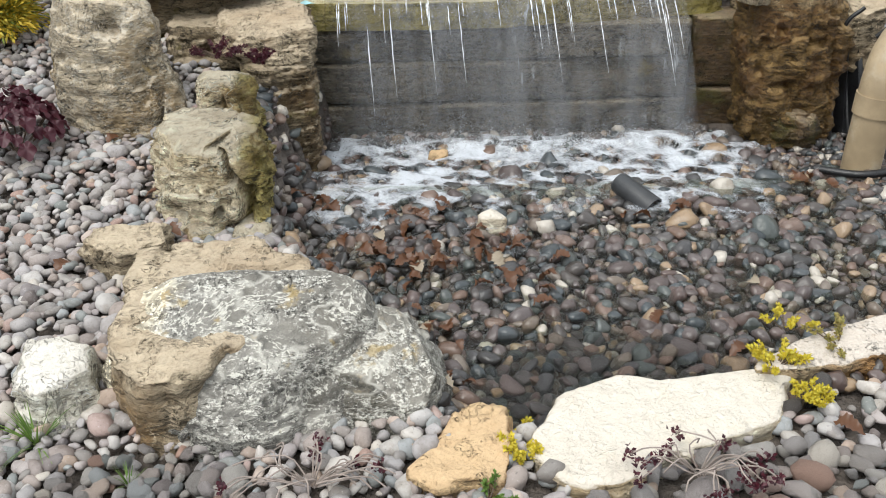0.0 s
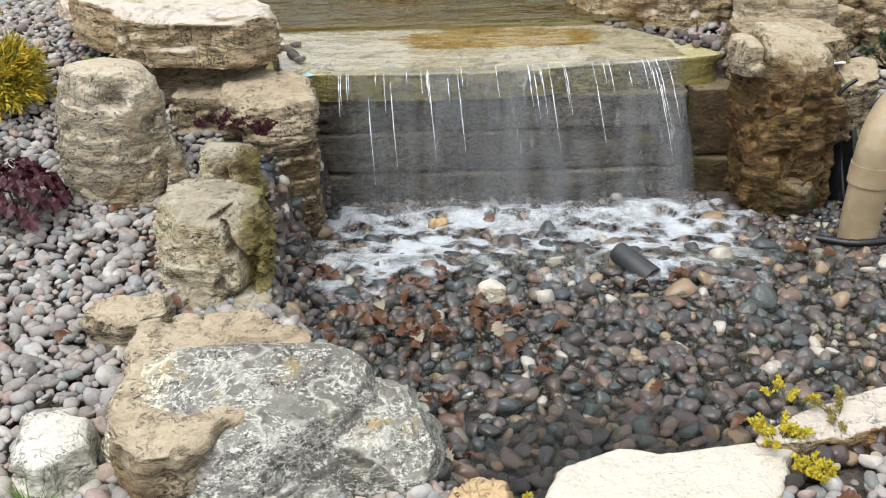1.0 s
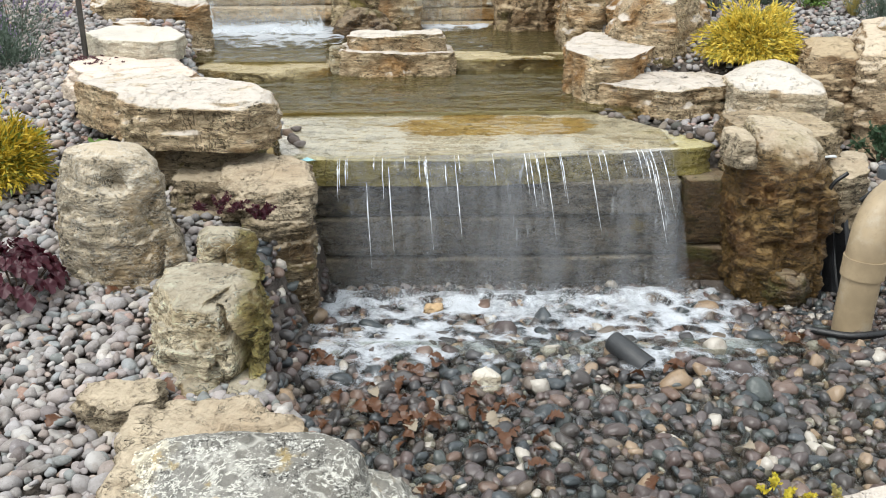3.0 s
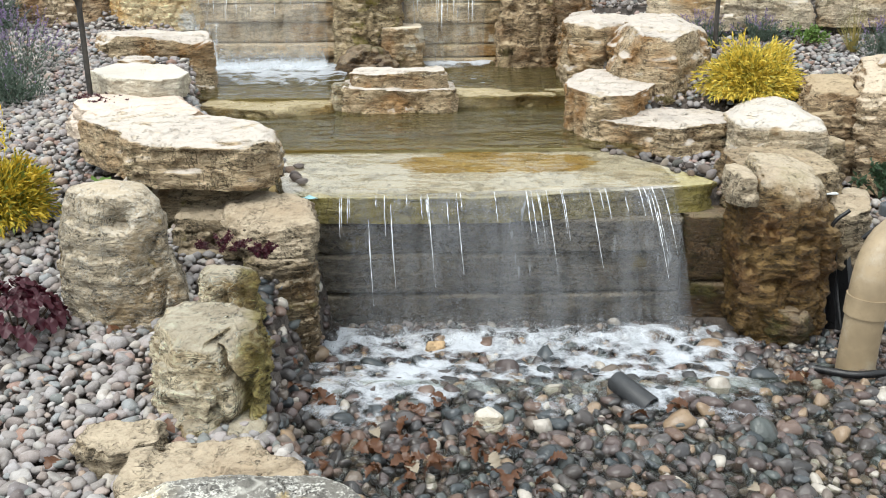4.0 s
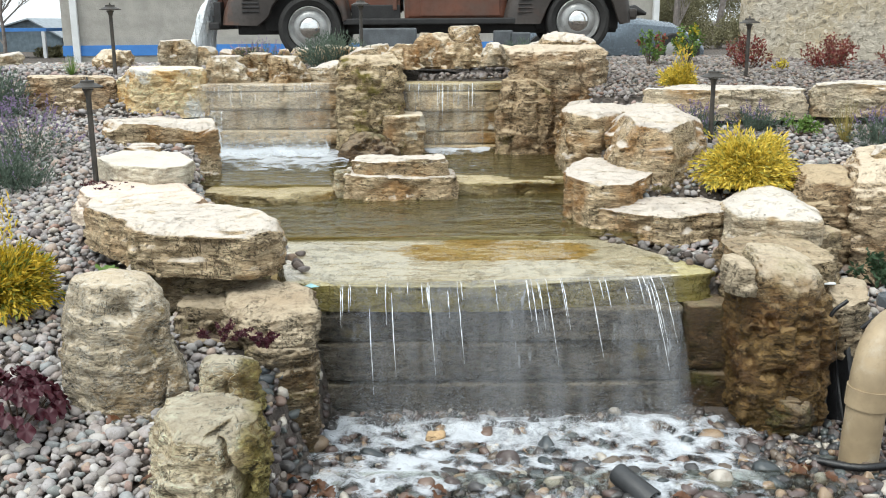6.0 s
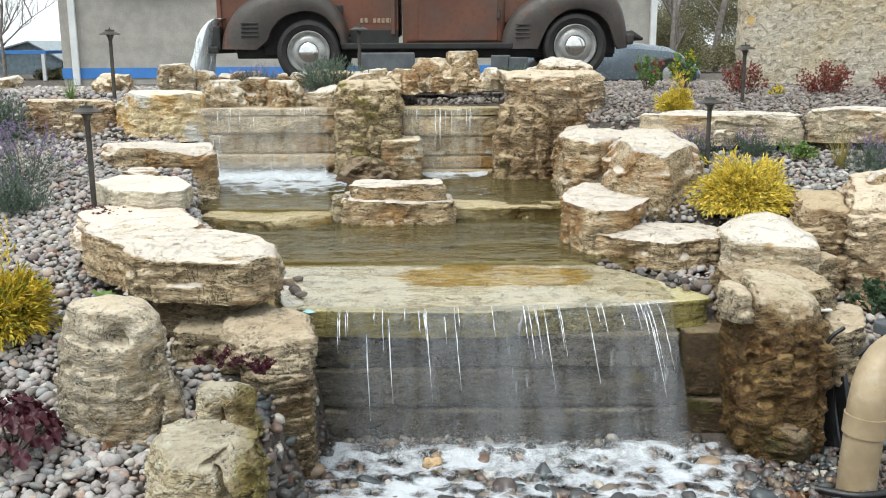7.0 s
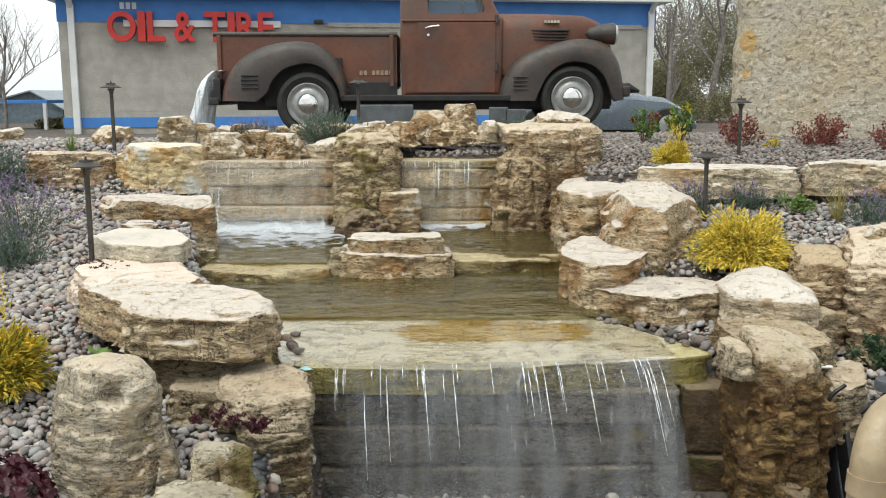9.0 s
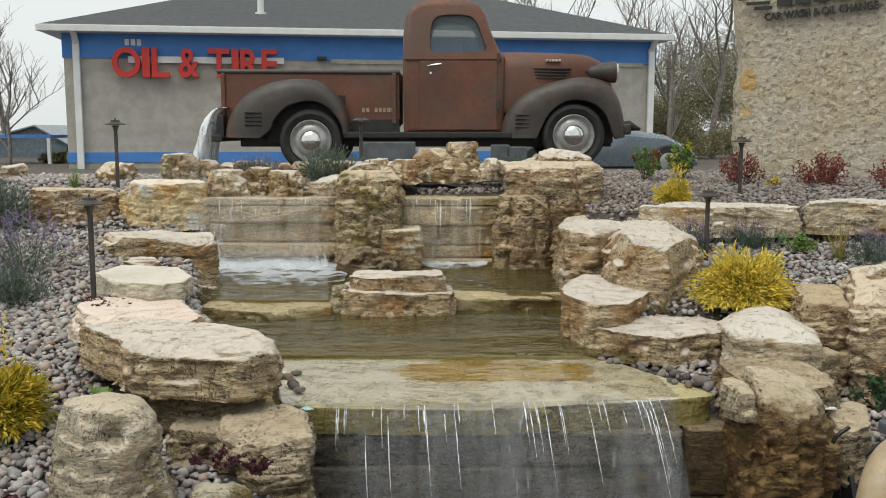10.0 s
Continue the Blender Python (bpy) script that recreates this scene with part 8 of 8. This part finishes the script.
part("cap", lathe([(0.03, 0.16), (0.052, 0.165), (0.054, 0.19), (0.05, 0.205), (0.044, 0.208), (0.04, 0.202), (0.0, 0.2)], "z", 28), SLATE, spot)
part("strap", tube([(-0.02, -0.01, 0.14), (-0.06, 0.0, 0.11), (-0.10, 0.01, 0.07)], 0.009, 8), BLACK, spot)
chip = thing("litter", 1.557, 3.68, 0.435, "small white plastic chip on a limestone rock", "litter")
part("chip", boxed(-0.024, 0.024, -0.012, 0.012, 0.0, 0.008, 0.003), WHITETRIM, chip)
light = thing("pool_light", 0.59, 2.72, 0.045, "dark grey cylindrical pool light lying in shallow water", "lamp")
light.rotation_euler = (radians(14), radians(20), radians(-48))
part("housing", lathe([(0.0, -0.075), (0.03, -0.075), (0.035, -0.068), (0.039, 0.02), (0.042, 0.07), (0.042, 0.078), (0.037, 0.078), (0.036, 0.05)], "x", 32), worn("dark_grey_casing", (0.035, 0.037, 0.04), 0.45, vary=0.2, scale=30), light)
part("faceplate", lathe([(0.0365, 0.05), (0.02, 0.053), (0.0, 0.054)], "x", 32), BLACK, light)
for x0, x1, z1 in ((-0.88, -0.29, 1.43), (0.5, 0.7, 1.40), (0.66, 0.88, 1.38)):
    slab = thing("slate_slab", 0, 0, 0, "upright blue-grey slate slab beside the truck", "stone slab")
    part("slab", boxed(x0, x1, 9.9, 9.98, 1.0, z1, 0.015), SLATE, slab)
scrap = thing("litter", -0.53, 3.53, 0.475, "small turquoise and white paper scrap", "litter")
bm = surface([[(-0.03, 0.02, 0.0), (-0.025, -0.01, 0.012)], [(0.0, 0.015, 0.014), (0.005, -0.018, 0.006)], [(0.035, 0.0, 0.004), (0.03, -0.025, 0.012)]], 0.001)
part("paper", bm, worn("turquoise_paper", (0.35, 0.62, 0.66), 0.6), scrap)
block("boulder", -0.09, 0.0, 3.28, 3.36, -0.16, -0.03, ORANGE, "small orange stone at the foot of the fall", edge=0.03)
rock("boulder", [(0.08, 2.56), (0.13, 2.6), (0.17, 2.57), (0.16, 2.53), (0.1, 2.52)], 0.0, 0.075, WHITE, "small white stone in the shallow water", edge=0.02, flare=0.3)

# ---- distant planting ----
WOODS = worn("dull_olive_brown_leaf", (0.2, 0.185, 0.1), 0.9, vary=0.3, scale=1.5)
for x, y, wide, high, seed in ((12.2, 46, 3.4, 5.6, 71), (15.2, 48, 3.4, 6.6, 72), (10.2, 44, 2.0, 2.6, 77), (9.4, 36, 1.6, 1.0, 73), (11.0, 36, 1.5, 1.3, 74), (-12.6, 31, 0.7, 0.35, 75), (-17.5, 34, 1.0, 0.4, 76)):
    leafy_bush(x, y, 0.42, wide, high, 26000 if high > 2 else 4000, WOODS, "distant olive-brown tree with thinning leaves", 0.085, seed, None, "tree", "tree")


# ---- gravel of single stones ----


def stone_shapes(level, count, seed):
    shapes = []
    for k in range(count):
        bm = bmesh.new()
        bmesh.ops.create_icosphere(bm, subdivisions=max(1, level), radius=1.0)
        v = np.array([p.co for p in bm.verts])
        f = np.array([[p.index for p in face.verts] for face in bm.faces])
        bm.free()
        v = v * (1 + 0.2 * bumps(v * 0.9 + k * 9.7, seed)[:, None] + 0.1 * bumps(v * 1.9 + k * 5.3, seed + 4)[:, None])
        v = np.sign(v) * np.abs(v) ** 0.86
        cuts = np.random.default_rng(seed + 31 * k)
        for _ in range(7):
            face = cuts.normal(0, 1, 3)
            face /= np.linalg.norm(face)
            v -= np.clip(v @ face - cuts.uniform(0.56, 0.86), 0, None)[:, None] * face * 0.92
        v *= np.array([1.0, 0.62 + 0.26 * (k % 4) / 3, 0.4 + 0.3 * (k * 7 % 5) / 4])
        shapes.append((v, f))
    return shapes


FINE_STONES, COARSE_STONES, PLAIN_STONES = stone_shapes(2, 14, 5), stone_shapes(1, 14, 25), stone_shapes(0, 9, 35)
rng = np.random.default_rng(4)


def turns(n, tilt):
    """Rows of rotations: any heading, and a lean of about tilt radians."""
    a, b, c = rng.uniform(0, 2 * math.pi, n), rng.normal(0, tilt, n), rng.normal(0, tilt, n)
    ca, sa, cb, sb, cc, sc = np.cos(a), np.sin(a), np.cos(b), np.sin(b), np.cos(c), np.sin(c)
    z = np.zeros(n)
    rz = np.stack([ca, -sa, z, sa, ca, z, z, z, z + 1], 1).reshape(-1, 3, 3)
    rx = np.stack([z + 1, z, z, z, cb, -sb, z, sb, cb], 1).reshape(-1, 3, 3)
    ry = np.stack([cc, z, sc, z, z + 1, z, -sc, z, cc], 1).reshape(-1, 3, 3)
    return rz @ rx @ ry


def inside(plan, x, y):
    hit = np.zeros(len(x), bool)
    for p, q in zip(plan, np.roll(plan, -1, 0)):
        cross = (p[1] > y) != (q[1] > y)
        hit ^= cross & (x < (q[0] - p[0]) * (y - p[1]) / (q[1] - p[1] + 1e-12) + p[0])
    return hit


def scatter(x0, x1, y0, y1, spacing, keep):
    """Places on a loose grid, without those under rocks."""
    gx, gy = np.meshgrid(np.arange(x0, x1, spacing), np.arange(y0, y1, spacing))
    x = (gx + rng.uniform(-0.5, 0.5, gx.shape) * spacing).ravel()
    y = (gy + rng.uniform(-0.5, 0.5, gx.shape) * spacing).ravel()
    ok = keep(x, y)
    for plan, top in ROCK_PLANS:
        middle = plan.mean(0)
        ok &= ~(inside(middle + (plan - middle) * 0.86, x, y) & (ground_height(x, y) < top - 0.02))
    return x[ok], y[ok]


def gravel(name, x, y, size, mat, label, bed, singles=300, near=(0.0, 1.2), fine=2.8, lift=0.35, tilt=0.3, stone="pebble", shapes=None):
    """River stones: the nearest lie as single parts on the bed, the rest as one piece."""
    n = len(x)
    s = size * np.exp(np.clip(rng.normal(0, 0.32, n), -0.65, 0.62))
    z = ground_height(x, y) + s * lift + rng.uniform(0, 0.012, n)
    rot = turns(n, tilt)
    first = np.argsort(np.hypot(x - near[0], y - near[1]))
    alone = set(first[:singles].tolist())
    shared = {}
    for k in first[:singles]:
        j = int(k) % len(FINE_STONES)
        if j not in shared:
            shared[j] = mesh_of(stone, *FINE_STONES[j], mat)
        ob = new(stone, shared[j])
        ob.parent = bed
        m = Matrix(rot[k].tolist()).to_4x4()
        m.translation = (x[k], y[k], z[k])
        ob.matrix_basis = m @ Matrix.Diagonal((s[k], s[k], s[k], 1))
    rest = np.array([k for k in range(n) if k not in alone])
    verts, faces, base = [], [], 0
    for forms, some in ((FINE_STONES, rest[y[rest] < fine]), (shapes or COARSE_STONES, rest[y[rest] >= fine])):
        for j, (v, f) in enumerate(forms):
            mine = some[some % len(forms) == j]
            if not len(mine):
                continue
            p = np.einsum("nij,vj->nvi", rot[mine], v) * s[mine, None, None] + np.stack([x[mine], y[mine], z[mine]], 1)[:, None]
            verts.append(p.reshape(-1, 3))
            faces.append((f[None] + base + np.arange(len(mine))[:, None, None] * len(v)).reshape(-1, 3))
            base += len(mine) * len(v)
    ob = new(name, mesh_of(name, np.concatenate(verts), np.concatenate(faces), mat))
    ob.parent = bed
    return tagged(ob, label, kind="stuff")


def in_basin(x, y):
    edge = np.interp(y, [1.5, 1.8, 2.1, 2.4, 3.0, 3.7], [0.05, -0.05, -0.3, -0.54, -0.62, -0.5])
    front = np.interp(x, [-0.3, 0.1, 0.7, 1.2, 2.0], [1.62, 1.55, 1.58, 1.82, 2.1])
    return (x > edge - 0.04) & (y > front - 0.04) & (y < 3.6) & (x < 2.3)


def in_pool(x, y):
    a = np.interp(y, [3.7, 4.2, 5, 6, 7], [-0.66, -0.9, -1.3, -1.55, -1.9])
    b = np.interp(y, [3.7, 4.5, 5, 6, 7], [1.05, 0.82, 0.84, 0.9, 1.0])
    return (x > a) & (x < b) & (y > 3.62) & (y < 7.4)


def in_view(x, y, more=0.35):
    return np.abs(x) < 0.5 * y + more


x, y = scatter(-2.6, 0.2, 1.0, 5.0, 0.0258, lambda x, y: (x < 0.12) & ~in_basin(x, y) & ~in_pool(x, y) & in_view(x, y))
gravel("gravel_bed", x, y, 0.0198, PEBBLE, "grey, purple and pink rounded river stones, dry", ground, 300, (-0.6, 1.2))
x, y = scatter(0.0, 1.7, 0.95, 2.3, 0.034, lambda x, y: ~in_basin(x, y) & in_view(x, y) & (x > 0.1))
gravel("gravel_bed", x, y, 0.0235, PEBBLE, "grey and pink rounded river stones, dry", ground, 300, (0.6, 1.0))
x, y = scatter(-0.8, 2.3, 1.5, 3.75, 0.0285, lambda x, y: in_basin(x, y) & in_view(x, y))
gravel("wet_gravel_bed", x, y, 0.0225, WET_PEBBLE, "dark wet brown, grey and red river stones", ground, 300, (0.4, 1.6), fine=3.0, tilt=0.45)
x, y = scatter(-0.5, 1.2, 2.5, 3.45, 0.085, lambda x, y: in_basin(x, y))
gravel("wet_cobbles", x, y, 0.031, WET_PEBBLE, "larger dark wet stones in the white water", ground, 0, fine=4, lift=0.5, tilt=0.3)
x, y = scatter(-5.0, -0.9, 5.0, 9.4, 0.034, lambda x, y: ~in_pool(x, y) & in_view(x, y) & ((y < 7.2) | (x < -1.9) | (y > 7.6)))
gravel("gravel_bed", x, y, 0.0215, PEBBLE, "grey and pink river stones on the upper bank", ground, 0)
x, y = scatter(0.4, 5.4, 6.5, 9.9, 0.031, lambda x, y: ~in_pool(x, y) & in_view(x, y) & (y > 6.5) & ((x > 1.0) | (y > 7.3)))
gravel("gravel_bed", x, y, 0.018, BROWN_PEBBLE, "small brown-grey river stones before the stone sign", ground, 0)
x, y = scatter(0.7, 5.2, 3.45, 6.5, 0.034, lambda x, y: ~in_pool(x, y) & in_view(x, y) & ((x > 1.3) | (y > 7.2) | ((x > 1.0) & (y > 3.9))) & ~in_basin(x, y))
gravel("gravel_bed", x, y, 0.0205, PEBBLE, "grey and pink river stones on the upper terrace", ground, 0)
x, y = scatter(-1.0, 0.4, 7.3, 9.4, 0.04, lambda x, y: in_view(x, y))
gravel("gravel_bed", x, y, 0.02, BROWN_PEBBLE, "dark grey river stones above the small fall", ground, 0)

x, y = scatter(-4.4, 4.4, -1.2, 9.5, 0.06, lambda x, y: (~in_view(x, y, 0.3) | (y < 0.98)) & ~in_basin(x, y) & ~in_pool(x, y) & (np.abs(x) < 4.1 + 0.35 * np.sin(2.3 * y) * np.sin(1.1 * y + 1)) & (y > -0.9 + 0.25 * np.sin(2.1 * x)))
gravel("gravel_bed", x, y, 0.033, PEBBLE, "grey and pink river stones, dry, over the garden bed", ground, 0, fine=-9, shapes=PLAIN_STONES)
x, y = scatter(1.3, 2.3, 1.8, 3.6, 0.05, lambda x, y: ~in_view(x, y, 0.3) & in_basin(x, y))
gravel("wet_gravel_bed", x, y, 0.03, WET_PEBBLE, "dark wet river stones beside the basin", ground, 0, fine=-9, shapes=PLAIN_STONES)

# dark stones along the edges of the slab
edge_rng = random.Random(8)
shared = [mesh_of("stone", *FINE_STONES[k], BROWN_PEBBLE) for k in range(5)]
for a, b, count in (((0.76, 4.40), (1.14, 3.98), 26), ((-0.6, 3.82), (-0.78, 4.3), 9), ((1.0, 4.0), (1.12, 3.9), 5)):
    for k in range(count):
        s = (k + edge_rng.random()) / count
        ob = new("stone", shared[k % 5])
        size = edge_rng.uniform(0.016, 0.038)
        ob.matrix_basis = pose(a[0] + (b[0] - a[0]) * s + edge_rng.gauss(0, 0.025), a[1] + (b[1] - a[1]) * s + edge_rng.gauss(0, 0.02), LIP_Z + size * 0.4, edge_rng.gauss(0, 12), edge_rng.gauss(0, 12), edge_rng.uniform(0, 360)) @ Matrix.Diagonal((size, size, size, 1))
        tagged(ob, "dark rounded river stone on the slab edge", "stone", "stones along the slab")
